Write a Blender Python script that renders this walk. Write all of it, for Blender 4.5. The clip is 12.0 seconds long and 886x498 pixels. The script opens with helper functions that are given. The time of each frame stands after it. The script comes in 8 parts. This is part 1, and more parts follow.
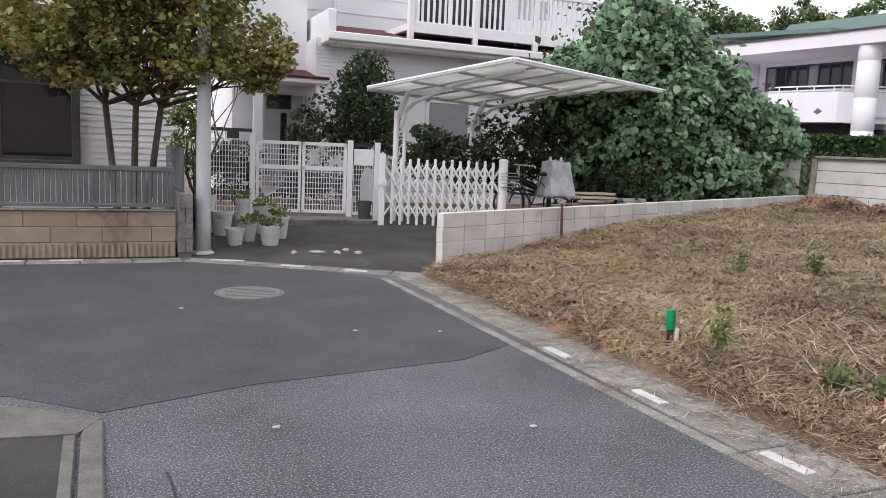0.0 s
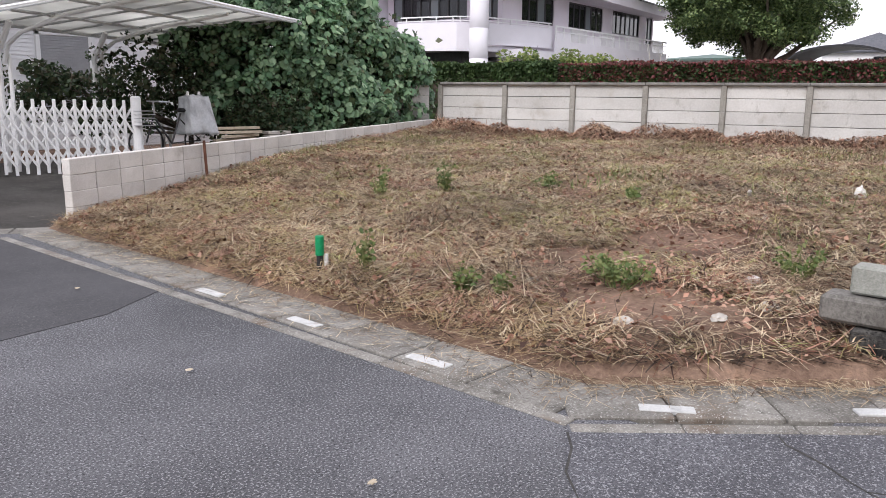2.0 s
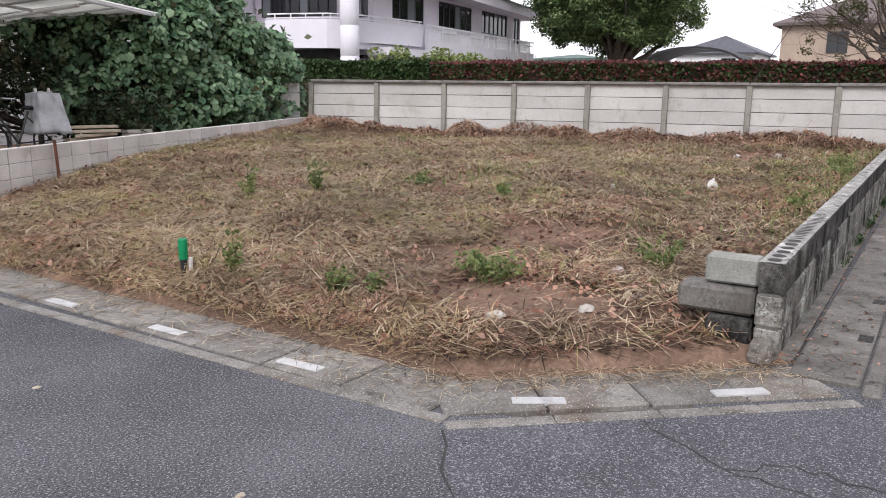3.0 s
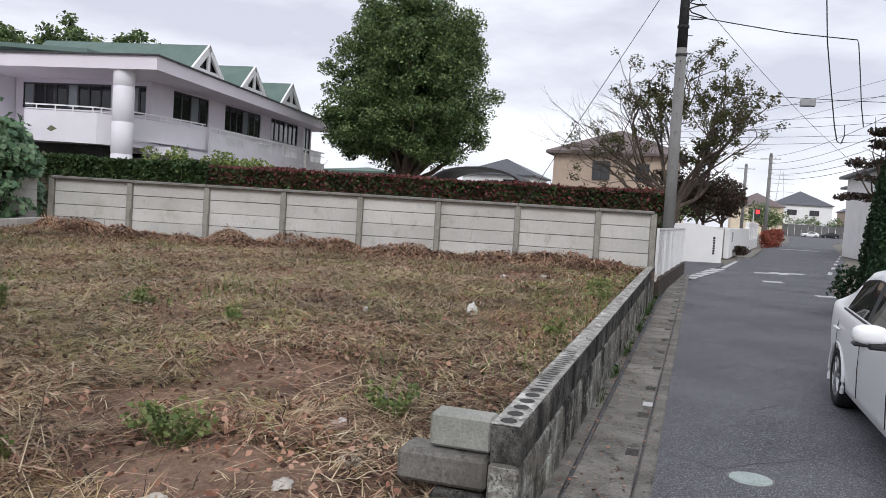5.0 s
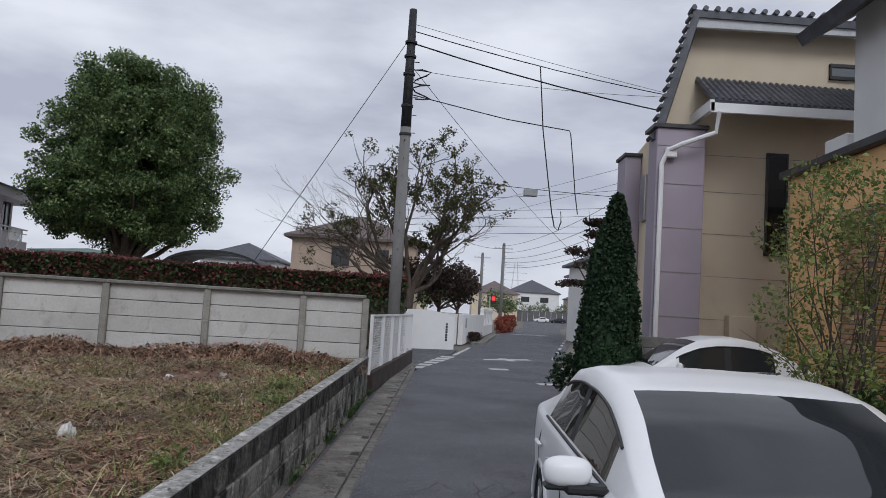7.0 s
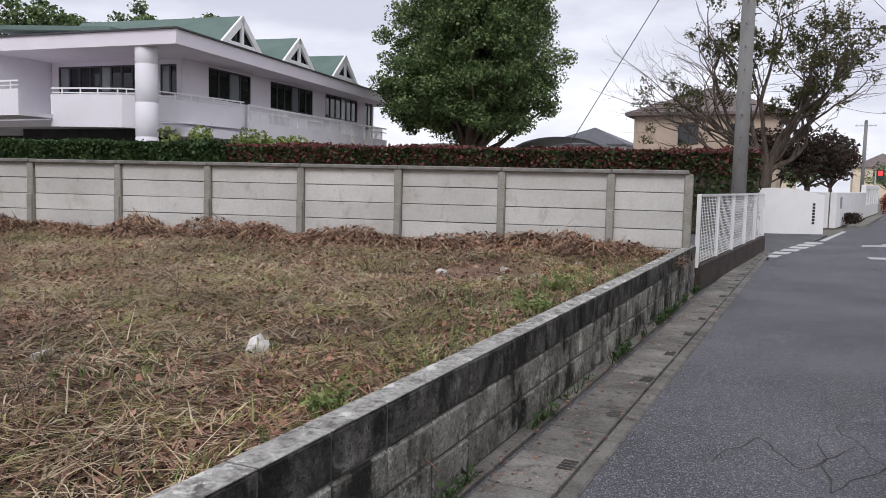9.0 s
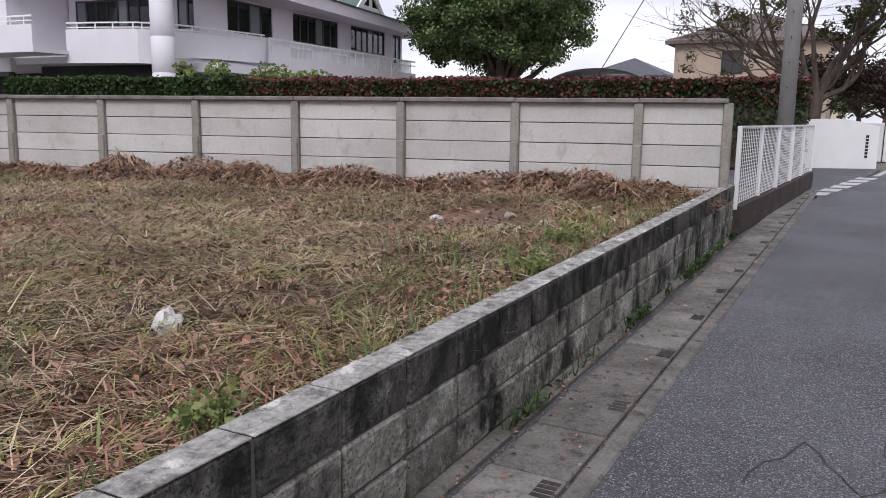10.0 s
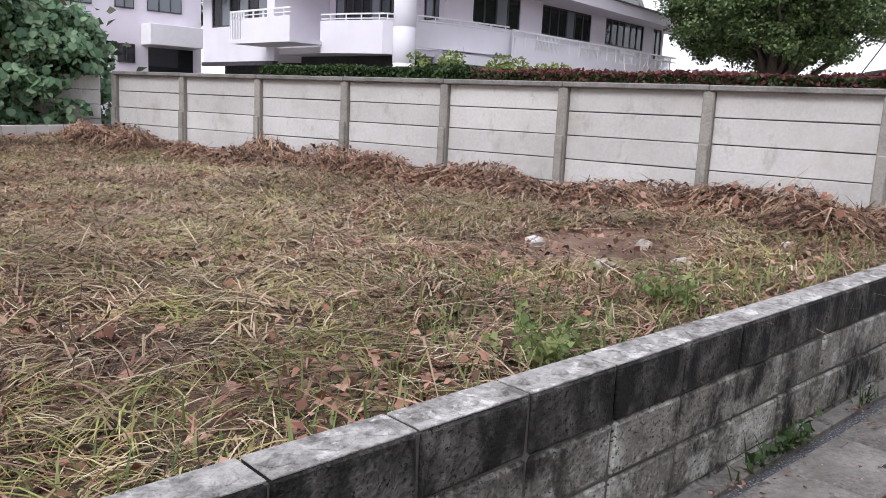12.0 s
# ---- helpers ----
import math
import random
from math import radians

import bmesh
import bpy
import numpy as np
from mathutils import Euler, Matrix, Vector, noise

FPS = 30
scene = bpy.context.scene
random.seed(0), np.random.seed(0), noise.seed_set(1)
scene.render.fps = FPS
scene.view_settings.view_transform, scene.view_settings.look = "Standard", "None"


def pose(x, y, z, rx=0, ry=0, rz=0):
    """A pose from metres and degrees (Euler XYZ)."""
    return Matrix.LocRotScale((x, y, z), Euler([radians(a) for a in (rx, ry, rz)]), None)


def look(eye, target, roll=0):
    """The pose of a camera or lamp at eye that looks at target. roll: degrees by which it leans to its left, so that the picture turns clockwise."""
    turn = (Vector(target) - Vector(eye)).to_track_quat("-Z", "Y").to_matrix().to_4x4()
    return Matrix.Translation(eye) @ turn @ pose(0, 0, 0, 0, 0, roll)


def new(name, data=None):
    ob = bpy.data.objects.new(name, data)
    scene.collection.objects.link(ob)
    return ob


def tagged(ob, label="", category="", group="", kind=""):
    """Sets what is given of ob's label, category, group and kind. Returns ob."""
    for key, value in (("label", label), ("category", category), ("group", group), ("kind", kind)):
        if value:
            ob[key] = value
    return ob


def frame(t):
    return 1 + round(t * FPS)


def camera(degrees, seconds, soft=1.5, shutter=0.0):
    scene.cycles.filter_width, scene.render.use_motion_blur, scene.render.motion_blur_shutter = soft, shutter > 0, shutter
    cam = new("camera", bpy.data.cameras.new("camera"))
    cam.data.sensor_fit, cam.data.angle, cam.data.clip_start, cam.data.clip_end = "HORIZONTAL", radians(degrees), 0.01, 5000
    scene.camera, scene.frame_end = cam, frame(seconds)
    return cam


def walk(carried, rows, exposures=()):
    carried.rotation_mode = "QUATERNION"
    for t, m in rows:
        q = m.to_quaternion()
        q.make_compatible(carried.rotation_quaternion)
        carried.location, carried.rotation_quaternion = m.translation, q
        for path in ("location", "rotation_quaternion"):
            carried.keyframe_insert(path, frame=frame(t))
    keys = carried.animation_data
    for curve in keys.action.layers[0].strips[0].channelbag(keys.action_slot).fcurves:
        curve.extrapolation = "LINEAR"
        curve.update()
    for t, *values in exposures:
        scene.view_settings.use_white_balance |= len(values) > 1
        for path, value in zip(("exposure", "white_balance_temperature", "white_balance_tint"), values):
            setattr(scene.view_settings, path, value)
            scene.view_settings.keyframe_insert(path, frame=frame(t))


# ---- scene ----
cam = camera(58.8, 12.0, 0.75)
PATH = [
    (0, (0.224, 0.127, 1.579), (1.023, 1.944, 1.328), 2.5),
    (0.5, (0.232, 0.105, 1.582), (1.242, 1.806, 1.285), 2.6),
    (1, (0.251, 0.067, 1.576), (1.436, 1.64, 1.226), 1.4),
    (1.5, (0.263, 0.075, 1.569), (1.591, 1.522, 1.19), 0.8),
    (2, (0.293, 0.064, 1.565), (1.764, 1.36, 1.173), 0.5),
    (2.5, (0.315, 0.064, 1.555), (1.889, 1.234, 1.163), 0.7),
    (3, (0.37, 0.073, 1.552), (2.027, 1.121, 1.159), 0.7),
    (3.2, (0.411, 0.087, 1.572), (2.107, 1.072, 1.178), 0.8),
    (5, (1.591, 0.061, 1.593), (3.494, 0.668, 1.491), 3.5),
    (5.5, (2.122, -0.025, 1.639), (4.056, 0.476, 1.729), 3.9),
    (6, (2.616, -0.169, 1.643), (4.585, 0.146, 1.793), 3.6),
    (6.5, (3.285, -0.324, 1.627), (5.279, -0.327, 1.79), 3.4),
    (8.5, (5.474, -0.859, 1.577), (7.409, -0.356, 1.544), 2.8),
    (9, (6.183, -0.801, 1.557), (7.985, 0.051, 1.387), 1.3),
    (9.5, (6.782, -0.75, 1.546), (8.541, 0.153, 1.244), 0.6),
    (10, (7.403, -0.686, 1.534), (9.145, 0.239, 1.202), 0.7),
    (10.5, (7.996, -0.649, 1.533), (9.687, 0.371, 1.22), 1.8),
    (11, (8.611, -0.628, 1.543), (10.125, 0.645, 1.245), 1.9),
    (11.5, (9.256, -0.654, 1.509), (10.661, 0.729, 1.171), 3.3),
    (12, (9.922, -0.608, 1.444), (11.268, 0.829, 1.091), 2.7),
]
EXPOSURES = [(0, 0.50, 6350, 13), (0.5, 0.44, 6350, 13), (1.0, 0.70, 6350, 13), (1.5, 0.94, 6350, 14), (2.0, 0.60, 6350, 15), (2.5, 0.38, 6320, 15), (3.0, 0.44, 6350, 15), (4.5, 0.14, 6350, 11), (5.0, 0.06, 6250, 11), (5.5, -0.56, 6100, 11), (6.0, -0.60, 6000, 11), (7.0, -0.54, 6000, 11), (8.5, 0.0, 6150, 11), (9.0, 0.0, 6250, 13), (10.0, 0.04, 6200, 16), (11.0, 0.02, 6180, 16), (11.5, 0.36, 6120, 16), (12.0, 0.48, 6120, 16)]
walk(cam, [(t, look(eye, target, roll)) for t, eye, target, roll in PATH], EXPOSURES)

# ---- world and sun ----
world = bpy.data.worlds.new("overcast_sky")
scene.world = world
world.use_nodes = True
wn, wl = world.node_tree.nodes, world.node_tree.links
wn.clear()
w_out = wn.new("ShaderNodeOutputWorld")
w_bg = wn.new("ShaderNodeBackground")
w_sky = wn.new("ShaderNodeTexSky")
w_sky.sky_type, w_sky.sun_disc = "NISHITA", False
w_sky.sun_elevation, w_sky.sun_rotation = radians(39), radians(260)
w_gain = wn.new("ShaderNodeVectorMath")
w_gain.operation = "SCALE"
w_gain.inputs["Scale"].default_value = 0.06
wl.new(w_sky.outputs[0], w_gain.inputs[0])
w_co = wn.new("ShaderNodeTexCoord")
w_map = wn.new("ShaderNodeMapping")
w_map.inputs["Scale"].default_value = (1.0, 1.0, 3.2)
wl.new(w_co.outputs["Generated"], w_map.inputs["Vector"])
w_noise = wn.new("ShaderNodeTexNoise")
w_noise.inputs["Scale"].default_value, w_noise.inputs["Detail"].default_value = 2.6, 7.0
w_noise.inputs["Roughness"].default_value = 0.52
wl.new(w_map.outputs[0], w_noise.inputs["Vector"])
w_ramp = wn.new("ShaderNodeValToRGB")
w_ramp.color_ramp.elements[0].position, w_ramp.color_ramp.elements[0].color = 0.36, (0.73, 0.74, 0.82, 1)
w_ramp.color_ramp.elements[1].position, w_ramp.color_ramp.elements[1].color = 0.66, (1.28, 1.28, 1.30, 1)
wl.new(w_noise.outputs["Fac"], w_ramp.inputs[0])
w_mix = wn.new("ShaderNodeMix")
w_mix.data_type = "RGBA"
w_mix.inputs[0].default_value = 0.9
wl.new(w_gain.outputs[0], w_mix.inputs[6])
wl.new(w_ramp.outputs[0], w_mix.inputs[7])
wl.new(w_mix.outputs[2], w_bg.inputs["Color"])
w_bg.inputs["Strength"].default_value = 1.0
wl.new(w_bg.outputs[0], w_out.inputs[0])

sun = new("sun", bpy.data.lights.new("sun", "SUN"))
sun.data.energy, sun.data.angle, sun.data.color = 1.5, radians(25), (1.0, 0.97, 0.93)
sun.matrix_basis = look((0, 0, 30), (24, 4, 10))


# ---- materials ----
def material(name, c1, c2, scale=4.0, fine=45.0, rough=0.85, bump=0.25, metallic=0.0, vary=0.0, island=0.0, stain=None, stain_scale=1.3,
             stain_cut=0.55, specular=0.35, stretch=(1, 1, 1), bump_size=0.01, stain2=None, stain2_scale=2.0, stain2_cut=0.52, stain2_soft=0.07, speck=None, speck_scale=90.0, speck_cut=0.6):
    """Two colours mixed by coarse and fine noise at world size, with stains, variation from piece to piece and relief."""
    m = bpy.data.materials.new(name)
    m.use_nodes = True
    n, l = m.node_tree.nodes, m.node_tree.links
    b = n["Principled BSDF"]
    b.inputs["Roughness"].default_value, b.inputs["Metallic"].default_value = rough, metallic
    b.inputs["Specular IOR Level"].default_value = specular
    geo = n.new("ShaderNodeNewGeometry")
    mp = n.new("ShaderNodeMapping")
    mp.inputs["Scale"].default_value = stretch
    l.new(geo.outputs["Position"], mp.inputs["Vector"])

    def noise_of(s, detail=4.0, r=0.6):
        t = n.new("ShaderNodeTexNoise")
        t.inputs["Scale"].default_value, t.inputs["Detail"].default_value, t.inputs["Roughness"].default_value = s, detail, r
        l.new(mp.outputs[0], t.inputs["Vector"])
        return t.outputs["Fac"]

    def math_of(op, a, bb):
        t = n.new("ShaderNodeMath")
        t.operation = op
        for i, v in enumerate((a, bb)):
            if isinstance(v, (int, float)):
                t.inputs[i].default_value = v
            else:
                l.new(v, t.inputs[i])
        return t.outputs[0]

    def mix_of(f, a, bb, blend="MIX"):
        t = n.new("ShaderNodeMix")
        t.data_type, t.blend_type = "RGBA", blend
        for i, v in ((0, f), (6, a), (7, bb)):
            if isinstance(v, (int, float)):
                t.inputs[i].default_value = v
            elif isinstance(v, tuple):
                t.inputs[i].default_value = (*v, 1)
            else:
                l.new(v, t.inputs[i])
        return t.outputs[2]

    coarse, grain = noise_of(scale), noise_of(fine, 3.0, 0.7)
    f = math_of("ADD", math_of("MULTIPLY", coarse, 0.55), math_of("MULTIPLY", grain, 0.45))
    ramp = n.new("ShaderNodeMapRange")
    ramp.inputs["From Min"].default_value, ramp.inputs["From Max"].default_value = 0.38, 0.62
    l.new(f, ramp.inputs["Value"])
    col = mix_of(ramp.outputs[0], c1, c2)
    if stain:
        s = n.new("ShaderNodeMapRange")
        s.inputs["From Min"].default_value, s.inputs["From Max"].default_value = stain_cut, stain_cut + 0.14
        l.new(math_of("ADD", math_of("MULTIPLY", noise_of(stain_scale, 6.0, 0.65), 0.8), math_of("MULTIPLY", grain, 0.2)), s.inputs["Value"])
        col = mix_of(s.outputs[0], col, stain)
    if stain2:
        st = n.new("ShaderNodeMapping")
        st.inputs["Scale"].default_value = (1, 1, 0.6)
        l.new(geo.outputs["Position"], st.inputs["Vector"])
        tx = n.new("ShaderNodeTexNoise")
        tx.inputs["Scale"].default_value, tx.inputs["Detail"].default_value, tx.inputs["Roughness"].default_value = stain2_scale, 7.0, 0.7
        l.new(st.outputs[0], tx.inputs["Vector"])
        s2 = n.new("ShaderNodeMapRange")
        s2.inputs["From Min"].default_value, s2.inputs["From Max"].default_value = stain2_cut, stain2_cut + stain2_soft
        l.new(tx.outputs["Fac"], s2.inputs["Value"])
        col = mix_of(s2.outputs[0], col, stain2)
    if speck:
        sp = n.new("ShaderNodeMapRange")
        sp.inputs["From Min"].default_value, sp.inputs["From Max"].default_value = speck_cut, speck_cut + 0.06
        l.new(noise_of(speck_scale, 2.0, 0.5), sp.inputs["Value"])
        col = mix_of(sp.outputs[0], col, speck)
    if vary or island:
        if vary:
            info = n.new("ShaderNodeObjectInfo")
            src, amount = info.outputs["Random"], vary
        else:
            src, amount = geo.outputs["Random Per Island"], island
        hsv = n.new("ShaderNodeHueSaturation")
        l.new(math_of("ADD", math_of("MULTIPLY", src, 2 * amount), 1 - amount), hsv.inputs["Value"])
        l.new(col, hsv.inputs["Color"])
        col = hsv.outputs[0]
    l.new(col, b.inputs["Base Color"])
    if bump:
        bp = n.new("ShaderNodeBump")
        bp.inputs["Strength"].default_value, bp.inputs["Distance"].default_value = bump, bump_size
        l.new(f, bp.inputs["Height"])
        l.new(bp.outputs[0], b.inputs["Normal"])
    return m


def leaf_material(name, stops, rough=0.6, through_light=0.25):
    """Leaves or straws, each island with its own colour out of the stops."""
    m = bpy.data.materials.new(name)
    m.use_nodes = True
    n, l = m.node_tree.nodes, m.node_tree.links
    b = n["Principled BSDF"]
    geo = n.new("ShaderNodeNewGeometry")
    ramp = n.new("ShaderNodeValToRGB")
    ramp.color_ramp.interpolation = "LINEAR"
    while len(ramp.color_ramp.elements) < len(stops):
        ramp.color_ramp.elements.new(0.5)
    for i, c in enumerate(stops):
        ramp.color_ramp.elements[i].position, ramp.color_ramp.elements[i].color = i / (len(stops) - 1), (*c, 1)
    l.new(geo.outputs["Random Per Island"], ramp.inputs[0])
    t = n.new("ShaderNodeTexNoise")
    t.inputs["Scale"].default_value, t.inputs["Detail"].default_value = 1.1, 3.0
    l.new(geo.outputs["Position"], t.inputs["Vector"])
    mr = n.new("ShaderNodeMapRange")
    mr.inputs["From Min"].default_value, mr.inputs["From Max"].default_value = 0.3, 0.7
    mr.inputs["To Min"].default_value, mr.inputs["To Max"].default_value = 0.7, 1.25
    l.new(t.outputs["Fac"], mr.inputs["Value"])
    hsv = n.new("ShaderNodeHueSaturation")
    l.new(mr.outputs[0], hsv.inputs["Value"])
    l.new(ramp.outputs[0], hsv.inputs["Color"])
    l.new(hsv.outputs[0], b.inputs["Base Color"])
    b.inputs["Roughness"].default_value, b.inputs["Specular IOR Level"].default_value = rough, 0.3
    tr = n.new("ShaderNodeBsdfTranslucent")
    l.new(hsv.outputs[0], tr.inputs["Color"])
    mx = n.new("ShaderNodeMixShader")
    mx.inputs[0].default_value = through_light
    l.new(b.outputs[0], mx.inputs[1])
    l.new(tr.outputs[0], mx.inputs[2])
    l.new(mx.outputs[0], n["Material Output"].inputs["Surface"])
    return m


ASPHALT = material("old_asphalt", (0.046, 0.047, 0.052), (0.132, 0.132, 0.143), 0.7, 75, 0.9, 1.0, speck=(0.26, 0.26, 0.27), speck_scale=88, speck_cut=0.565, stain=(0.105, 0.105, 0.11), stain_scale=0.5, stain2=(0.030, 0.030, 0.033), stain2_scale=62, stain2_cut=0.535, bump_size=0.013)
ASPHALT_STREET = material("street_asphalt", (0.054, 0.055, 0.063), (0.142, 0.143, 0.157), 0.6, 85, 0.88, 1.0, speck=(0.26, 0.26, 0.275), speck_scale=100, speck_cut=0.57, stain=(0.10, 0.10, 0.11), stain_scale=0.4, stain2=(0.036, 0.036, 0.040), stain2_scale=72, stain2_cut=0.535, bump_size=0.012)
PAD = material("damp_dark_asphalt", (0.028, 0.027, 0.026), (0.060, 0.058, 0.056), 1.5, 70, 0.85, 0.5, stain=(0.080, 0.078, 0.072), stain_scale=2.0, stain_cut=0.58)
ASPHALT_DARK = material("dark_asphalt_patch", (0.050, 0.049, 0.053), (0.080, 0.079, 0.085), 1.2, 90, 0.9, 0.6, speck=(0.13, 0.13, 0.132), speck_scale=80, speck_cut=0.62, stain=(0.086, 0.084, 0.086), stain_scale=0.35, stain2=(0.038, 0.038, 0.041), stain2_scale=60, stain2_cut=0.55)
EARTH = material("bare_earth", (0.125, 0.078, 0.055), (0.265, 0.177, 0.126), 1.6, 30, 0.95, 0.9, stain=(0.380, 0.230, 0.149), stain_scale=0.8, bump_size=0.04)
GROUND = material("town_ground", (0.13, 0.12, 0.10), (0.22, 0.20, 0.17), 0.2, 12, 0.95, 0.3)
CONCRETE = material("gutter_concrete", (0.13, 0.122, 0.108), (0.29, 0.278, 0.252), 2.5, 60, 0.9, 0.8, vary=0.12, stain=(0.13, 0.10, 0.075), stain_scale=2.2, stain_cut=0.52, stain2=(0.075, 0.07, 0.06), stain2_scale=6.0, stain2_cut=0.52, stain2_soft=0.2, speck=(0.36, 0.35, 0.33), speck_scale=85, speck_cut=0.60)
CONCRETE_DARK = material("weathered_concrete", (0.105, 0.098, 0.088), (0.26, 0.248, 0.226), 3.0, 50, 0.92, 0.7, vary=0.18, stain=(0.10, 0.092, 0.078), stain_scale=2.2, stain2=(0.05, 0.047, 0.042), stain2_scale=7.0, stain2_cut=0.56, stain2_soft=0.12)
PAINT_WHITE = material("road_paint", (0.416, 0.424, 0.416), (0.576, 0.576, 0.568), 8, 90, 0.7, 0.2, stain=(0.240, 0.240, 0.240), stain_scale=7, stain_cut=0.56)
PANEL = material("precast_panel", (0.47, 0.46, 0.435), (0.59, 0.58, 0.555), 1.2, 30, 0.9, 0.15, vary=0.07, stain=(0.39, 0.36, 0.31), stain_scale=1.5, stain_cut=0.56, stain2=(0.30, 0.285, 0.255), stain2_scale=4.0, stain2_cut=0.58, stain2_soft=0.2)
POST = material("precast_post", (0.21, 0.20, 0.175), (0.36, 0.345, 0.31), 3.0, 40, 0.92, 0.3, vary=0.06, stain=(0.15, 0.14, 0.12), stain_scale=3)
COPING = material("coping_concrete", (0.13, 0.125, 0.115), (0.26, 0.25, 0.235), 2.5, 40, 0.92, 0.3, stain=(0.085, 0.082, 0.075), stain_scale=2)
BLOCK_LIGHT = material("light_block", (0.50, 0.475, 0.445), (0.66, 0.635, 0.605), 2.0, 60, 0.92, 0.3, vary=0.09, stain=(0.31, 0.285, 0.25), stain_scale=1.6, stain_cut=0.57)
BLOCK_OLD = material("mossy_block", (0.045, 0.043, 0.040), (0.17, 0.165, 0.15), 4.0, 30, 0.95, 1.0, vary=0.14, stain=(0.34, 0.345, 0.32), stain_scale=5.0, stain_cut=0.58, bump_size=0.04, stain2=(0.016, 0.0155, 0.0145), stain2_scale=3.6, stain2_cut=0.43, stain2_soft=0.13, speck=(0.014, 0.014, 0.013), speck_scale=80, speck_cut=0.60)
BLOCK_WORN = material("worn_block", (0.12, 0.115, 0.10), (0.33, 0.32, 0.29), 3.6, 34, 0.95, 1.0, vary=0.16, stain=(0.52, 0.545, 0.50), stain_scale=4.5, stain_cut=0.50, bump_size=0.04, stain2=(0.020, 0.019, 0.017), stain2_scale=3.3, stain2_cut=0.47, stain2_soft=0.12, speck=(0.05, 0.05, 0.045), speck_scale=80, speck_cut=0.61)
PLINTH = material("brown_plinth", (0.03, 0.022, 0.019), (0.075, 0.055, 0.047), 3.0, 50, 0.9, 0.5, stain=(0.11, 0.09, 0.078), stain_scale=3.0, stain_cut=0.58)
BLOCK_GREEN = material("lichen_block", (0.210, 0.223, 0.194), (0.378, 0.373, 0.341), 3.5, 75, 0.95, 0.8, vary=0.12, stain=(0.126, 0.116, 0.105), stain_scale=4)
BLOCK_TOP = material("block_top_mortar", (0.12, 0.115, 0.105), (0.50, 0.49, 0.46), 6, 26, 0.92, 1.0, stain=(0.045, 0.043, 0.04), stain_scale=6, stain_cut=0.55, bump_size=0.03, stain2=(0.60, 0.59, 0.56), stain2_scale=7.0, stain2_cut=0.56)
BLOCK_BROWN = material("brown_block", (0.26, 0.195, 0.14), (0.36, 0.28, 0.21), 2.5, 60, 0.92, 0.4, vary=0.08, stain=(0.15, 0.095, 0.07), stain_scale=1.5)
MORTAR = material("mortar", (0.10, 0.095, 0.085), (0.17, 0.165, 0.15), 6, 60, 0.95, 0.3)
WHITE_METAL = material("white_painted_metal", (0.78, 0.78, 0.78), (0.85, 0.85, 0.85), 3, 40, 0.45, 0.05, stain=(0.60, 0.58, 0.54), stain_scale=3, stain_cut=0.62)
WHITE_WALL = material("white_render", (0.74, 0.735, 0.725), (0.82, 0.815, 0.81), 1.0, 50, 0.85, 0.15, stain=(0.57, 0.56, 0.54), stain_scale=0.7, stain_cut=0.6)
SIDING = material("white_siding", (0.74, 0.74, 0.75), (0.82, 0.82, 0.83), 1.0, 30, 0.6, 0.05)
GREY_SHUTTER = material("grey_shutter", (0.27, 0.27, 0.28), (0.34, 0.34, 0.35), 2, 30, 0.5, 0.05)
PINK = material("pale_lilac_render", (0.70, 0.65, 0.705), (0.78, 0.73, 0.785), 0.5, 30, 0.85, 0.1, stain=(0.64, 0.60, 0.64), stain_scale=0.4, stain_cut=0.6)
PINK_PARAPET = material("white_lilac_render", (0.72, 0.70, 0.74), (0.80, 0.78, 0.82), 0.6, 30, 0.85, 0.1)
GREEN_ROOF = material("green_roof", (0.085, 0.135, 0.115), (0.125, 0.18, 0.158), 1.0, 20, 0.6, 0.1)
DARK_METAL = material("dark_bronze_metal", (0.045, 0.043, 0.045), (0.08, 0.078, 0.08), 3, 40, 0.45, 0.05, metallic=0.3)
GREY_FENCE = material("dark_grey_fence", (0.10, 0.098, 0.10), (0.16, 0.157, 0.16), 2, 40, 0.55, 0.05, vary=0.08)
RED_ROOF = material("red_roof", (0.075, 0.016, 0.02), (0.12, 0.026, 0.032), 2, 30, 0.6, 0.15)
BEIGE = material("beige_stucco", (0.607, 0.515, 0.383), (0.713, 0.614, 0.469), 0.8, 60, 0.9, 0.2, stain=(0.554, 0.475, 0.363), stain_scale=0.6, stain_cut=0.58)
PURPLE = material("mauve_panel", (0.341, 0.297, 0.348), (0.420, 0.370, 0.428), 0.8, 50, 0.8, 0.15, vary=0.03)
ORANGE = material("orange_stucco", (0.672, 0.408, 0.180), (0.792, 0.504, 0.240), 1.0, 60, 0.9, 0.2)
TAN = material("tan_house_tile", (0.42, 0.33, 0.26), (0.50, 0.40, 0.32), 1.0, 12, 0.85, 0.1)
SLATE = material("dark_roof_tile", (0.052, 0.055, 0.065), (0.117, 0.120, 0.137), 3, 40, 0.5, 0.15, vary=0.1)
ROOF_BROWN = material("brown_roof", (0.13, 0.10, 0.095), (0.19, 0.155, 0.15), 1.0, 15, 0.7, 0.15)
BRICK = material("thin_brick", (0.36, 0.20, 0.11), (0.48, 0.30, 0.18), 4, 50, 0.85, 0.2, vary=0.15)
POLE_CONCRETE = material("pole_concrete", (0.158, 0.155, 0.151), (0.230, 0.227, 0.220), 1.5, 50, 0.85, 0.15, stretch=(1, 1, 0.25))
POLE_DARK = material("pole_dark_top", (0.018, 0.018, 0.02), (0.04, 0.04, 0.043), 3, 30, 0.6, 0.1)
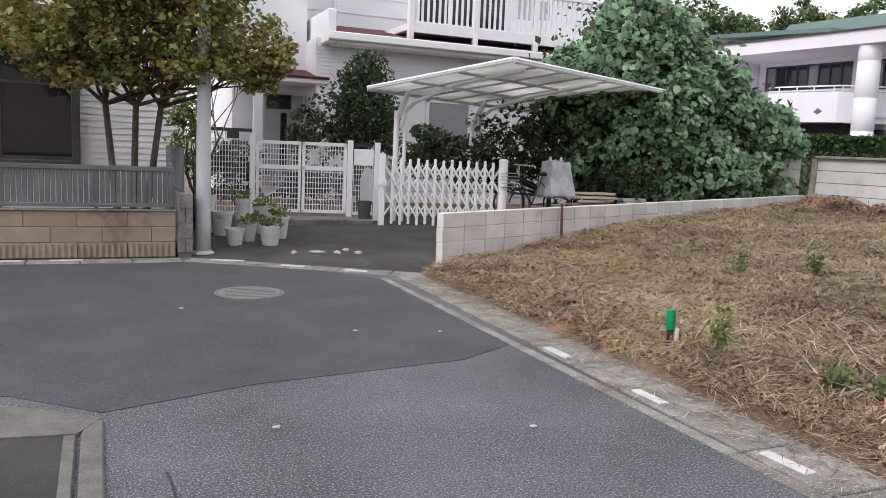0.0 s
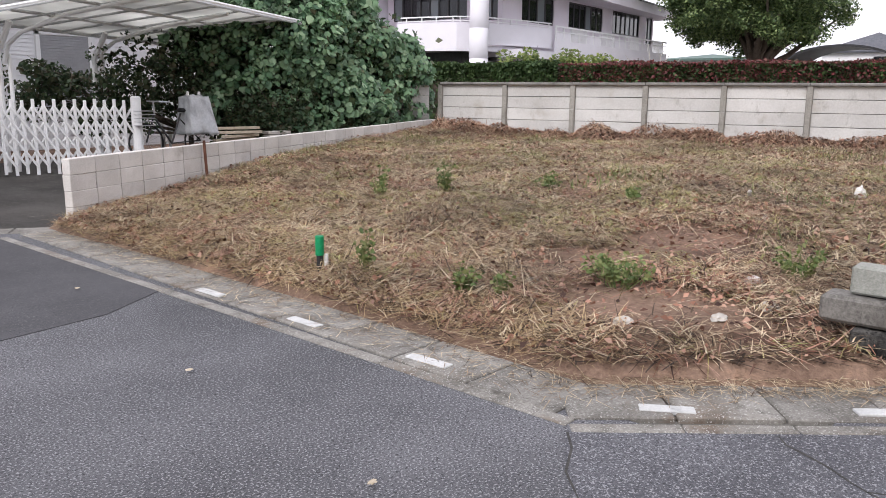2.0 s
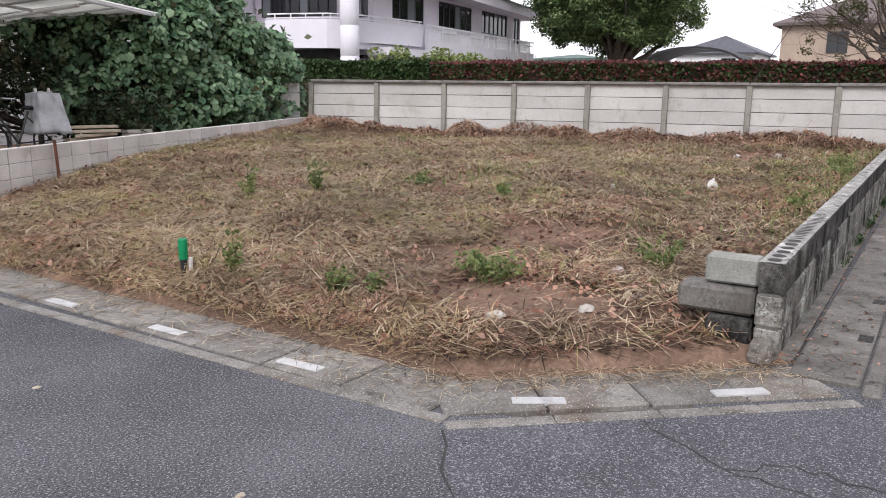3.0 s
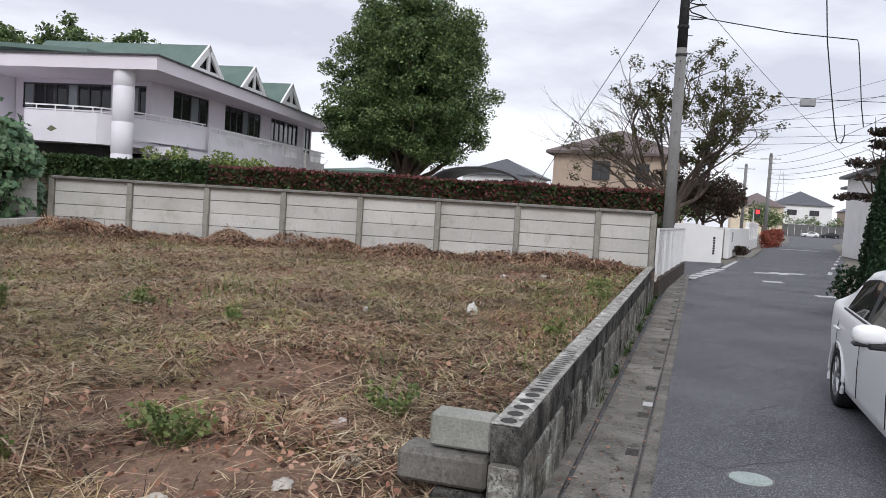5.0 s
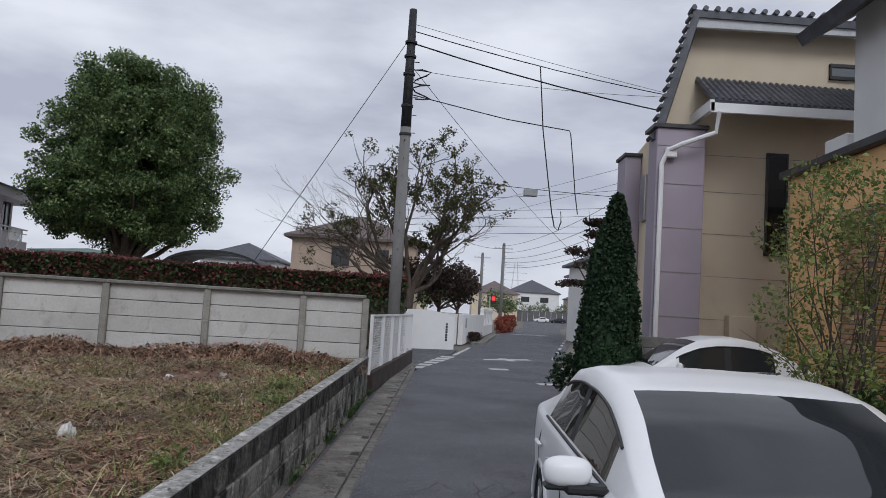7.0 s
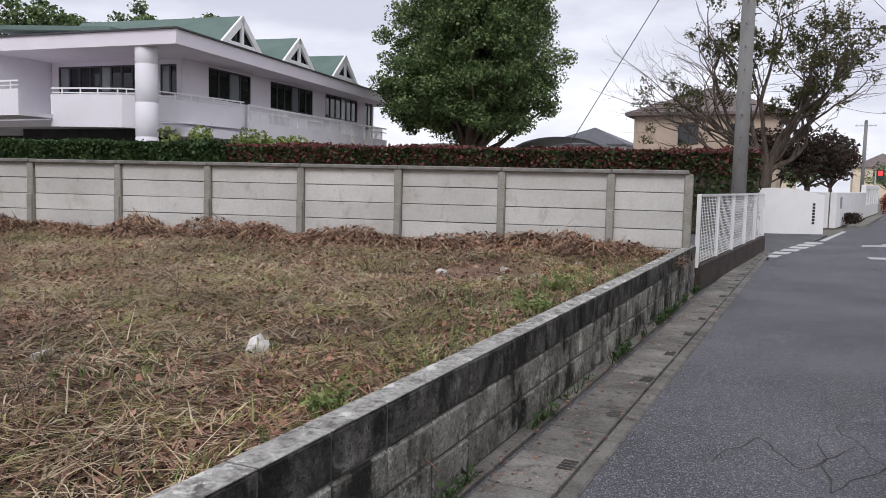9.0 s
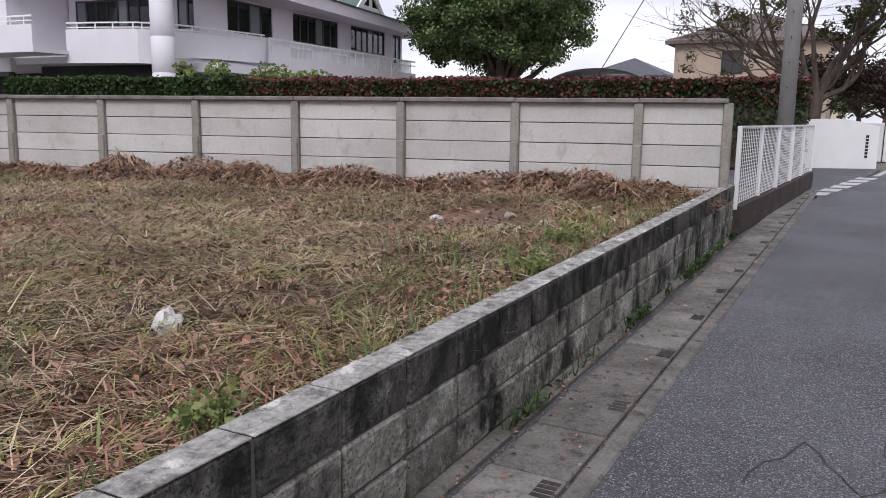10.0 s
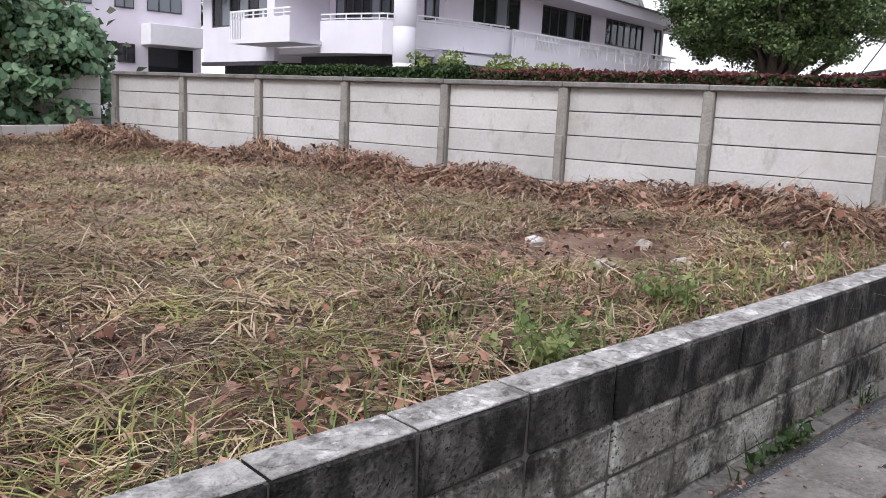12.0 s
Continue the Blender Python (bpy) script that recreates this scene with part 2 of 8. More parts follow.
POLE_GREY = material("grey_steel_pole", (0.46, 0.47, 0.48), (0.58, 0.59, 0.60), 2, 40, 0.6, 0.05, stretch=(1, 1, 0.3))
CABLE = material("black_cable", (0.012, 0.012, 0.014), (0.03, 0.03, 0.033), 3, 30, 0.6, 0.0)
BARK = material("bark", (0.06, 0.045, 0.035), (0.13, 0.105, 0.085), 6, 40, 0.95, 0.8, stretch=(1, 1, 0.3))
RUBBER = material("rubber", (0.012, 0.012, 0.013), (0.03, 0.03, 0.031), 10, 80, 0.8, 0.2)
BLACK_PLASTIC = material("black_plastic", (0.015, 0.015, 0.016), (0.03, 0.03, 0.032), 5, 60, 0.5, 0.05)
SILVER = material("silver_metal", (0.45, 0.45, 0.46), (0.6, 0.6, 0.61), 5, 60, 0.3, 0.0, metallic=0.9)
GREEN_PLASTIC = material("green_plastic", (0.0, 0.20, 0.075), (0.01, 0.30, 0.12), 6, 40, 0.4, 0.05)
POT_WHITE = material("white_plastic_pot", (0.52, 0.52, 0.50), (0.64, 0.64, 0.61), 6, 40, 0.5, 0.05, vary=0.08, stain=(0.36, 0.34, 0.29), stain_scale=6)
POT_GREY = material("dark_grey_pot", (0.05, 0.052, 0.058), (0.09, 0.092, 0.1), 6, 40, 0.6, 0.05)
RAG_WHITE = material("white_plastic_film", (0.62, 0.61, 0.60), (0.80, 0.79, 0.78), 12, 70, 0.5, 0.3, stain=(0.45, 0.40, 0.34), stain_scale=14)
STONE = material("pale_stone", (0.42, 0.39, 0.35), (0.58, 0.55, 0.50), 8, 60, 0.9, 0.5, vary=0.15)
COVER = material("silver_cycle_cover", (0.40, 0.41, 0.42), (0.56, 0.57, 0.58), 5, 30, 0.45, 0.4)
WOOD = material("pale_timber", (0.40, 0.33, 0.24), (0.56, 0.49, 0.38), 4, 40, 0.85, 0.2, vary=0.12)
TERRACOTTA_RED = material("red_paint", (0.30, 0.03, 0.025), (0.40, 0.06, 0.05), 4, 30, 0.6, 0.1)
IRON = material("drain_iron", (0.02, 0.019, 0.018), (0.06, 0.055, 0.05), 10, 60, 0.7, 0.4)
MANHOLE = material("manhole_iron", (0.13, 0.13, 0.125), (0.2, 0.2, 0.195), 10, 80, 0.7, 0.5)
MANHOLE_BLUE = material("painted_cover", (0.30, 0.36, 0.34), (0.42, 0.48, 0.46), 14, 60, 0.6, 0.3)
CAR_DARK = material("dark_car_paint", (0.02, 0.022, 0.028), (0.035, 0.037, 0.045), 1, 30, 0.25, 0.0)
CURTAIN = material("dark_curtain", (0.030, 0.031, 0.036), (0.060, 0.062, 0.069), 1.5, 30, 0.9, 0.1, stretch=(8, 8, 0.3))
RUST = material("rusty_iron", (0.07, 0.03, 0.02), (0.15, 0.065, 0.04), 8, 60, 0.9, 0.3)
# near-black: the shade of rooms and recesses is put into this colour
SHADE_DARK = material("dim_shade_colour", (0.03, 0.03, 0.032), (0.06, 0.058, 0.055), 0.8, 6, 0.9, 0.0)
CLOTH = material("hung_laundry", (0.45, 0.42, 0.45), (0.62, 0.60, 0.64), 3, 20, 0.9, 0.2, vary=0.25)


def car_paint():
    m = material("white_car_paint", (0.85, 0.855, 0.86), (0.88, 0.885, 0.89), 0.5, 20, 0.4, 0.0, specular=0.4)
    b = m.node_tree.nodes["Principled BSDF"]
    b.inputs["Coat Weight"].default_value, b.inputs["Coat Roughness"].default_value = 0.35, 0.08
    return m


def glass(name, tint, rough=0.03, mirror=0.5):
    """Dark window glass: tinted see-through pane with a real reflection."""
    m = bpy.data.materials.new(name)
    m.use_nodes = True
    n, l = m.node_tree.nodes, m.node_tree.links
    b = n["Principled BSDF"]
    b.inputs["Base Color"].default_value = (*tint, 1)
    b.inputs["Roughness"].default_value = rough
    b.inputs["Transmission Weight"].default_value = mirror
    b.inputs["IOR"].default_value = 1.5
    return m


CAR_PAINT = car_paint()
CAR_GLASS = glass("car_glass", (0.03, 0.034, 0.036), 0.015, 0.08)
WINDOW_GLASS = glass("window_glass", (0.03, 0.033, 0.036), 0.03, 0.4)
PALE_GLASS = glass("pale_glass", (0.30, 0.33, 0.35), 0.08, 0.3)
BOTTLE = glass("clear_plastic", (0.75, 0.8, 0.82), 0.08, 0.8)

STRAW = leaf_material("dry_straw", [(0.024, 0.015, 0.010), (0.13, 0.084, 0.052), (0.36, 0.255, 0.158), (0.55, 0.435, 0.28), (0.70, 0.60, 0.43)], 0.7, 0.12)
TUFT = leaf_material("fading_grass", [(0.034, 0.026, 0.012), (0.20, 0.155, 0.060), (0.46, 0.40, 0.155), (0.27, 0.31, 0.095), (0.56, 0.49, 0.25)], 0.7, 0.15)
# thatch kept near-black so its colour carries the shade between straws
THATCH = leaf_material("gap_dark_thatch", [(0.015, 0.011, 0.009), (0.05, 0.033, 0.024), (0.09, 0.06, 0.04), (0.03, 0.022, 0.016)], 0.9, 0.0)
RED_LENS = material("red_lens", (0.6, 0.02, 0.02), (0.7, 0.03, 0.03), 5, 30, 0.3, 0.0)
RED_LENS.node_tree.nodes["Principled BSDF"].inputs["Emission Color"].default_value = (1.0, 0.05, 0.05, 1)
RED_LENS.node_tree.nodes["Principled BSDF"].inputs["Emission Strength"].default_value = 1.5
BRUSH_HEAP = leaf_material("cut_brush", [(0.022, 0.014, 0.011), (0.16, 0.095, 0.06), (0.42, 0.265, 0.17), (0.58, 0.43, 0.30), (0.27, 0.15, 0.095), (0.05, 0.03, 0.022)], 0.85, 0.1)
BRUSH = leaf_material("brown_brush", [(0.046, 0.027, 0.022), (0.196, 0.095, 0.062), (0.391, 0.202, 0.138), (0.506, 0.325, 0.240), (0.103, 0.056, 0.043)], 0.85, 0.1)
WEED = leaf_material("green_weed", [(0.09, 0.135, 0.045), (0.15, 0.21, 0.07), (0.23, 0.285, 0.10), (0.29, 0.30, 0.13)], 0.6, 0.25)
LEAF_TREE = leaf_material("camphor_leaves", [(0.038, 0.066, 0.030), (0.085, 0.135, 0.052), (0.155, 0.225, 0.085), (0.27, 0.33, 0.135)], 0.42, 0.3)
LEAF_KUDZU = leaf_material("kudzu_leaves", [(0.075, 0.15, 0.082), (0.13, 0.23, 0.122), (0.20, 0.32, 0.178), (0.30, 0.42, 0.25)], 0.34, 0.3)
# dark shrubs, and the shade painted inside the kudzu
LEAF_DARK = leaf_material("dark_shrub_and_gap_leaves", [(0.032, 0.056, 0.030), (0.055, 0.09, 0.044), (0.085, 0.12, 0.056), (0.11, 0.095, 0.06)], 0.5, 0.2)
LEAF_AUTUMN = leaf_material("turning_leaves", [(0.09, 0.14, 0.04), (0.17, 0.22, 0.06), (0.34, 0.32, 0.09), (0.46, 0.32, 0.14), (0.12, 0.17, 0.05)], 0.6, 0.35)
LEAF_CHERRY = leaf_material("thin_cherry_leaves", [(0.04, 0.055, 0.02), (0.075, 0.085, 0.03), (0.11, 0.09, 0.035), (0.06, 0.07, 0.025)], 0.6, 0.25)
LEAF_CYPRESS = leaf_material("cypress_leaves", [(0.014, 0.032, 0.016), (0.025, 0.055, 0.025), (0.045, 0.082, 0.034)], 0.6, 0.15)
LEAF_HEDGE = leaf_material("hedge_leaves", [(0.027, 0.054, 0.018), (0.045, 0.083, 0.027), (0.068, 0.105, 0.033)], 0.6, 0.15)
LEAF_HEDGE_RED = leaf_material("red_tipped_hedge_leaves", [(0.085, 0.034, 0.036), (0.17, 0.046, 0.048), (0.055, 0.060, 0.030), (0.27, 0.060, 0.068)], 0.6, 0.15)
LEAF_LIGHT = leaf_material("light_shrub_leaves", [(0.100, 0.163, 0.056), (0.188, 0.250, 0.075), (0.300, 0.338, 0.100), (0.150, 0.200, 0.069)], 0.55, 0.3)
LEAF_MAPLE = leaf_material("dark_red_leaves", [(0.03, 0.025, 0.02), (0.06, 0.03, 0.028), (0.03, 0.04, 0.02), (0.09, 0.04, 0.03)], 0.6, 0.2)

VINYL = leaf_material("carport_sheet", [(0.72, 0.72, 0.69), (0.78, 0.78, 0.75)], 0.5, 0.6)


# ---- mesh helpers ----
class Shape:
    """Collects vertices and faces, in the pose at."""

    def __init__(self):
        self.v, self.f, self.at = [], [], Matrix()

    def add(self, verts, faces):
        k = len(self.v)
        self.v += [tuple(self.at @ Vector(p)) for p in verts]
        self.f += [tuple(k + i for i in f) for f in faces]
        return self

    def box(self, x0, y0, z0, x1, y1, z1, b=0.0):
        x0, x1, y0, y1, z0, z1 = min(x0, x1), max(x0, x1), min(y0, y1), max(y0, y1), min(z0, z1), max(z0, z1)
        if b <= 0:
            p = [(x, y, z) for z in (z0, z1) for y in (y0, y1) for x in (x0, x1)]
            return self.add(p, [(0, 2, 3, 1), (4, 5, 7, 6), (0, 1, 5, 4), (2, 6, 7, 3), (0, 4, 6, 2), (1, 3, 7, 5)])
        b = min(b, (x1 - x0) * 0.45, (y1 - y0) * 0.45, (z1 - z0) * 0.45)
        p, idx = [], {}
        for sx in (0, 1):
            for sy in (0, 1):
                for sz in (0, 1):
                    c = ((x0, x1)[sx], (y0, y1)[sy], (z0, z1)[sz])
                    i = ((b, -b)[sx], (b, -b)[sy], (b, -b)[sz])
                    for ax in range(3):
                        idx[sx, sy, sz, ax] = len(p)
                        p.append(tuple(c[k] + (0 if k == ax else i[k]) for k in range(3)))
        f = []
        for ax in range(3):
            o = [k for k in range(3) if k != ax]
            for s in (0, 1):
                ring = []
                for a, bb in ((0, 0), (1, 0), (1, 1), (0, 1)):
                    key = [0, 0, 0]
                    key[ax], key[o[0]], key[o[1]] = s, a, bb
                    ring.append(idx[(*key, ax)])
                flip = (s == 1) != (ax == 1)
                f.append(tuple(ring if flip else ring[::-1]))
        for ax in range(3):
            o = [k for k in range(3) if k != ax]
            for a in (0, 1):
                for bb in (0, 1):
                    k0, k1 = [0, 0, 0], [0, 0, 0]
                    k0[ax], k1[ax] = 0, 1
                    k0[o[0]] = k1[o[0]] = a
                    k0[o[1]] = k1[o[1]] = bb
                    q = (idx[(*k0, o[0])], idx[(*k1, o[0])], idx[(*k1, o[1])], idx[(*k0, o[1])])
                    f.append(q if (a == bb) == (ax == 1) else q[::-1])
        for sx in (0, 1):
            for sy in (0, 1):
                for sz in (0, 1):
                    t = tuple(idx[sx, sy, sz, k] for k in range(3))
                    f.append(t if (sx + sy + sz) % 2 else t[::-1])
        return self.add(p, f)

    def tube(self, p0, p1, r0, r1=None, n=10, caps=True):
        p0, p1, r1 = Vector(p0), Vector(p1), r0 if r1 is None else r1
        d = (p1 - p0)
        q = d.to_track_quat("Z", "Y").to_matrix()
        ring = [q @ Vector((math.cos(2 * math.pi * i / n), math.sin(2 * math.pi * i / n), 0)) for i in range(n)]
        v = [p0 + r0 * c for c in ring] + [p1 + r1 * c for c in ring]
        f = [(i, (i + 1) % n, n + (i + 1) % n, n + i) for i in range(n)]
        if caps:
            f += [tuple(range(n))[::-1], tuple(range(n, 2 * n))]
        return self.add(v, f)

    def path(self, pts, r, n=6):
        """One bent tube through the points."""
        pts = [Vector(p) for p in pts]
        v, f = [], []
        for k, p in enumerate(pts):
            d = (pts[min(k + 1, len(pts) - 1)] - pts[max(k - 1, 0)]).normalized()
            side = d.cross(Vector((0, 0, 1)))
            side = side.normalized() if side.length > 0.05 else Vector((1, 0, 0))
            up = side.cross(d).normalized()
            v += [p + (side * math.cos(2 * math.pi * i / n) + up * math.sin(2 * math.pi * i / n)) * r for i in range(n)]
            if k:
                f += [((k - 1) * n + i, (k - 1) * n + (i + 1) % n, k * n + (i + 1) % n, k * n + i) for i in range(n)]
        f += [tuple(range(n))[::-1], tuple((len(pts) - 1) * n + i for i in range(n))]
        return self.add(v, f)

    def lathe(self, profile, centre=(0, 0, 0), n=20):
        c = Vector(centre)
        v, f = [], []
        for r, z in profile:
            for i in range(n):
                a = 2 * math.pi * i / n
                v.append(c + Vector((r * math.cos(a), r * math.sin(a), z)))
        for k in range(len(profile) - 1):
            for i in range(n):
                f.append((k * n + i, k * n + (i + 1) % n, (k + 1) * n + (i + 1) % n, (k + 1) * n + i))
        f.append(tuple(range(n))[::-1])
        f.append(tuple((len(profile) - 1) * n + i for i in range(n)))
        return self.add(v, f)

    def prism(self, poly, z0, z1):
        """A flat outline, counter-clockwise, raised from z0 to z1."""
        n = len(poly)
        v = [(x, y, z0) for x, y in poly] + [(x, y, z1) for x, y in poly]
        f = [tuple(range(n))[::-1], tuple(range(n, 2 * n))] + [(i, (i + 1) % n, n + (i + 1) % n, n + i) for i in range(n)]
        return self.add(v, f)

    def slab(self, a, b, c, d, t):
        """A plate with the corners a, b, c, d and the thickness t downwards along its normal."""
        a, b, c, d = (Vector(p) for p in (a, b, c, d))
        n = (b - a).cross(d - a).normalized() * t
        v = [a, b, c, d, a - n, b - n, c - n, d - n]
        return self.add(v, [(0, 1, 2, 3), (7, 6, 5, 4), (0, 4, 5, 1), (1, 5, 6, 2), (2, 6, 7, 3), (3, 7, 4, 0)])

    def mesh(self, name, smooth=False):
        me = bpy.data.meshes.new(name)
        me.from_pydata(self.v, [], self.f)
        if smooth:
            me.shade_smooth()
        return me


def arrays_mesh(name, v, f, smooth=False):
    """A mesh from numpy arrays: v (n, 3), f (m, k)."""
    me = bpy.data.meshes.new(name)
    m, k = f.shape
    me.vertices.add(len(v))
    me.vertices.foreach_set("co", np.ascontiguousarray(v, dtype=np.float32).ravel())
    me.loops.add(m * k)
    me.loops.foreach_set("vertex_index", np.ascontiguousarray(f, dtype=np.int32).ravel())
    me.polygons.add(m)
    me.polygons.foreach_set("loop_start", np.arange(0, m * k, k, dtype=np.int32))
    me.update(calc_edges=True)
    me.validate()
    if smooth:
        me.shade_smooth()
    return me


def thing(name, base, label="", category="", group="", kind=""):
    """An empty at the base of a thing, which parents its parts."""
    ob = new(name)
    ob.empty_display_size = 0.2
    ob.matrix_basis = Matrix.Translation(base) if not isinstance(base, Matrix) else base
    return tagged(ob, label, category, group, kind)


def part(name, shape, mat, parent, label="", smooth=False, kind=""):
    """One mesh object, in world coordinates, under a thing or a part."""
    me = shape if isinstance(shape, bpy.types.Mesh) else shape.mesh(name, smooth)
    if not me.materials:
        me.materials.append(mat)
    ob = new(name, me)
    ob.parent = parent
    m, up = Matrix(), parent
    while up:
        m = up.matrix_basis.copy() @ m if up.parent is None else m
        up = up.parent
    if parent is not None and parent.parent is None:
        ob.matrix_parent_inverse = m.inverted()
    return tagged(ob, label, kind=kind)


def single(name, shape, mat, label="", category="", group="", kind="", smooth=False):
    """A thing that is one mesh."""
    me = shape if isinstance(shape, bpy.types.Mesh) else shape.mesh(name, smooth)
    me.materials.append(mat)
    return tagged(new(name, me), label, category, group, kind)


def lerp(a, b, t):
    return tuple(x + (y - x) * t for x, y in zip(a, b))


def at_pose(m):
    """An empty shape in the pose m."""
    s = Shape()
    s.at = m
    return s


def frame_on(a, b, z=0.0):
    """The pose whose x axis runs along the ground from a to b."""
    return Matrix.Translation((a[0], a[1], z)) @ Matrix.Rotation(math.atan2(b[1] - a[1], b[0] - a[0]), 4, "Z")


rng = np.random.default_rng(7)


def strands(roots, headings, lengths, widths, rise, droop, seg=2):
    """Thin bent blades: n roots (n, 3), each seg quads long. rise: the slope at the root; droop: how it falls towards the tip."""
    n = len(roots)
    side = np.stack([-np.sin(headings), np.cos(headings), np.zeros(n)], 1)
    out = np.stack([np.cos(headings), np.sin(headings), np.zeros(n)], 1)
    rows, v = [], np.zeros((n, (seg + 1) * 2, 3))
    for k in range(seg + 1):
        s = k / seg
        w = widths * (1 - 0.75 * s)
        horizontal = np.cos(rise) * s
        height = np.sin(rise) * s - droop * s * s
        c = roots + out * (lengths * horizontal)[:, None] + np.array([0, 0, 1.0]) * (lengths * height)[:, None]
        v[:, 2 * k] = c - side * (w / 2)[:, None]
        v[:, 2 * k + 1] = c + side * (w / 2)[:, None]
    base = np.arange(n)[:, None] * ((seg + 1) * 2)
    f = np.concatenate([np.stack([base[:, 0] + 2 * k, base[:, 0] + 2 * k + 1, base[:, 0] + 2 * k + 3, base[:, 0] + 2 * k + 2], 1) for k in range(seg)])
    return v.reshape(-1, 3), f


def leaf_arrays(centres, size, flat=0.0, jitter=0.35, fold=0.25):
    """A folded leaf (two triangles, one quad bent along its midrib) at every centre, turned at random; flat draws it towards level."""
    n = len(centres)
    nrm = rng.normal(size=(n, 3))
    nrm[:, 2] = np.abs(nrm[:, 2]) + flat
    nrm /= np.linalg.norm(nrm, axis=1)[:, None]
    a = np.cross(nrm, rng.normal(size=(n, 3)))
    a /= np.linalg.norm(a, axis=1)[:, None]
    b = np.cross(nrm, a)
    s = (size * (1 + jitter * rng.normal(size=n)).clip(0.4, 1.9))[:, None]
    v = np.stack([centres - a * s * 0.5, centres + b * s * 0.36 + nrm * s * fold * 0.5, centres + a * s * 0.5 - nrm * s * 0.1, centres - b * s * 0.36 + nrm * s * fold * 0.5], 1)
    i = np.arange(n)[:, None] * 4
    return v.reshape(-1, 3), np.concatenate([i, i + 1, i + 2, i + 3], 1)


def broad_leaves(centres, facing_way, size):
    """Broad pointed leaves of two bent halves, tips hanging, that face the given ways."""
    n = len(centres)
    nrm = facing_way + rng.normal(size=(n, 3)) * 0.5
    nrm /= np.linalg.norm(nrm, axis=1)[:, None]
    tip = np.array([0, 0, -1.0]) + rng.normal(size=(n, 3)) * 0.35
    tip -= nrm * (tip * nrm).sum(1)[:, None]
    tip /= np.linalg.norm(tip, axis=1)[:, None]
    side = np.cross(nrm, tip)
    s = (size * (1 + 0.3 * rng.normal(size=n)).clip(0.5, 1.7))[:, None]
    back = nrm * s * 0.10
    v = np.stack([centres - tip * s * 0.42, centres - tip * s * 0.28 + side * s * 0.42 - back, centres + tip * s * 0.18 + side * s * 0.40 - back, centres + tip * s * 0.58 - back * 0.6,
                  centres + tip * s * 0.18 - side * s * 0.40 - back, centres - tip * s * 0.28 - side * s * 0.42 - back], 1)
    i = np.arange(n)[:, None] * 6
    return v.reshape(-1, 3), np.concatenate([np.concatenate([i, i + 1, i + 2, i + 3], 1), np.concatenate([i, i + 3, i + 4, i + 5], 1)])


def in_clumps(clumps, per, shell=0.55):
    """Points in the outer parts of many small ellipsoids: rows of x, y, z, rx, ry, rz."""
    c = np.repeat(np.array(clumps, dtype=float), per, axis=0)
    d = rng.normal(size=(len(c), 3))
    d /= np.linalg.norm(d, axis=1)[:, None]
    r = shell + (1 - shell) * rng.random(len(c)) ** 0.6
    return c[:, :3] + d * r[:, None] * c[:, 3:6]


def crown_clumps(centre, radii, n, size, low=-1.0, hollow=0.55):
    """Clumps spread through the outer half of an ellipsoid, with an uneven outline."""
    out = []
    while len(out) < n:
        d = Vector((random.gauss(0, 1), random.gauss(0, 1), random.gauss(0, 1))).normalized()
        if d.z < low:
            continue
        r = random.uniform(hollow, 1.0) * (1 + 0.16 * noise.noise(d * 2.3 + Vector(centre)))
        s = size * random.uniform(0.7, 1.3)
        out.append((centre[0] + d.x * radii[0] * r, centre[1] + d.y * radii[1] * r, centre[2] + d.z * radii[2] * r, s, s, s * 0.75))
    return out


def limbs(shape, base, tips, r, bend=0.25, n=7):
    """Tapered, bent limbs from the base to each tip, with forks."""
    for tip in tips:
        a, b = Vector(base), Vector(tip)
        pts = [a]
        for k in (0.33, 0.66, 1.0):
            j = Vector((random.uniform(-1, 1), random.uniform(-1, 1), random.uniform(-0.4, 0.6))) * bend * (b - a).length * (0.3 if k < 1 else 0)
            pts.append(a.lerp(b, k) + j)
        for k in range(3):
            shape.tube(pts[k], pts[k + 1], r * (1 - 0.28 * k), r * (1 - 0.28 * (k + 1)), n, False)
        for _ in range(2):
            t = pts[2].lerp(pts[3], random.random()) 
            e = t + Vector((random.uniform(-1, 1), random.uniform(-1, 1), random.uniform(0.1, 0.8))) * min(0.9, (b - a).length * 0.35)
            shape.tube(t, e, r * 0.35, r * 0.08, 5, False)


def grow(shape, p, d, length, r, depth, tips, spread=0.55, up=0.12, droop=0.0):
    """A branch that bends, tapers and forks; the ends are gathered in tips."""
    pts, k = [Vector(p)], 4
    d = Vector(d).normalized()
    for _ in range(k):
        d = (d + Vector((random.gauss(0, 0.16), random.gauss(0, 0.16), random.gauss(0, 0.12) + up * 0.3 - droop))).normalized()
        pts.append(pts[-1] + d * length / k)
    for a in range(k):
        shape.tube(pts[a], pts[a + 1], r * (1 - 0.11 * a), r * (1 - 0.11 * (a + 1)), 7 if r > 0.03 else 4, False)
    if depth == 0:
        tips.append(pts[-1])
        tips.append(pts[-2])
        return
    for q in range(random.choice((2, 3, 3))):
        at = pts[-1] if q == 0 else pts[random.choice((2, 3))]
        e = (d + Vector((random.gauss(0, spread), random.gauss(0, spread), random.gauss(up, spread * 0.6)))).normalized()
        grow(shape, at, e, length * random.uniform(0.6, 0.85), r * (0.62 if q == 0 else 0.45), depth - 1, tips, spread, up, droop)


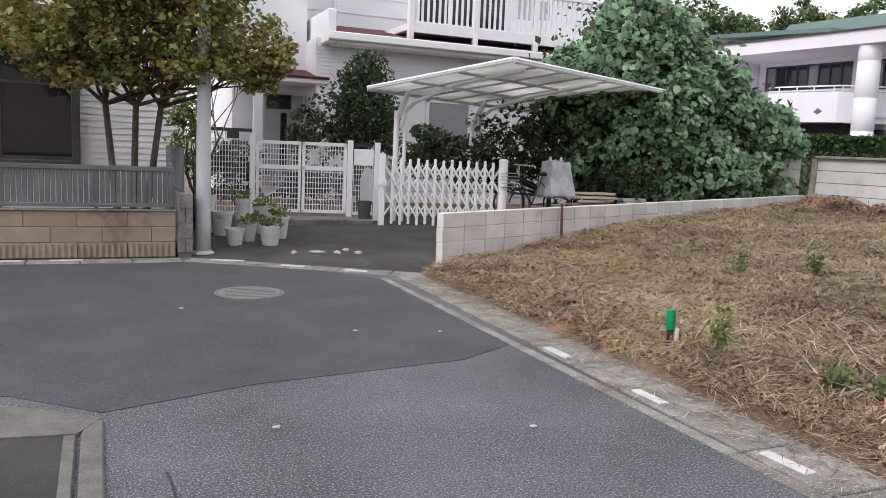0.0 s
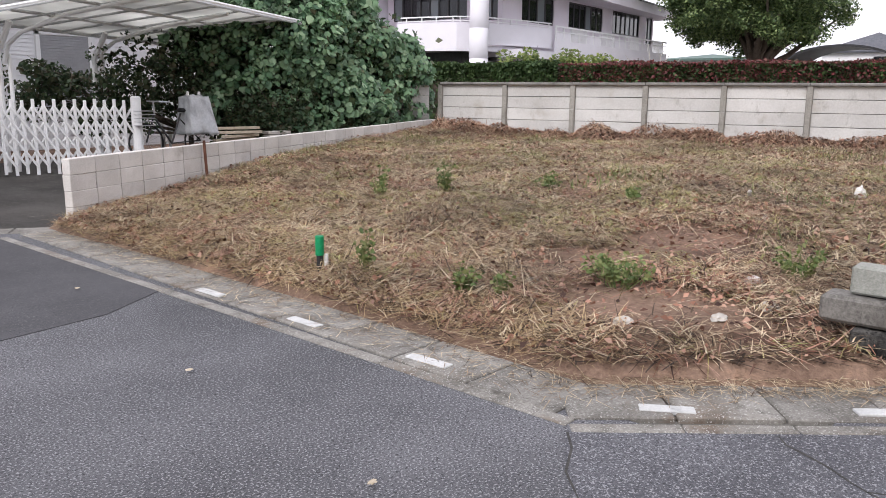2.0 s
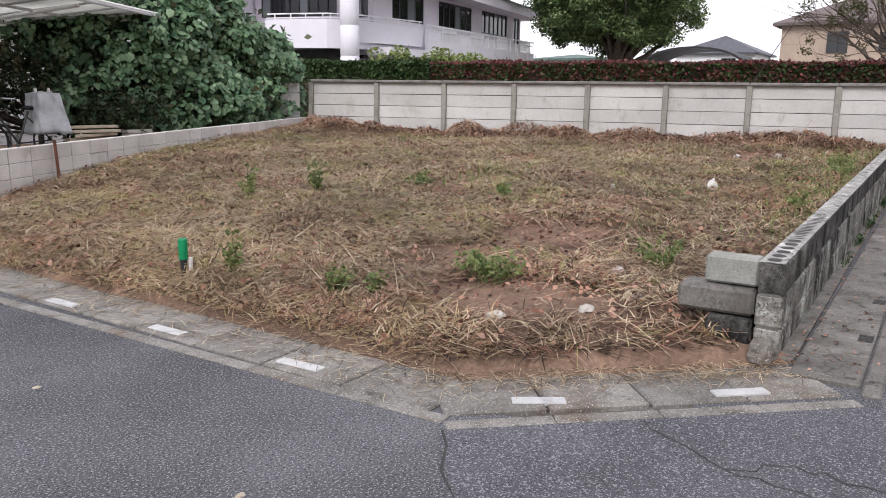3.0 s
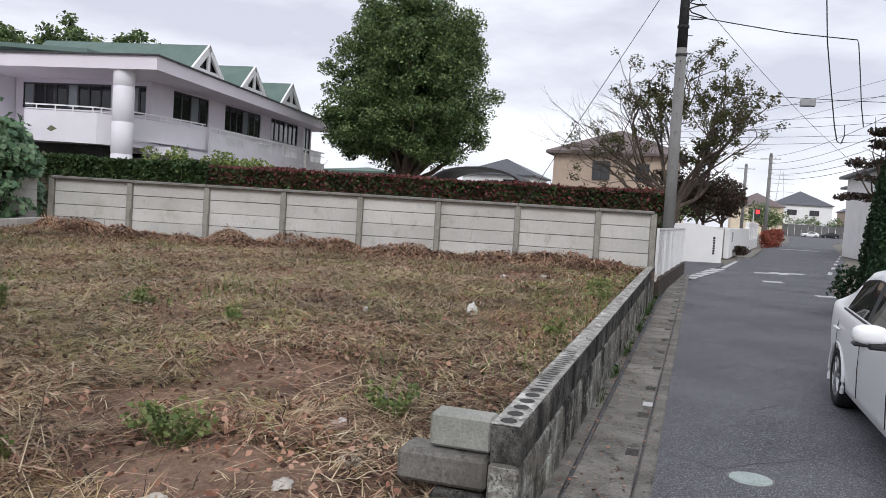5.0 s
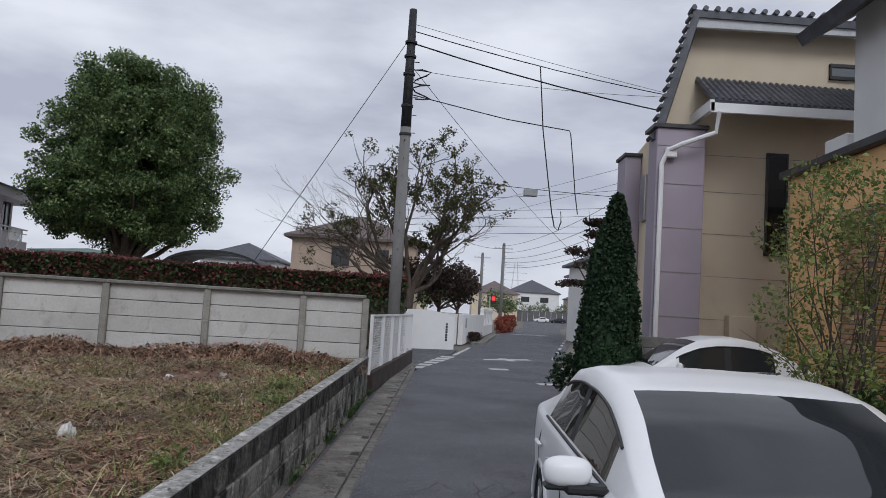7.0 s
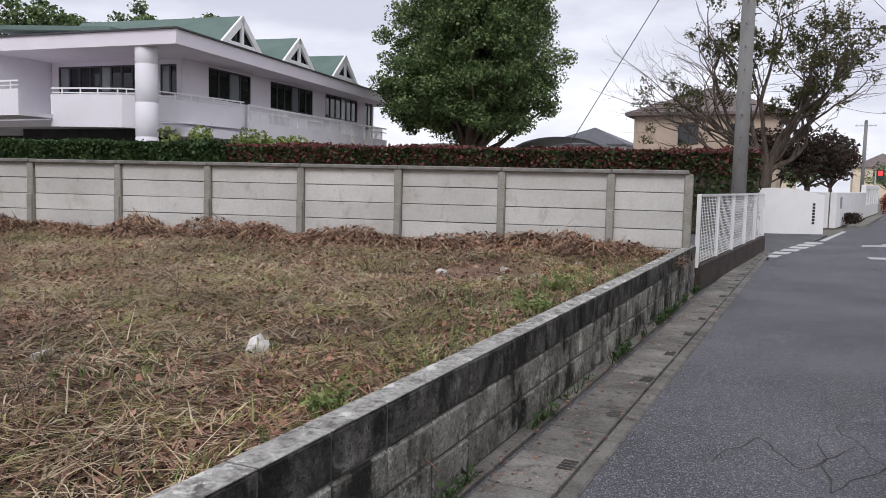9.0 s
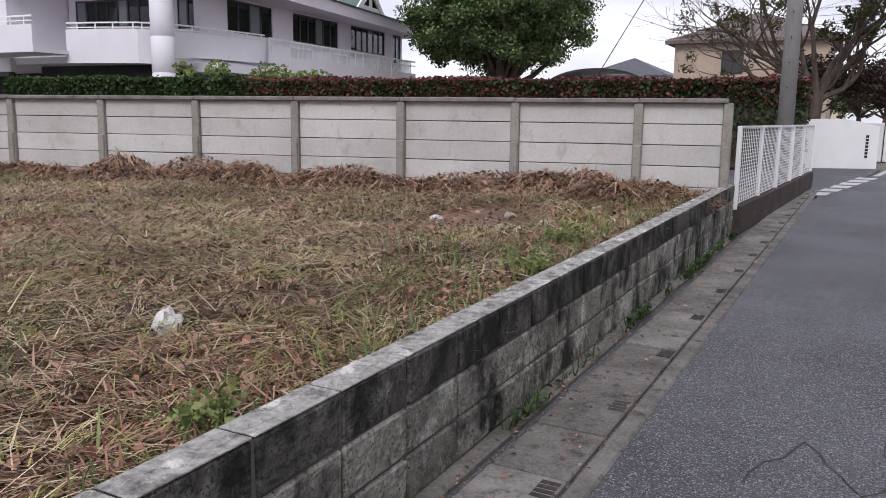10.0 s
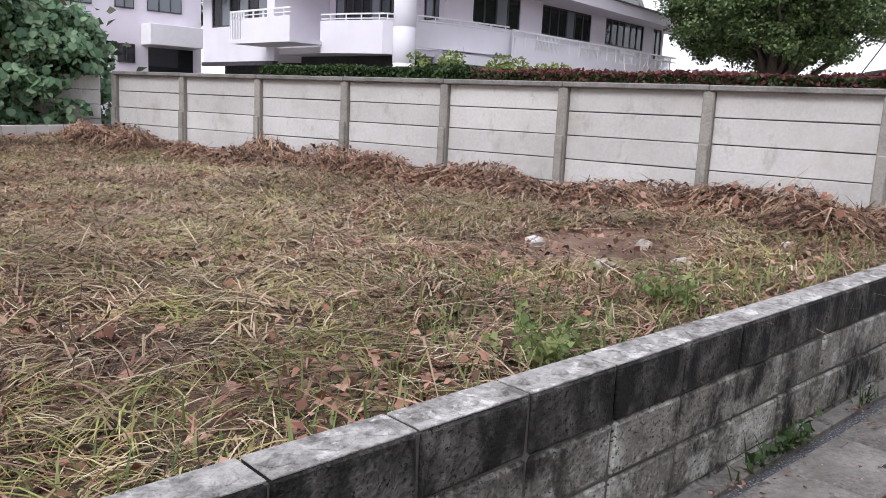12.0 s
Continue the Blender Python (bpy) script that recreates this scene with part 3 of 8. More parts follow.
# ---- ground, roads and kerbs ----
single("ground", Shape().box(-600, -600, -0.9, 900, 700, -0.05), GROUND, "broad bare town ground reaching to the horizon", "ground", kind="structure")
single("road", Shape().prism([(-30, -3.4), (24, -3.4), (52, -8.3), (115, -17), (235, -41), (235, -24), (115, -12), (62, -4.3), (24, 0.0), (24, 1.0), (3.6, 1.0), (3.6, 9.3), (1.5, 11.4), (-30, 11.6)], -0.3, 0.0),
       ASPHALT, "worn grey asphalt road with a pale coarse grain", "road", kind="structure")
single("road_patch_dark", Shape().prism([(-14, 5.35), (-0.3, 5.32), (0.22, 4.86), (1.13, 5.17), (2.74, 5.38), (3.37, 5.75), (3.37, 8.9), (2.5, 10.0), (1.3, 10.85), (-14, 11.05)], -0.02, 0.005),
       ASPHALT_DARK, "smooth dark asphalt patch at the road bend", "road", kind="structure")
single("road_street", Shape().prism([(3.27, 1.92), (0.0, -0.45), (-4.0, -3.4), (24, -3.4), (52, -8.3), (115, -17), (235, -41), (235, -24), (115, -12), (62, -4.3), (24, 0.2), (4.7, 0.2), (4.72, 0.33)], -0.02, 0.004),
       ASPHALT_STREET, "grey asphalt of the narrow street with fine cracks", "road", kind="structure")
single("side_road", Shape().prism([(24, 0.0), (37, -1.2), (38, 3.0), (27.5, 3.0), (27.4, 0.3)], -0.02, 0.007), ASPHALT, "asphalt mouth of a side road", "road", kind="structure")

# corner pad beside the camera's first place
pad = Shape().prism([(-14, 5.2), (-14, -3.0), (0.10, -3.0), (0.10, 4.5), (-0.35, 5.1)], -0.05, 0.012)
single("corner_pad", pad, PAD, "dark damp asphalt forecourt with a concrete edge", "pavement", kind="structure")


def lid_row(name, a, b, width, length, slot_every, mat, label, z=0.028, gap=0.022, slot_offset=0.02, start=0):
    """A row of gutter lids along a to b, to the left of that line; every so many carry an iron slot."""
    m = frame_on(a, b)
    total = math.hypot(b[0] - a[0], b[1] - a[1])
    row = thing(name, (a[0], a[1], 0), label, "gutter", kind="structure")
    n = max(1, round(total / length))
    step = total / n
    base = Shape()
    base.at = m
    base.box(0, 0, -0.2, total, width, z - 0.03)
    part("gutter_bed", base, IRON if mat == CONCRETE_DARK else MORTAR, row)
    plate = Shape().box(gap / 2, gap / 2, -0.15, step - gap / 2, width - gap / 2, z, 0.008).mesh("lid")
    plate.materials.append(mat)
    iron = Shape()
    for k in range(4):
        iron.box(step * 0.62 + k * 0.042, slot_offset, z - 0.03, step * 0.62 + k * 0.042 + 0.03, slot_offset + 0.085, z + 0.004)
    iron = iron.mesh("iron_slot")
    iron.materials.append(IRON)
    for i in range(n):
        ob = new("lid", plate)
        ob.parent = row
        ob.matrix_parent_inverse = row.matrix_basis.inverted()
        ob.matrix_basis = m @ Matrix.Translation((i * step, 0, random.uniform(-0.004, 0.003))) @ Matrix.Rotation(random.uniform(-0.005, 0.005), 4, "X")
        if slot_every and (i + start) % slot_every == 0:
            s = new("iron_slot", iron)
            s.parent = row
            s.matrix_parent_inverse = row.matrix_basis.inverted()
            s.matrix_basis = m @ Matrix.Translation((i * step, 0, 0))
    return row


lid_row("street_gutter", (4.95, 0.30), (27.3, 0.24), 0.38, 0.54, 2, CONCRETE_DARK, "row of weathered concrete gutter lids with iron slots", start=1)
lid_row("road_gutter", (3.86, 2.05), (4.02, 9.1), 0.46, 0.6, 0, CONCRETE, "row of pale concrete gutter slabs along the plot", z=0.016, gap=0.014)
lid_row("corner_gutter", (3.40, 1.98), (4.80, 0.36), 0.46, 0.55, 0, CONCRETE, "splayed concrete gutter slabs at the street corner", z=0.016, gap=0.014)
kerb = Shape()
kerb.at = frame_on((4.85, 0.20), (27.3, 0.14))
for i in range(37):
    kerb.box(i * 0.6 + 0.006, 0, -0.1, i * 0.6 + 0.594, 0.10, 0.02, 0.012)
single("street_kerb", kerb, CONCRETE_DARK, "narrow rough concrete edging between gutter and asphalt", "kerb", kind="structure")
kerb = Shape()
kerb.at = frame_on((5.2, 0.685), (18.2, 0.72))
kerb.box(0, 0, -0.1, 13.0, 0.10, 0.035, 0.01)
single("gutter_edge", kerb, CONCRETE_DARK, "concrete gutter lip at the foot of the block wall", "kerb", kind="structure")
kerb = Shape()
kerb.at = frame_on((3.40, 1.95), (3.38, 9.0))
for i in range(11):
    kerb.box(i * 0.64 + 0.003, -0.02, -0.1, i * 0.64 + 0.637, 0.07, 0.010, 0.006)
kerb.at = frame_on((3.30, 1.90), (4.72, 0.28))
for i in range(4):
    kerb.box(i * 0.54 + 0.003, -0.02, -0.1, i * 0.54 + 0.537, 0.07, 0.010, 0.006)
single("road_kerb", kerb, CONCRETE, "thin concrete edging strip beside the asphalt", "kerb", kind="structure")
kerb = Shape().box(0.12, -2.5, -0.1, 0.23, 4.7, 0.02, 0.01).box(0.03, -2.5, -0.1, 0.10, 4.6, 0.015, 0.01)
kerb.prism([(-0.3, 4.55), (0.1, 4.5), (0.22, 4.72), (0.0, 4.9), (-0.36, 5.12)], -0.1, 0.022)
single("corner_kerb", kerb, MORTAR, "mossy concrete edging at the forecourt corner", "kerb", kind="structure")
far = Shape()
far.at = frame_on((-12, 10.95), (1.3, 10.9))
for i in range(22):
    far.box(i * 0.6, -0.32, -0.1, i * 0.6 + 0.59, 0.0, 0.012, 0.01)
far.at = frame_on((1.35, 10.9), (4.25, 9.1))
for i in range(5):
    far.box(i * 0.68, -0.30, -0.1, i * 0.68 + 0.67, 0.0, 0.014, 0.01)
single("house_kerb", far, CONCRETE_DARK, "stained concrete gutter edge before the houses", "kerb", kind="structure")


def dash(a, b, width=0.078, z=0.034):
    s = Shape()
    s.at = frame_on(a, b)
    s.box(0, -width / 2, z - 0.02, math.hypot(b[0] - a[0], b[1] - a[1]), width / 2, z + 0.004, 0.004)
    return single("edge_marker", s, PAINT_WHITE, "worn white edge marker strip on the gutter", "road marking", "white edge markers")


for a, b in (((3.55, 5.50), (3.55, 5.17)), ((3.54, 4.33), (3.54, 4.02)), ((3.53, 3.18), (3.54, 2.87)), ((3.74, 1.78), (3.89, 1.55)), ((4.42, 0.95), (4.62, 0.72)),
             ((1.55, 10.68), (1.95, 10.52)), ((2.35, 10.12), (2.62, 9.93)), ((3.06, 9.62), (3.30, 9.45)), ((-0.95, 10.80), (-0.65, 10.80)), ((-0.35, 10.80), (0.02, 10.80))):
    dash(a, b, z=0.021 if a[1] < 6 else 0.018)
dash((-0.42, 4.93), (-0.12, 4.83), 0.09, 0.014)


def mark(pts, z=0.012):
    return single("street_marking", Shape().prism(pts, 0.0, z), PAINT_WHITE, "faded white paint marking on the asphalt", "road marking", "street markings")


mark([(31.2, -2.0), (31.7, -2.05), (33.2, -3.75), (32.7, -3.85)])
mark([(31.4, -2.9), (32.6, -2.6), (32.8, -2.9), (31.6, -3.2)], 0.016)
mark([(26.7, -2.0), (27.2, -1.95), (27.4, -2.5), (26.9, -2.55)])
mark([(22.6, -2.9), (23.0, -2.85), (23.2, -3.4), (22.8, -3.4)])
for i in range(6):
    x = 25.6 + i * 1.15
    mark([(x, 0.30 - i * 0.16), (x + 0.75, 0.22 - i * 0.16), (x + 0.75, -0.12 - i * 0.19), (x, -0.04 - i * 0.18)])
mark([(33, -0.95), (40, -1.75), (40, -1.9), (33, -1.1)])
mark([(46, -2.5), (60, -4.3), (60, -4.45), (46, -2.68)])
for i in range(6):
    x = 34 + i * 5.0
    mark([(x, -4.75 - i * 0.86), (x + 2.0, -5.08 - i * 0.86), (x + 2.0, -5.24 - i * 0.86), (x, -4.9 - i * 0.86)])
mark([(70, -6.2), (70.6, -6.3), (72.0, -9.5), (71.4, -9.6)])


def cover(x, y, r, mat, label):
    t = thing("manhole_cover", (x, y, 0), label, "manhole cover")
    part("rim", Shape().lathe([(r, -0.02), (r, 0.008), (r * 0.93, 0.009), (r * 0.92, 0.004)], (x, y, 0), 28), MANHOLE, t)
    lid = part("lid", Shape().lathe([(r * 0.9, -0.02), (r * 0.9, 0.010)], (x, y, 0), 28), mat, t)
    for k in range(-3, 4):
        w = r * 0.75 * math.sqrt(max(0.0, 1 - (k / 4) ** 2))
        part("ridge", Shape().box(x - w, y + k * r * 0.22 - 0.012, 0.008, x + w, y + k * r * 0.22 + 0.012, 0.0145), mat, lid)


cover(6.88, -0.385, 0.145, MANHOLE_BLUE, "small pale blue-green painted iron valve cover")
cover(1.65, 8.35, 0.36, MANHOLE, "worn round iron manhole cover in dark asphalt")

crack = Shape()
for pts in ([(3.27, 1.9), (2.5, 1.36), (1.5, 0.64), (0.6, -0.02), (-0.8, -1.05)], [(3.9, 1.15), (3.6, 0.7), (3.55, 0.35), (3.2, 0.0), (3.25, -0.4)], [(3.6, 0.7), (3.8, 0.45), (3.75, 0.1)],
            [(11.5, -1.1), (10.9, -0.8), (11.4, -0.55), (10.8, -0.35)], [(12.3, -1.5), (11.9, -1.0), (11.2, -1.25), (10.6, -0.95), (11.6, -0.9)], [(7.2, 0.12), (7.0, -0.2), (7.6, -0.9), (7.0, -1.3)],
            [(0.2, 2.5), (0.6, 3.2), (0.5, 3.9)], [(9.3, -0.8), (8.8, -0.5), (8.6, -0.75), (8.2, -0.3)]):
    for a, b in zip(pts[:-1], pts[1:]):
        n = 5
        prev = Vector((*a, 0))
        for k in range(1, n + 1):
            p = Vector((*a, 0)).lerp(Vector((*b, 0)), k / n) + Vector((random.uniform(-0.03, 0.03), random.uniform(-0.03, 0.03), 0)) * (k < n)
            d = (p - prev).normalized()
            s = Vector((-d.y, d.x, 0)) * random.uniform(0.003, 0.008)
            crack.add([prev - s + Vector((0, 0, 0.0055)), prev + s + Vector((0, 0, 0.0055)), p + s + Vector((0, 0, 0.0055)), p - s + Vector((0, 0, 0.0055))], [(0, 3, 2, 1)])
            prev = p
single("road_cracks", crack, IRON, "thin dark cracks and seams in the asphalt", "crack", kind="structure")


# ---- the vacant plot ----
WALL_A, WALL_B = (15.02, 13.45), (17.99, 0.80)


def smooth(a, b, x):
    t = min(1.0, max(0.0, (x - a) / (b - a)))
    return t * t * (3 - 2 * t)


def lot_height(x, y):
    """The plot rises from the gutters towards the back wall."""
    d = min(x - 3.88, ((x - 4.02) * 1.6 + (y - 2.1) * 1.42) / 2.14 + 0.05)
    h = 0.06 + 0.10 * smooth(0, 0.7, d) + 0.20 * smooth(0.4, 4.0, d) + 0.13 * smooth(3.0, 7.0, d)
    back = (WALL_A[0] + (y - WALL_A[1]) * (WALL_B[0] - WALL_A[0]) / (WALL_B[1] - WALL_A[1])) - x
    h += 0.10 * smooth(5.0, 0.3, back)
    h += 0.05 * noise.noise((x * 0.5, y * 0.5, 0)) + 0.025 * noise.noise((x * 2.1, y * 2.1, 3))
    h += 0.10 * smooth(2.5, 0.3, (y - 9.3) * -1 + (x - 4.2) * 0.375) * smooth(5, 9, x)
    return h * smooth(-0.12, 0.08, d) - 0.10 * (1 - smooth(-0.12, 0.08, d))


def inside_plot(x, y, margin=0.0):
    back = WALL_A[0] + (y - WALL_A[1]) * (WALL_B[0] - WALL_A[0]) / (WALL_B[1] - WALL_A[1])
    return x > 3.86 + margin and y > 0.90 + margin and y < 9.3 + (x - 4.2) * 0.375 - margin and x < back - margin and (x - 4.02) * 1.6 + (y - 2.1) * 1.42 > margin


xs, ys = np.arange(3.7, 18.3, 0.14), np.arange(0.5, 13.9, 0.14)
soil_v = np.array([(x, y, lot_height(x, y)) for x in xs for y in ys])
ny = len(ys)
soil_f = []
for i in range(len(xs) - 1):
    for j in range(ny - 1):
        x, y = xs[i] + 0.07, ys[j] + 0.07
        back = WALL_A[0] + (y - WALL_A[1]) * (WALL_B[0] - WALL_A[0]) / (WALL_B[1] - WALL_A[1])
        if y < 9.3 + (x - 4.2) * 0.375 + 0.05 and x < back + 0.05 and (x - 4.02) * 1.6 + (y - 2.1) * 1.42 > -0.5 and (y > 0.86 or x < 5.2) and x + y > 4.9:
            soil_f.append((i * ny + j, (i + 1) * ny + j, (i + 1) * ny + j + 1, i * ny + j + 1))
single("plot_soil", arrays_mesh("plot_soil", soil_v, np.array(soil_f), True), EARTH, "red-brown bare soil of a vacant plot", "soil", kind="structure")


# ---- precast fence at the back of the plot ----
POSTS = [(15.08, 13.20), (15.53, 11.56), (15.96, 9.95), (16.38, 8.36), (16.77, 6.77), (17.13, 5.17), (17.48, 3.565), (17.81, 1.965), (18.00, 0.88)]
back_wall = thing("wall_east", (17, 6, 0), "weathered precast concrete panel fence with a dark coping", "wall", kind="structure")
for i, (x, y) in enumerate(POSTS):
    nxt, prv = POSTS[min(i + 1, len(POSTS) - 1)], POSTS[max(i - 1, 0)]
    s = Shape()
    s.at = Matrix.Translation((x, y, 0)) @ Matrix.Rotation(math.atan2(nxt[1] - prv[1], nxt[0] - prv[0]), 4, "Z")
    s.box(-0.06, -0.07, -0.1, 0.06, 0.06, 1.745, 0.012)
    s.box(-0.05, -0.10, -0.1, 0.05, -0.07, 1.2, 0.01)
    part("post", s, POST, back_wall)
for (a, b) in zip(POSTS[:-1], POSTS[1:]):
    d = math.hypot(b[0] - a[0], b[1] - a[1])
    for r in range(6):
        s = Shape()
        s.at = frame_on(a, b) @ Matrix.Translation((0, 0.02 + random.uniform(-0.004, 0.004), 1.744 - (r + 1) * 0.27)) @ Matrix.Rotation(random.uniform(-0.002, 0.002), 4, "Y")
        s.box(0.058, -0.022, 0.005, d - 0.058, 0.022, 0.265, 0.005)
        part("panel", s, PANEL, back_wall)
    # added sheet behind each bay, keeps sky light out of the panel joints
    s = Shape()
    s.at = frame_on(a, b)
    s.box(0.05, 0.036, 0.1, d - 0.05, 0.044, 1.735)
    part("backing", s, COPING, back_wall)
for (a, b) in zip(POSTS[:-1], POSTS[1:]):
    d = math.hypot(b[0] - a[0], b[1] - a[1])
    s = Shape()
    s.at = frame_on(a, b) @ Matrix.Translation((0, 0.0, random.uniform(-0.003, 0.003)))
    s.box(0.003, -0.095, 1.738, d - 0.003, 0.085, 1.80, 0.012)
    part("coping", s, COPING, back_wall)
s = Shape()
s.at = frame_on((13.2, 14.5), (15.0, 13.35))
for r in range(7):
    s.box(0, -0.02, r * 0.243 + 0.02, 2.0, 0.02, r * 0.243 + 0.257, 0.006)
part("panel", s, PANEL, back_wall)


# ---- block walls ----
def block_wall(name, a, b, za, zb, rows, mat, label, length=0.40, height=0.2, depth=0.15, mortar=MORTAR, joint=0.008, stack=False, bevel=0.006, second=None):
    """A wall of hollow concrete blocks whose top runs from za to zb."""
    total = math.hypot(b[0] - a[0], b[1] - a[1])
    w = thing(name, (a[0], a[1], 0), label, "wall", kind="structure")
    m = frame_on(a, b) @ Matrix.Translation((0, 0, za)) @ Matrix.Rotation(-math.atan2(zb - za, total), 4, "Y")
    core = Shape()
    core.at = m
    core.box(0.01, 0.012, -rows * height - 0.3, total - 0.01, depth - 0.012, -0.012)
    part("mortar_bed", core, mortar, w)
    n = max(1, round(total / length))
    step = total / n
    full = Shape().box(joint / 2, 0, -height + joint / 2, step - joint / 2, depth, -joint / 2 * 0, bevel).mesh("block")
    full.materials.append(mat)
    half = Shape().box(joint / 2, 0, -height + joint / 2, step / 2 - joint / 2, depth, 0, bevel).mesh("block")
    half.materials.append(mat)
    if second:
        other = Shape().box(joint / 2, 0, -height + joint / 2, step - joint / 2, depth, 0, bevel).mesh("block")
        other.materials.append(second)
    worn = {}
    for me in (full, half) + ((other,) if second else ()):
        worn[me] = [me]
        for q in range(4):
            c = me.copy()
            for v in c.vertices:
                v.co += Vector((random.uniform(-1, 1) * joint * 0.35, random.uniform(-1, 1) * bevel * 0.35, random.uniform(-1, 0.4) * bevel * 0.35))
            worn[me].append(c)
    for r in range(rows):
        shift = 0 if stack else (r % 2) * step / 2
        x = 0.0
        while x < total - 0.02:
            if shift and x == 0.0:
                me, adv = half, step / 2
            elif total - x < step * 0.75:
                me, adv = half, step / 2
            else:
                me, adv = full, step
            if second and r and me == full:
                me = other
            ob = new("block", random.choice(worn[me]))
            ob.parent = w
            ob.matrix_parent_inverse = w.matrix_basis.inverted()
            ob.matrix_basis = m @ Matrix.Translation((x, random.uniform(-0.004, 0.004), -r * height + random.uniform(-0.002, 0.002)))
            x += adv
    return w, m, step, n


side_wall, side_m, _, _ = block_wall("wall_north", (4.22, 9.25), (15.0, 13.30), 0.775, 0.90, 6, BLOCK_LIGHT, "pale concrete block wall stepping up beside the plot", 0.40, 0.19, 0.12, MORTAR, 0.006, True)
foot = Shape().lathe([(0.10, -0.05), (0.11, 0.06), (0.07, 0.12)], (4.16, 9.15, 0), 10)
part("footing_stone", foot, STONE, side_wall, "whitewashed round stone at the wall's foot")
part("drain_pipe", Shape().tube((6.48, 10.0, 0.1), (6.46, 10.03, 0.86), 0.02), RUST, side_wall, "rusty thin upright pipe")

low_wall, low_m, low_step, low_n = block_wall("wall_south", (5.16, 0.765), (18.48, 0.80), 0.60, 0.685, 4, BLOCK_OLD, "low blackened concrete block wall beside the street gutter", 0.43, 0.2, 0.15, MORTAR, 0.010, True, 0.012, BLOCK_WORN)
mortar_top = Shape()
mortar_top.at = low_m
holes = Shape()
holes.at = low_m
for i in range(low_n):
    cores = 6 if 2 <= i < 5 else 3
    for k in range(cores):
        cx, cy = (i + (k + 0.5) / cores) * low_step, 0.075
        ring = [((0.018 if cores == 6 else 0.05) * math.cos(a), 0.042 * math.sin(a)) for a in [j * math.pi / 5 for j in range(10)]]
        # no real recess: flat dark ovals paint the shade inside open cores
        if i < 5:
            holes.add([(cx + x, cy + y, 0.0045) for x, y in ring], [tuple(range(10))])
        else:
            j = random.uniform(0.6, 1.3)
            ring = [(x * random.uniform(0.7, 1.35), y * random.uniform(0.7, 1.25)) for x, y in ring]
            mortar_top.add([(cx + x * j, cy + y * j, 0.004) for x, y in ring] + [(cx + x * 0.5, cy + y * 0.5, 0.004 + random.uniform(0.003, 0.010)) for x, y in ring],
                           [(q, (q + 1) % 10, 10 + (q + 1) % 10, 10 + q) for q in range(10)] + [tuple(range(10, 20))])
capm = Shape()
capm.at = low_m
for i in range(low_n):
    capm.box(i * low_step + 0.006, 0.006, -0.004, (i + 1) * low_step - 0.006, 0.144, 0.003, 0.002)
part("block_tops", capm, BLOCK_TOP, low_wall, "pale scraped upper faces of the blocks")
part("mortar_fills", mortar_top, BLOCK_TOP, low_wall, "round mortar fills in the block cores", kind="stuff")
part("core_holes", holes, IRON, low_wall, "flat dark ovals painted as the shaded open cores", kind="stuff")
stub = thing("wall_stub", (5.3, 1.1, 0), "short lichen-green block return at the wall's end", "wall", kind="structure")
part("block", Shape().box(5.25, 0.925, 0.42, 5.41, 1.24, 0.59, 0.014), BLOCK_GREEN, stub)
part("block", Shape().box(5.18, 0.925, 0.25, 5.40, 1.38, 0.41, 0.02), CONCRETE_DARK, stub)
part("block", Shape().box(5.18, 0.93, 0.05, 5.36, 1.20, 0.235, 0.02), BLOCK_OLD, stub)


# ---- dead grass, brush and weeds on the plot ----
def scatter(n, weight, margin=0.05):
    """Places on the plot, drawn by a weight between 0 and 1."""
    out = []
    while len(out) < n:
        x, y = random.uniform(3.8, 18.0), random.uniform(0.9, 13.4)
        if inside_plot(x, y, margin) and random.random() < weight(x, y):
            out.append((x, y, lot_height(x, y)))
    return np.array(out)


def bare(x, y):
    """How bare the soil is: the trodden patches near the corner."""
    b = 0.0
    for cx, cy, rx, ry in ((6.6, 2.9, 1.0, 0.7), (5.0, 2.4, 0.6, 0.9), (14.6, 2.6, 1.2, 0.7), (5.6, 3.5, 0.5, 0.5), (9.0, 5.2, 0.8, 0.5)):
        b = max(b, 1 - ((x - cx) / rx) ** 2 - ((y - cy) / ry) ** 2)
    return min(1.0, max(0.0, b * 1.6))


def matted(x, y):
    return (1 - 0.9 * bare(x, y)) * (0.45 + 0.55 * smooth(-0.3, 0.3, noise.noise((x * 0.9, y * 0.9, 9)))) * (0.8 + 0.2 * smooth(14, 6, x)) * (0.45 + 0.55 * max(smooth(1.2, 4.2, y), smooth(8.5, 6.5, x)))


def straw_layer(name, n, weight, length, width, rise, droop, mat, label, lift=0.03, comb=None):
    p = scatter(n, weight, 0.06 if length < 0.3 else 0.5)
    h = rng.random(n) * 2 * np.pi
    if comb is not None:
        h = np.array([noise.noise((x * 0.45, y * 0.45, 20)) * 5.0 + comb for x, y, _ in p]) + rng.normal(size=n) * 1.1
    p[:, 2] += rng.random(n) * lift
    v, f = strands(p, h, length * (0.5 + rng.random(n)), width * (0.6 + 0.8 * rng.random(n)), rise[0] + (rise[1] - rise[0]) * rng.random(n), droop * rng.random(n))
    return single(name, arrays_mesh(name, v, f), mat, label, "grass", kind="stuff")


# lowest layer: thatch strands painted as the dark gaps of the straw mat
straw_layer("dark_thatch", 26000, lambda x, y: 1 - bare(x, y), 0.17, 0.016, (-0.1, 0.15), 0.1, THATCH, "dark thatch strands that stand for the shaded gaps between the straw", 0.03)
straw_layer("cut_straw", 60000, matted, 0.20, 0.0072, (-0.05, 0.32), 0.28, STRAW, "matted layer of cut dry straw lying on soil", 0.07, 0.6)
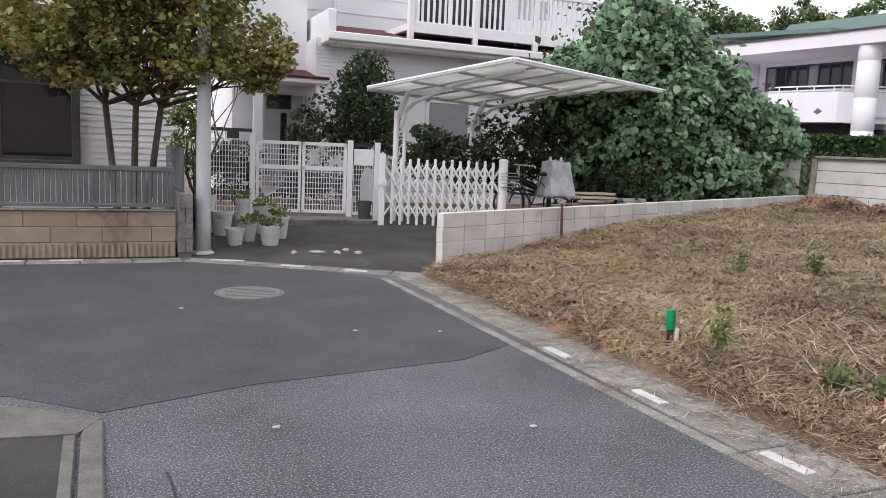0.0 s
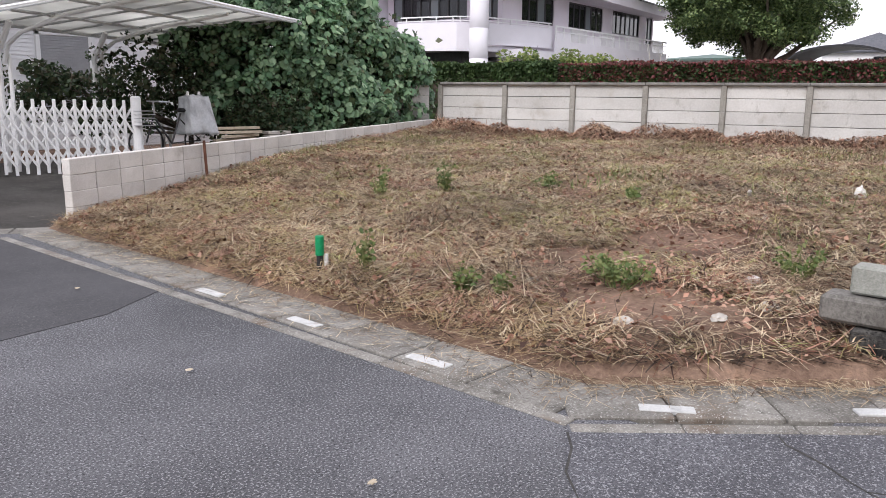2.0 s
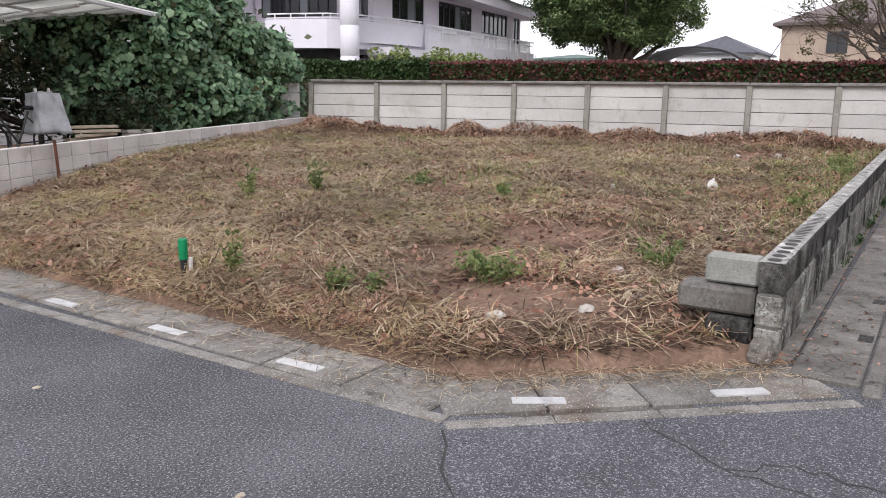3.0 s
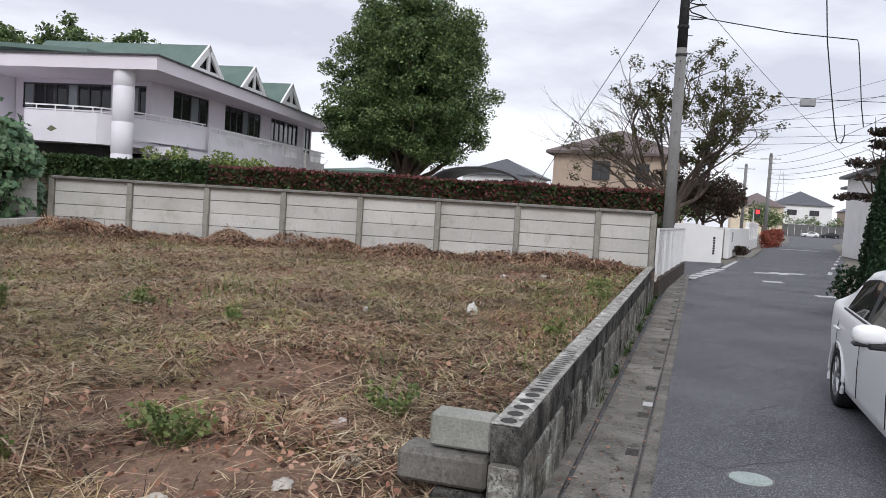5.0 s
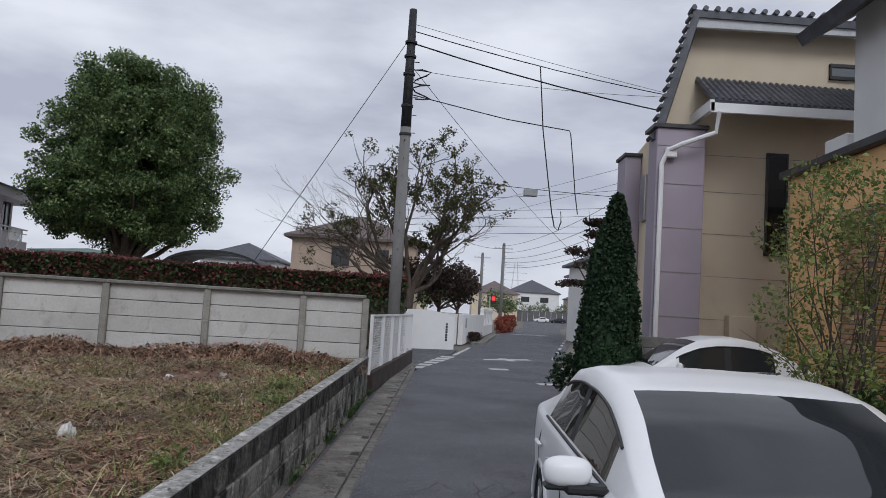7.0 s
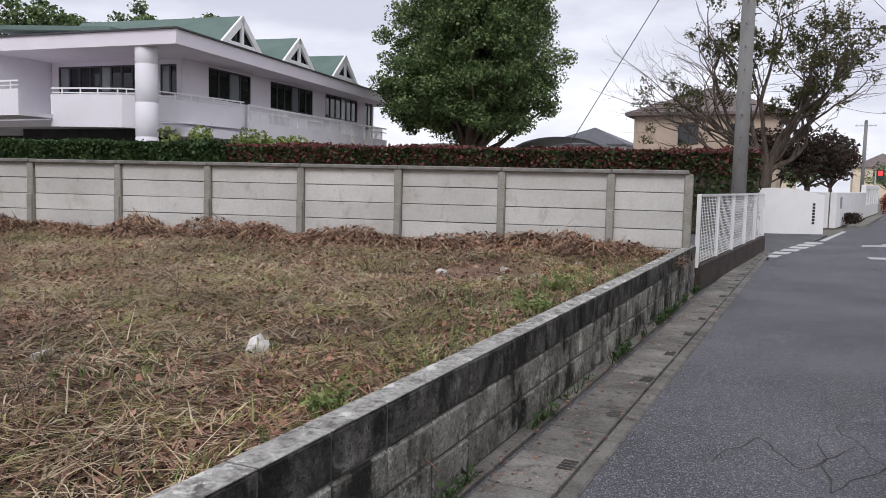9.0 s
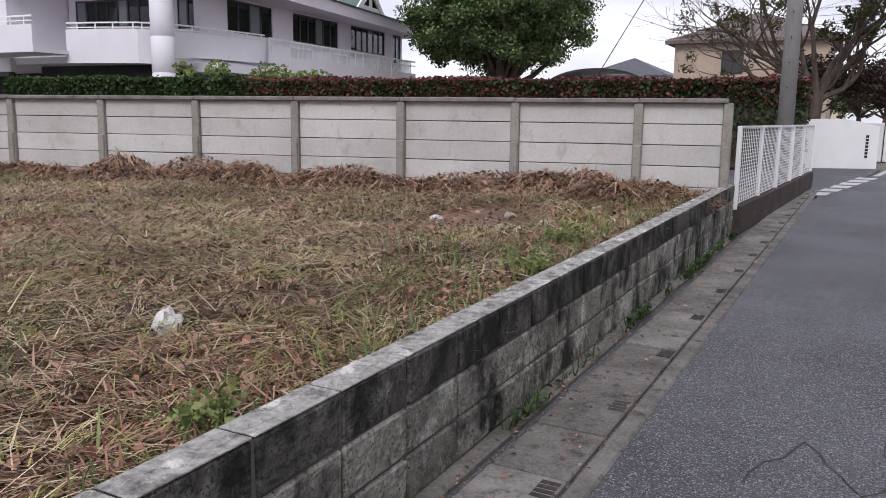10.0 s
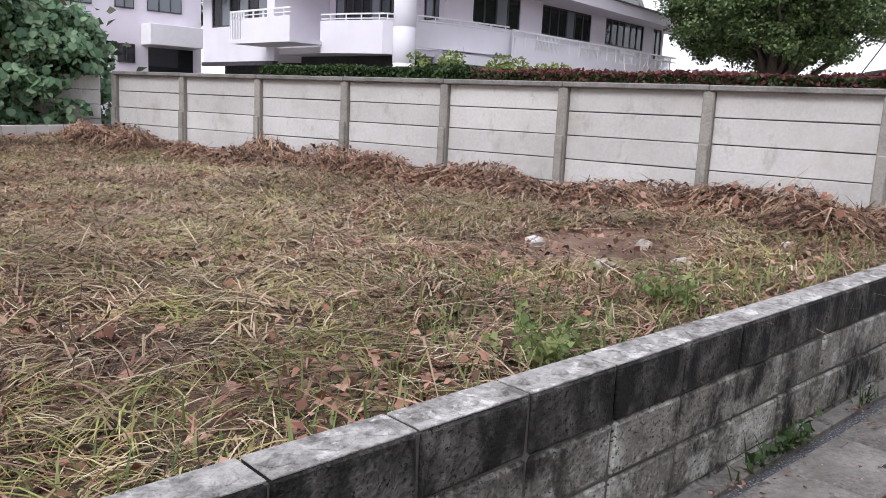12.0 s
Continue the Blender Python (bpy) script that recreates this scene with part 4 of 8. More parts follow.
straw_layer("long_stalks", 9000, matted, 0.46, 0.0085, (0.0, 0.22), 0.2, STRAW, "long pale dry stalks lying across the plot", 0.11, 0.2)


def sheaves(name, n, per, weight, length, width, mat, label):
    """Small sheaves of nearly parallel straws, bent over as the mower left them."""
    p = np.repeat(scatter(n, weight, 0.22), per, axis=0)
    k = len(p)
    turn = np.repeat(np.array([noise.noise((x * 0.5, y * 0.5, 40)) * 5.0 for x, y, _ in p[::per]]) + rng.normal(size=n) * 1.2, per)
    h = turn + rng.normal(size=k) * 0.45
    across, along = rng.normal(size=k) * 0.05, rng.normal(size=k) * 0.07
    p[:, 0] += -np.sin(turn) * across + np.cos(turn) * along
    p[:, 1] += np.cos(turn) * across + np.sin(turn) * along
    p[:, 2] += 0.02 + 0.07 * rng.random(k) * np.exp(-(across / 0.06) ** 2)
    arch = np.repeat(0.15 + 0.5 * rng.random(n), per) + rng.normal(size=k) * 0.08
    v, f = strands(p, h, length * (0.6 + 0.7 * rng.random(k)), width * (0.6 + 0.8 * rng.random(k)), arch, arch * 0.95 + 0.05 * rng.random(k), 3)
    return single(name, arrays_mesh(name, v, f), mat, label, "grass", kind="stuff")


sheaves("straw_sheaves", 4000, 14, matted, 0.25, 0.0082, STRAW, "bent-over sheaves of mown blond straw")
straw_layer("dark_stems", 11000, lambda x, y: 0.3 + 0.7 * smooth(0.0, 0.3, noise.noise((x * 1.1, y * 1.1, 91))), 0.22, 0.010, (-0.05, 0.35), 0.25, BRUSH, "dark broken weed stems among the straw", 0.08)


def tufty(x, y):
    return (1 - 0.85 * bare(x, y)) * smooth(4.2, 9.5, x + 0.3 * y) * (0.2 + 0.8 * smooth(-0.25, 0.25, noise.noise((x * 0.8, y * 0.8, 31)))) * smooth(0, 1.2, 17.2 - x) * (0.6 + 0.4 * smooth(1.2, 4.2, y))


straw_layer("fading_tufts", 40000, tufty, 0.15, 0.007, (0.05, 0.75), 0.5, TUFT, "standing tufts of fading yellow-green grass", 0.02)
sheaves("grass_sheaves", 3000, 14, tufty, 0.20, 0.0075, TUFT, "bent-over sheaves of fading yellow-green grass")
sheaves("russet_sheaves", 1500, 14, lambda x, y: (1 - bare(x, y)) * smooth(-0.1, 0.4, noise.noise((x * 0.8, y * 0.8, 47))), 0.22, 0.008, BRUSH, "bent-over sheaves of russet dead weeds")


def clumped(name, n, per, weight, length, width, mat, label, spread=0.05):
    """Bunches of blades that fan out from one root."""
    p = np.repeat(scatter(n, weight, 0.16), per, axis=0)
    k = len(p)
    a = rng.random(k) * 2 * np.pi
    lean = np.repeat(rng.random(n) * 6.28, per)
    h = np.where(rng.random(k) < 0.55, lean + rng.normal(size=k) * 0.7, a)
    p[:, 0] += np.cos(a) * spread * rng.random(k)
    p[:, 1] += np.sin(a) * spread * rng.random(k)
    tall = np.repeat(0.6 + 0.8 * rng.random(n), per)
    v, f = strands(p, h, length * tall * (0.5 + 0.7 * rng.random(k)), width * (0.6 + 0.8 * rng.random(k)), 0.2 + 0.75 * rng.random(k), 0.3 + 0.5 * rng.random(k))
    return single(name, arrays_mesh(name, v, f), mat, label, "grass", kind="stuff")


clumped("grass_clumps", 1300, 16, lambda x, y: tufty(x, y) * (0.15 + 0.85 * smooth(-0.15, 0.25, noise.noise((x * 0.6, y * 0.6, 63)))), 0.16, 0.007, TUFT, "bunches of fading yellow-green grass")
clumped("straw_clumps", 900, 16, lambda x, y: 0.9 * tufty(x, y) + 0.1, 0.17, 0.007, STRAW, "bunches of bleached dry grass")
clumped("russet_clumps", 700, 14, lambda x, y: smooth(0.0, 0.35, noise.noise((x * 0.7, y * 0.7, 71))) * (1 - bare(x, y)), 0.26, 0.012, BRUSH, "bunches of russet dead weed stems")


def green_spots(x, y):
    g = smooth(0.15, 0.5, noise.noise((x * 0.7, y * 0.7, 55))) * 0.5
    return max(g * smooth(6, 10, x), smooth(1.0, 0.0, y - 1.0) * smooth(6.5, 9, x) * 0.8, 0.9 * smooth(1.5, 0.5, abs(x - 12.8) + abs(y - 1.8)))


straw_layer("green_grass", 4200, green_spots, 0.15, 0.011, (0.6, 1.4), 0.5, WEED, "patches of fresh green grass blades", 0.02)


def near_front(x, y):
    return smooth(4.2, 0.3, min(x - 3.88, ((x - 4.02) * 1.6 + (y - 2.1) * 1.42) / 2.14)) * (1 - bare(x, y)) * smooth(1.6, 3.0, y)


straw_layer("blond_verge", 26000, near_front, 0.15, 0.005, (0.0, 0.7), 0.5, leaf_material("blond_straw", [(0.30, 0.20, 0.10), (0.48, 0.35, 0.19), (0.60, 0.47, 0.28), (0.42, 0.29, 0.15)], 0.8, 0.15),
            "blond dry grass along the gutter edge", 0.04)

# straw and crumbs spilled over the gutter slabs
k = 2600
side = rng.random(k) < 0.62
u = rng.random(k)
px = np.where(side, 3.42 + 0.52 * np.sqrt(rng.random(k)), 3.6 + 1.35 * u + 0.34 * rng.random(k))
py = np.where(side, 2.1 + 6.8 * u, 2.02 - 1.58 * u + 0.34 * rng.random(k))
v, f = strands(np.stack([px, py, np.full(k, 0.022) + 0.008 * rng.random(k)], 1), rng.random(k) * 6.28, 0.04 + 0.13 * rng.random(k), np.full(k, 0.005), 0.06 * rng.random(k), np.full(k, 0.02))
single("spilled_straw", arrays_mesh("spilled_straw", v, f), STRAW, "dry straw spilled over the gutter slabs", "straw", kind="stuff")
k = 900
v, f = leaf_arrays(np.stack([5 + 13 * rng.random(k), 0.72 - 0.5 * rng.random(k) ** 2, np.full(k, 0.036)], 1), 0.022, 3.0)
single("gutter_crumbs", arrays_mesh("gutter_crumbs", v, f), BRUSH, "small brown leaf crumbs on the gutter lids", "leaf litter", kind="stuff")

# heaps of cut brush along the foot of the precast fence
heap_v, heap_f, leaf_c = [], [], []
for k in range(46):
    t = (k + random.uniform(0, 0.8)) / 46
    x, y = WALL_A[0] + (WALL_B[0] - WALL_A[0]) * t, WALL_A[1] + (WALL_B[1] - WALL_A[1]) * t
    off = random.uniform(0.45, 1.25)
    cx, cy, r = x - off, y - off * 0.23, random.uniform(0.42, 0.75)
    hgt = random.uniform(0.12, 0.40) * (1.0 if t < 0.93 else 0.6) * (1.15 - 0.4 * off)
    if not inside_plot(cx, cy, 0.25):
        continue
    z = lot_height(cx, cy)
    n = 900
    a, d = rng.random(n) * 2 * np.pi, r * np.sqrt(rng.random(n))
    top = hgt * (1 - (d / r) ** 2) * (0.55 + 0.45 * np.sqrt(rng.random(n)))
    roots = np.stack([cx + d * np.cos(a) * 0.8, np.clip(cy + d * np.sin(a), 0.95, None), z + 0.02 + top], 1)
    flow = random.uniform(0, 6.28)
    heading = np.where(rng.random(n) < 0.5, a + rng.normal(size=n) * 0.6, flow + rng.normal(size=n) * 0.5)
    slope = -np.cos(heading - a) * np.arctan(2 * hgt * d / r ** 2)
    v, f = strands(roots, heading, 0.30 * (0.4 + rng.random(n)), 0.014 * (0.5 + rng.random(n)), slope * 0.8 + rng.normal(size=n) * 0.12, 0.10 * rng.random(n))
    heap_f.append(f + sum(len(q) for q in heap_v))
    heap_v.append(v)
    m = 260
    a, d = rng.random(m) * 6.28, r * np.sqrt(rng.random(m))
    leaf_c.append(np.stack([cx + d * np.cos(a) * 0.9, np.clip(cy + d * np.sin(a), 0.95, None), z + hgt * (1 - (d / r) ** 2) * (0.5 + 0.5 * rng.random(m)) + 0.03], 1))
single("brush_stems", arrays_mesh("brush_stems", np.concatenate(heap_v), np.concatenate(heap_f)), BRUSH_HEAP, "heaps of cut brown stems along the concrete fence", "brushwood", kind="stuff")
v, f = leaf_arrays(np.concatenate(leaf_c), 0.055, 0.3)
single("brush_leaves", arrays_mesh("brush_leaves", v, f), BRUSH, "withered brown leaves among cut brush", "brushwood", kind="stuff")
p = scatter(20000, lambda x, y: 0.35 + 0.65 * smooth(0.0, 0.4, noise.noise((x, y, 77))))
v, f = leaf_arrays(p + np.stack([0 * p[:, 0], 0 * p[:, 0], 0.03 + 0.05 * rng.random(len(p))], 1), 0.042, 0.9)
single("fallen_leaves", arrays_mesh("fallen_leaves", v, f), BRUSH, "small curled brown leaves scattered over the plot", "leaf litter", kind="stuff")


def weed_plant(x, y, n, r, h, label="light green leafy weed growing from the soil", mat=WEED, size=0.035):
    z = lot_height(x, y) if inside_plot(x, y) else 0.02
    t = thing("weed", (x, y, z - 0.02), label, "weed", "weeds")
    s, cl = Shape(), []
    for k in range(n):
        a, d = random.uniform(0, 6.28), r * math.sqrt(random.random())
        tip = (x + d * math.cos(a), y + d * math.sin(a), z + h * random.uniform(0.5, 1.0))
        s.tube((x + 0.25 * d * math.cos(a), y + 0.25 * d * math.sin(a), z - 0.02), tip, 0.004, 0.002, 5)
        for q in (0.45, 0.7, 0.95):
            c = lerp((x, y, z), tip, q)
            cl.append((*c, 0.05, 0.05, 0.04))
    part("stems", s, mat, t, kind="stuff")
    v, f = leaf_arrays(in_clumps(cl, 7), size, 0.5)
    part("leaves", arrays_mesh("leaves", v, f), mat, t)


for x, y, n, r, h in ((5.2, 2.72, 20, 0.24, 0.22), (5.32, 2.9, 10, 0.18, 0.18), (6.32, 1.86, 14, 0.2, 0.28), (4.45, 4.55, 8, 0.08, 0.34), (4.5, 3.55, 9, 0.10, 0.22), (4.62, 3.3, 6, 0.08, 0.18), (8.2, 5.4, 12, 0.2, 0.25), (7.9, 4.1, 10, 0.16, 0.2),
                       (13.3, 1.35, 14, 0.25, 0.22), (12.2, 1.25, 14, 0.22, 0.2), (9.4, 1.35, 10, 0.16, 0.18), (7.3, 6.2, 10, 0.14, 0.4), (6.7, 6.7, 10, 0.14, 0.4)):
    weed_plant(x, y, n, r, h)
q = np.sort(rng.random(1700)) * 10.5 + 7.8
keep = np.array([noise.noise((x * 1.4, 3, 5)) + 0.25 * smooth(9, 16, x) for x in q]) + rng.normal(size=len(q)) * 0.12 > 0.22
q = q[keep]
roots = np.stack([q, 0.755 - 0.05 * rng.random(len(q)), np.full(len(q), 0.03)], 1)
v, f = strands(roots, rng.random(len(q)) * 6.28, 0.05 + 0.10 * rng.random(len(q)), np.full(len(q), 0.012), 0.4 + rng.random(len(q)), 0.5 * rng.random(len(q)))
single("wall_foot_weeds", arrays_mesh("wall_foot_weeds", v, f), LEAF_HEDGE, "low green weeds along the foot of the block wall", "weed", kind="stuff")
q = q[rng.random(len(q)) < 0.5]
v, f = leaf_arrays(np.stack([q + rng.normal(size=len(q)) * 0.03, 0.735 - 0.05 * rng.random(len(q)), 0.03 + 0.11 * rng.random(len(q))], 1), 0.035, 0.4)
single("wall_foot_leaves", arrays_mesh("wall_foot_leaves", v, f), LEAF_HEDGE, "small dark green leaves at the foot of the block wall", "weed", kind="stuff")

# litter and stones on the plot
def lump(name, x, y, r, h, mat, label, category, rough=0.35, z=None):
    z = lot_height(x, y) if z is None else z
    bm = bmesh.new()
    bmesh.ops.create_icosphere(bm, subdivisions=3, radius=1.0)
    o = Vector((x * 3.1, y * 2.7, 0))
    for v in bm.verts:
        k = 1 + rough * noise.noise(v.co * 1.8 + o) + 0.5 * rough * noise.noise(v.co * 5.0 + o)
        v.co = Vector((x + v.co.x * r * k, y + v.co.y * r * 0.8 * k, z + max(-0.3, v.co.z) * h * k + h * 0.3))
    me = bpy.data.meshes.new(name)
    bm.to_mesh(me)
    bm.free()
    me.materials.append(mat)
    return tagged(new(name, me), label, category)


lump("plastic_bag", 10.22, 2.42, 0.072, 0.10, RAG_WHITE, "crumpled white plastic bag lying in dry grass", "plastic bag", 0.5)
for x, y, r, lab in ((13.8, 2.12, 0.12, 0), (14.75, 2.45, 0.10, 0), (14.2, 3.0, 0.11, 1), (13.2, 1.95, 0.07, 0), (14.4, 1.95, 0.10, 0), (15.6, 1.8, 0.08, 0), (17.0, 1.75, 0.12, 0), (13.4, 3.2, 0.07, 0), (9.1, 1.95, 0.06, 0), (8.0, 2.7, 0.09, 0)):
    tagged(lump("stone", x, y, r * 0.72, r * 0.5, STONE if not lab else RAG_WHITE, "pale rough stone lying in the cut grass", "stone", 0.4), group="stones on the plot")
for x, y, r in ((5.05, 3.35, 0.07), (5.0, 1.9, 0.06), (4.6, 2.35, 0.07), (5.45, 1.75, 0.08), (9.8, 3.1, 0.06), (11.7, 5.1, 0.06)):
    tagged(lump("stone", x, y, r, r * 0.45, STONE, "pale flat stone lying on bare soil", "stone", 0.4), group="stones on the plot")


def bottle(x, y, a, length, r, mat, cap, label):
    z = lot_height(x, y) + r + 0.01
    m = Matrix.Translation((x, y, z)) @ Matrix.Rotation(a, 4, "Z") @ Matrix.Rotation(math.pi / 2, 4, "Y")
    t = thing("bottle", (x, y, z - r), label, "bottle")
    s = Shape()
    s.at = m
    s.lathe([(r * 0.8, 0), (r, 0.012), (r, length * 0.62), (r * 0.45, length * 0.82), (r * 0.38, length * 0.92)], (0, 0, 0), 14)
    part("body", s, mat, t, smooth=True)
    s = Shape()
    s.at = m
    s.lathe([(r * 0.46, length * 0.92), (r * 0.46, length)], (0, 0, 0), 12)
    part("cap", s, cap, t)


bottle(6.55, 1.98, 0.7, 0.20, 0.032, BOTTLE, PAINT_WHITE, "clear plastic bottle lying on the soil")
bottle(9.3, 3.35, 0.3, 0.24, 0.028, RAG_WHITE, GREEN_PLASTIC, "slim white bottle with a green cap in the grass")
lump("broken_block", 5.10, 0.84, 0.09, 0.10, CONCRETE, "broken grey concrete lump at the wall foot", "rubble", 0.4, 0.03)
lump("plastic_wrapper", 5.95, 2.05, 0.09, 0.05, RAG_WHITE, "flattened white and red drink carton", "wrapper", 0.4)

peg = thing("survey_marker", (4.30, 4.92, lot_height(4.3, 4.92)), "green plastic survey marker post standing in dry grass", "marker")
zp = lot_height(4.30, 4.92)
part("cap", Shape().lathe([(0.035, zp + 0.13), (0.036, zp + 0.28), (0.03, zp + 0.29)], (4.30, 4.92, 0), 14), GREEN_PLASTIC, peg)
part("stake", Shape().lathe([(0.022, zp - 0.05), (0.028, zp + 0.13)], (4.30, 4.92, 0), 10), BLACK_PLASTIC, peg)
part("tag", Shape().box(4.325, 4.87, zp + 0.04, 4.35, 4.90, zp + 0.14, 0.004), RAG_WHITE, peg, "small white tag")
single("paper_scrap", Shape().box(8.42, 0.30, 0.030, 8.56, 0.38, 0.036), PAINT_WHITE, "white scrap of paper lying on a gutter lid", "litter")
for x, y in ((2.2, 6.4), (1.1, 4.3), (2.5, 3.9), (0.9, 7.6), (2.9, 6.2), (11.3, 0.55), (13.9, 0.5), (2.3, 2.2)):
    tagged(lump("leaf", x, y, 0.02, 0.006, WOOD, "pale fallen leaf lying on the asphalt", "leaf", 0.5, 0.022), group="leaves on the road")


# ---- trees and hedges ----
def leafy(name, base, label, trunk_tips, trunk_r, fork, clumps, per, leaf, leaf_mat, bark=BARK, category="tree", flat=0.2, lean=(0, 0), shell=0.55):
    t = thing(name, base, label, category)
    s = Shape()
    top = (base[0] + lean[0], base[1] + lean[1], base[2] + fork)
    s.tube((base[0], base[1], base[2] - 0.1), lerp(base, top, 0.12), trunk_r * 1.35, trunk_r * 1.02, 12)
    s.tube(lerp(base, top, 0.12), top, trunk_r * 1.02, trunk_r * 0.78, 12)
    limbs(s, top, trunk_tips, trunk_r * 0.55)
    part("trunk", s, bark, t, smooth=True)
    v, f = leaf_arrays(in_clumps(clumps, per, shell), leaf, flat)
    part("crown", arrays_mesh("crown", v, f), leaf_mat, t)
    return t


cl = crown_clumps((52.5, 19.4, 9.4), (5.8, 5.8, 5.2), 380, 1.0, -0.9, 0.3)
cl += crown_clumps((52.5, 19.2, 12.4), (4.7, 4.7, 4.0), 200, 0.95, -0.3, 0.3) + crown_clumps((52.3, 19.4, 6.6), (5.7, 5.7, 2.3), 190, 0.85, -0.95, 0.3)
cl = [c for c in cl if noise.noise(Vector(c[:3]) * 0.42) > -0.42]
leafy("camphor_tree", (52.5, 19.4, 0), "large evergreen tree with a dense rounded crown", [c[:3] for c in random.sample(cl, 60)], 0.42, 3.0, cl, 400, 0.16, LEAF_TREE, shell=0.1)

t = thing("cherry_tree", (40.0, 1.2, 0), "half-bare cherry tree with thin leaves and dark twigs", "tree")
s, tips = Shape(), []
s.tube((40, 1.2, -0.1), (40.1, 1.1, 1.6), 0.30, 0.22, 10).tube((40.1, 1.1, 1.6), (40.0, 1.0, 2.6), 0.22, 0.19, 10, False)
for dx, dy, dz, ln in ((0.3, 1.0, 0.55, 2.8), (-0.2, 0.8, 0.9, 2.5), (0.1, -0.9, 0.8, 2.5), (0.2, -0.3, 1.0, 2.8), (-0.3, 0.2, 1.0, 2.9), (0.4, -0.9, 0.4, 1.7), (-0.4, -0.5, 0.9, 2.5), (0.2, 1.2, 0.25, 2.6)):
    grow(s, (40.0, 1.0, random.uniform(2.0, 2.6)), (dx, dy, dz), ln, 0.12, 4, tips, 0.5, 0.20)
for ang, dz, ln in ((1.3, 0.35, 3.0), (1.5, 0.6, 3.2), (1.8, 0.9, 2.6), (1.1, 0.8, 2.8), (-1.4, 0.9, 2.2)):
    grow(s, (40.0, 1.0, random.uniform(2.4, 2.9)), (math.cos(ang), math.sin(ang), dz), ln, 0.08, 4, [], 0.6, 0.1)
part("trunk", s, BARK, t)
cl = [(*p, 0.26, 0.26, 0.22) for p in tips if p.y < 2.8 or random.random() < 0.4]
v, f = leaf_arrays(in_clumps(cl, 26, 0.1), 0.10, 0.2)
part("crown", arrays_mesh("crown", v, f), LEAF_CHERRY, t)
for x, y, z, r, n in ((47.5, -0.3, 3.3, 2.0, 46), (52.0, -1.4, 3.2, 1.7, 34), (45.5, 1.6, 3.0, 1.8, 30)):
    cl = crown_clumps((x, y, z), (r, r, 1.5), n, 0.5, -0.8, 0.3)
    leafy("maple_tree", (x, y, 0), "dark reddish maple tree behind a white wall", [c[:3] for c in random.sample(cl, 10)], 0.11, 1.7, cl, 95, 0.15, LEAF_MAPLE)

# layered garden pine beyond the cypress
cl = []
for k, (dx, z, r) in enumerate(((0.2, 3.0, 1.1), (-0.4, 3.7, 0.9), (0.3, 4.4, 0.8), (-0.2, 5.1, 0.6), (0, 5.6, 0.4))):
    cl += [(36.2 + dx + random.uniform(-r, r), -6.6 + dx * 0.5 + random.uniform(-r, r), z + random.uniform(-0.08, 0.12), 0.32, 0.32, 0.12) for _ in range(15)]
leafy("garden_pine", (36.2, -6.7, 0), "layered garden pine clipped into flat pads", [c[:3] for c in random.sample(cl, 14)], 0.09, 2.8, cl, 50, 0.11, LEAF_MAPLE)
cl = crown_clumps((30.5, -7.6, 6.2), (0.7, 0.7, 1.7), 30, 0.3, -0.9, 0.2)
leafy("slender_tree", (30.5, -7.6, 0), "slender half-bare tree behind the mauve house", [c[:3] for c in random.sample(cl, 20)], 0.06, 4.2, cl, 12, 0.11, LEAF_CHERRY)


def cypress(x, y, h, r, n):
    cl = []
    for k in range(n):
        t = random.random() ** 0.8
        a = random.uniform(0, 6.28)
        w = r * (math.sin(min(1.0, (1 - t) * 1.15 + 0.02) * math.pi / 2) ** 0.8) * (0.75 if t < 0.05 else 1.0)
        cl.append((x + w * math.cos(a) * 0.85, y + w * math.sin(a) * 0.85, 0.15 + t * (h - 0.2), 0.10, 0.10, 0.16))
    t = thing("cypress", (x, y, 0), "dark green columnar cypress at the street's edge", "tree", "columnar cypresses")
    part("trunk", Shape().tube((x, y, -0.05), (x, y, h * 0.85), 0.09, 0.02, 8), BARK, t)
    core = Shape().lathe([(r * 0.55, 0.2), (r * 0.8, h * 0.25), (r * 0.7, h * 0.5), (r * 0.4, h * 0.78), (0.03, h * 0.97)], (x, y, 0), 14)
    part("inner_foliage", core, LEAF_CYPRESS, t)
    v, f = leaf_arrays(in_clumps(cl, 34, 0.3), 0.05, -0.2)
    part("crown", arrays_mesh("crown", v, f), LEAF_CYPRESS, t)


cypress(16.3, -3.18, 3.55, 0.47, 900)
cypress(17.2, -3.2, 3.2, 0.45, 700)
cl = crown_clumps((18.6, -3.0, 0.55), (0.5, 0.45, 0.5), 40, 0.14, -0.7, 0.5)
leafy("low_shrub", (18.6, -3.0, 0), "low dark shrub behind the cypresses", [c[:3] for c in cl[:8]], 0.03, 0.2, cl, 40, 0.06, LEAF_CYPRESS, category="shrub")

cl = []
for k in range(120):
    z = random.uniform(0.4, 3.25)
    w = 0.85 * (1 - ((z - 1.9) / 1.7) ** 2) ** 0.5 if abs(z - 1.9) < 1.65 else 0.2
    a, d = random.uniform(0, 6.28), w * math.sqrt(random.random())
    cl.append((11.6 + d * math.cos(a), -4.45 + d * math.sin(a), z, 0.20, 0.20, 0.18))
leafy("garden_shrub", (11.6, -4.45, 0), "tall loose shrub with small light green leaves", [c[:3] for c in random.sample(cl, 40)], 0.03, 0.3, cl, 66, 0.042, LEAF_LIGHT, category="shrub")
cl = crown_clumps((11.0, -4.6, 0.7), (1.1, 0.7, 0.5), 50, 0.18, -0.6, 0.4)
leafy("low_hedge_shrub", (11.0, -4.6, 0), "low dark green shrub before the orange house", [c[:3] for c in cl[:8]], 0.03, 0.2, cl, 60, 0.055, LEAF_HEDGE, category="shrub")


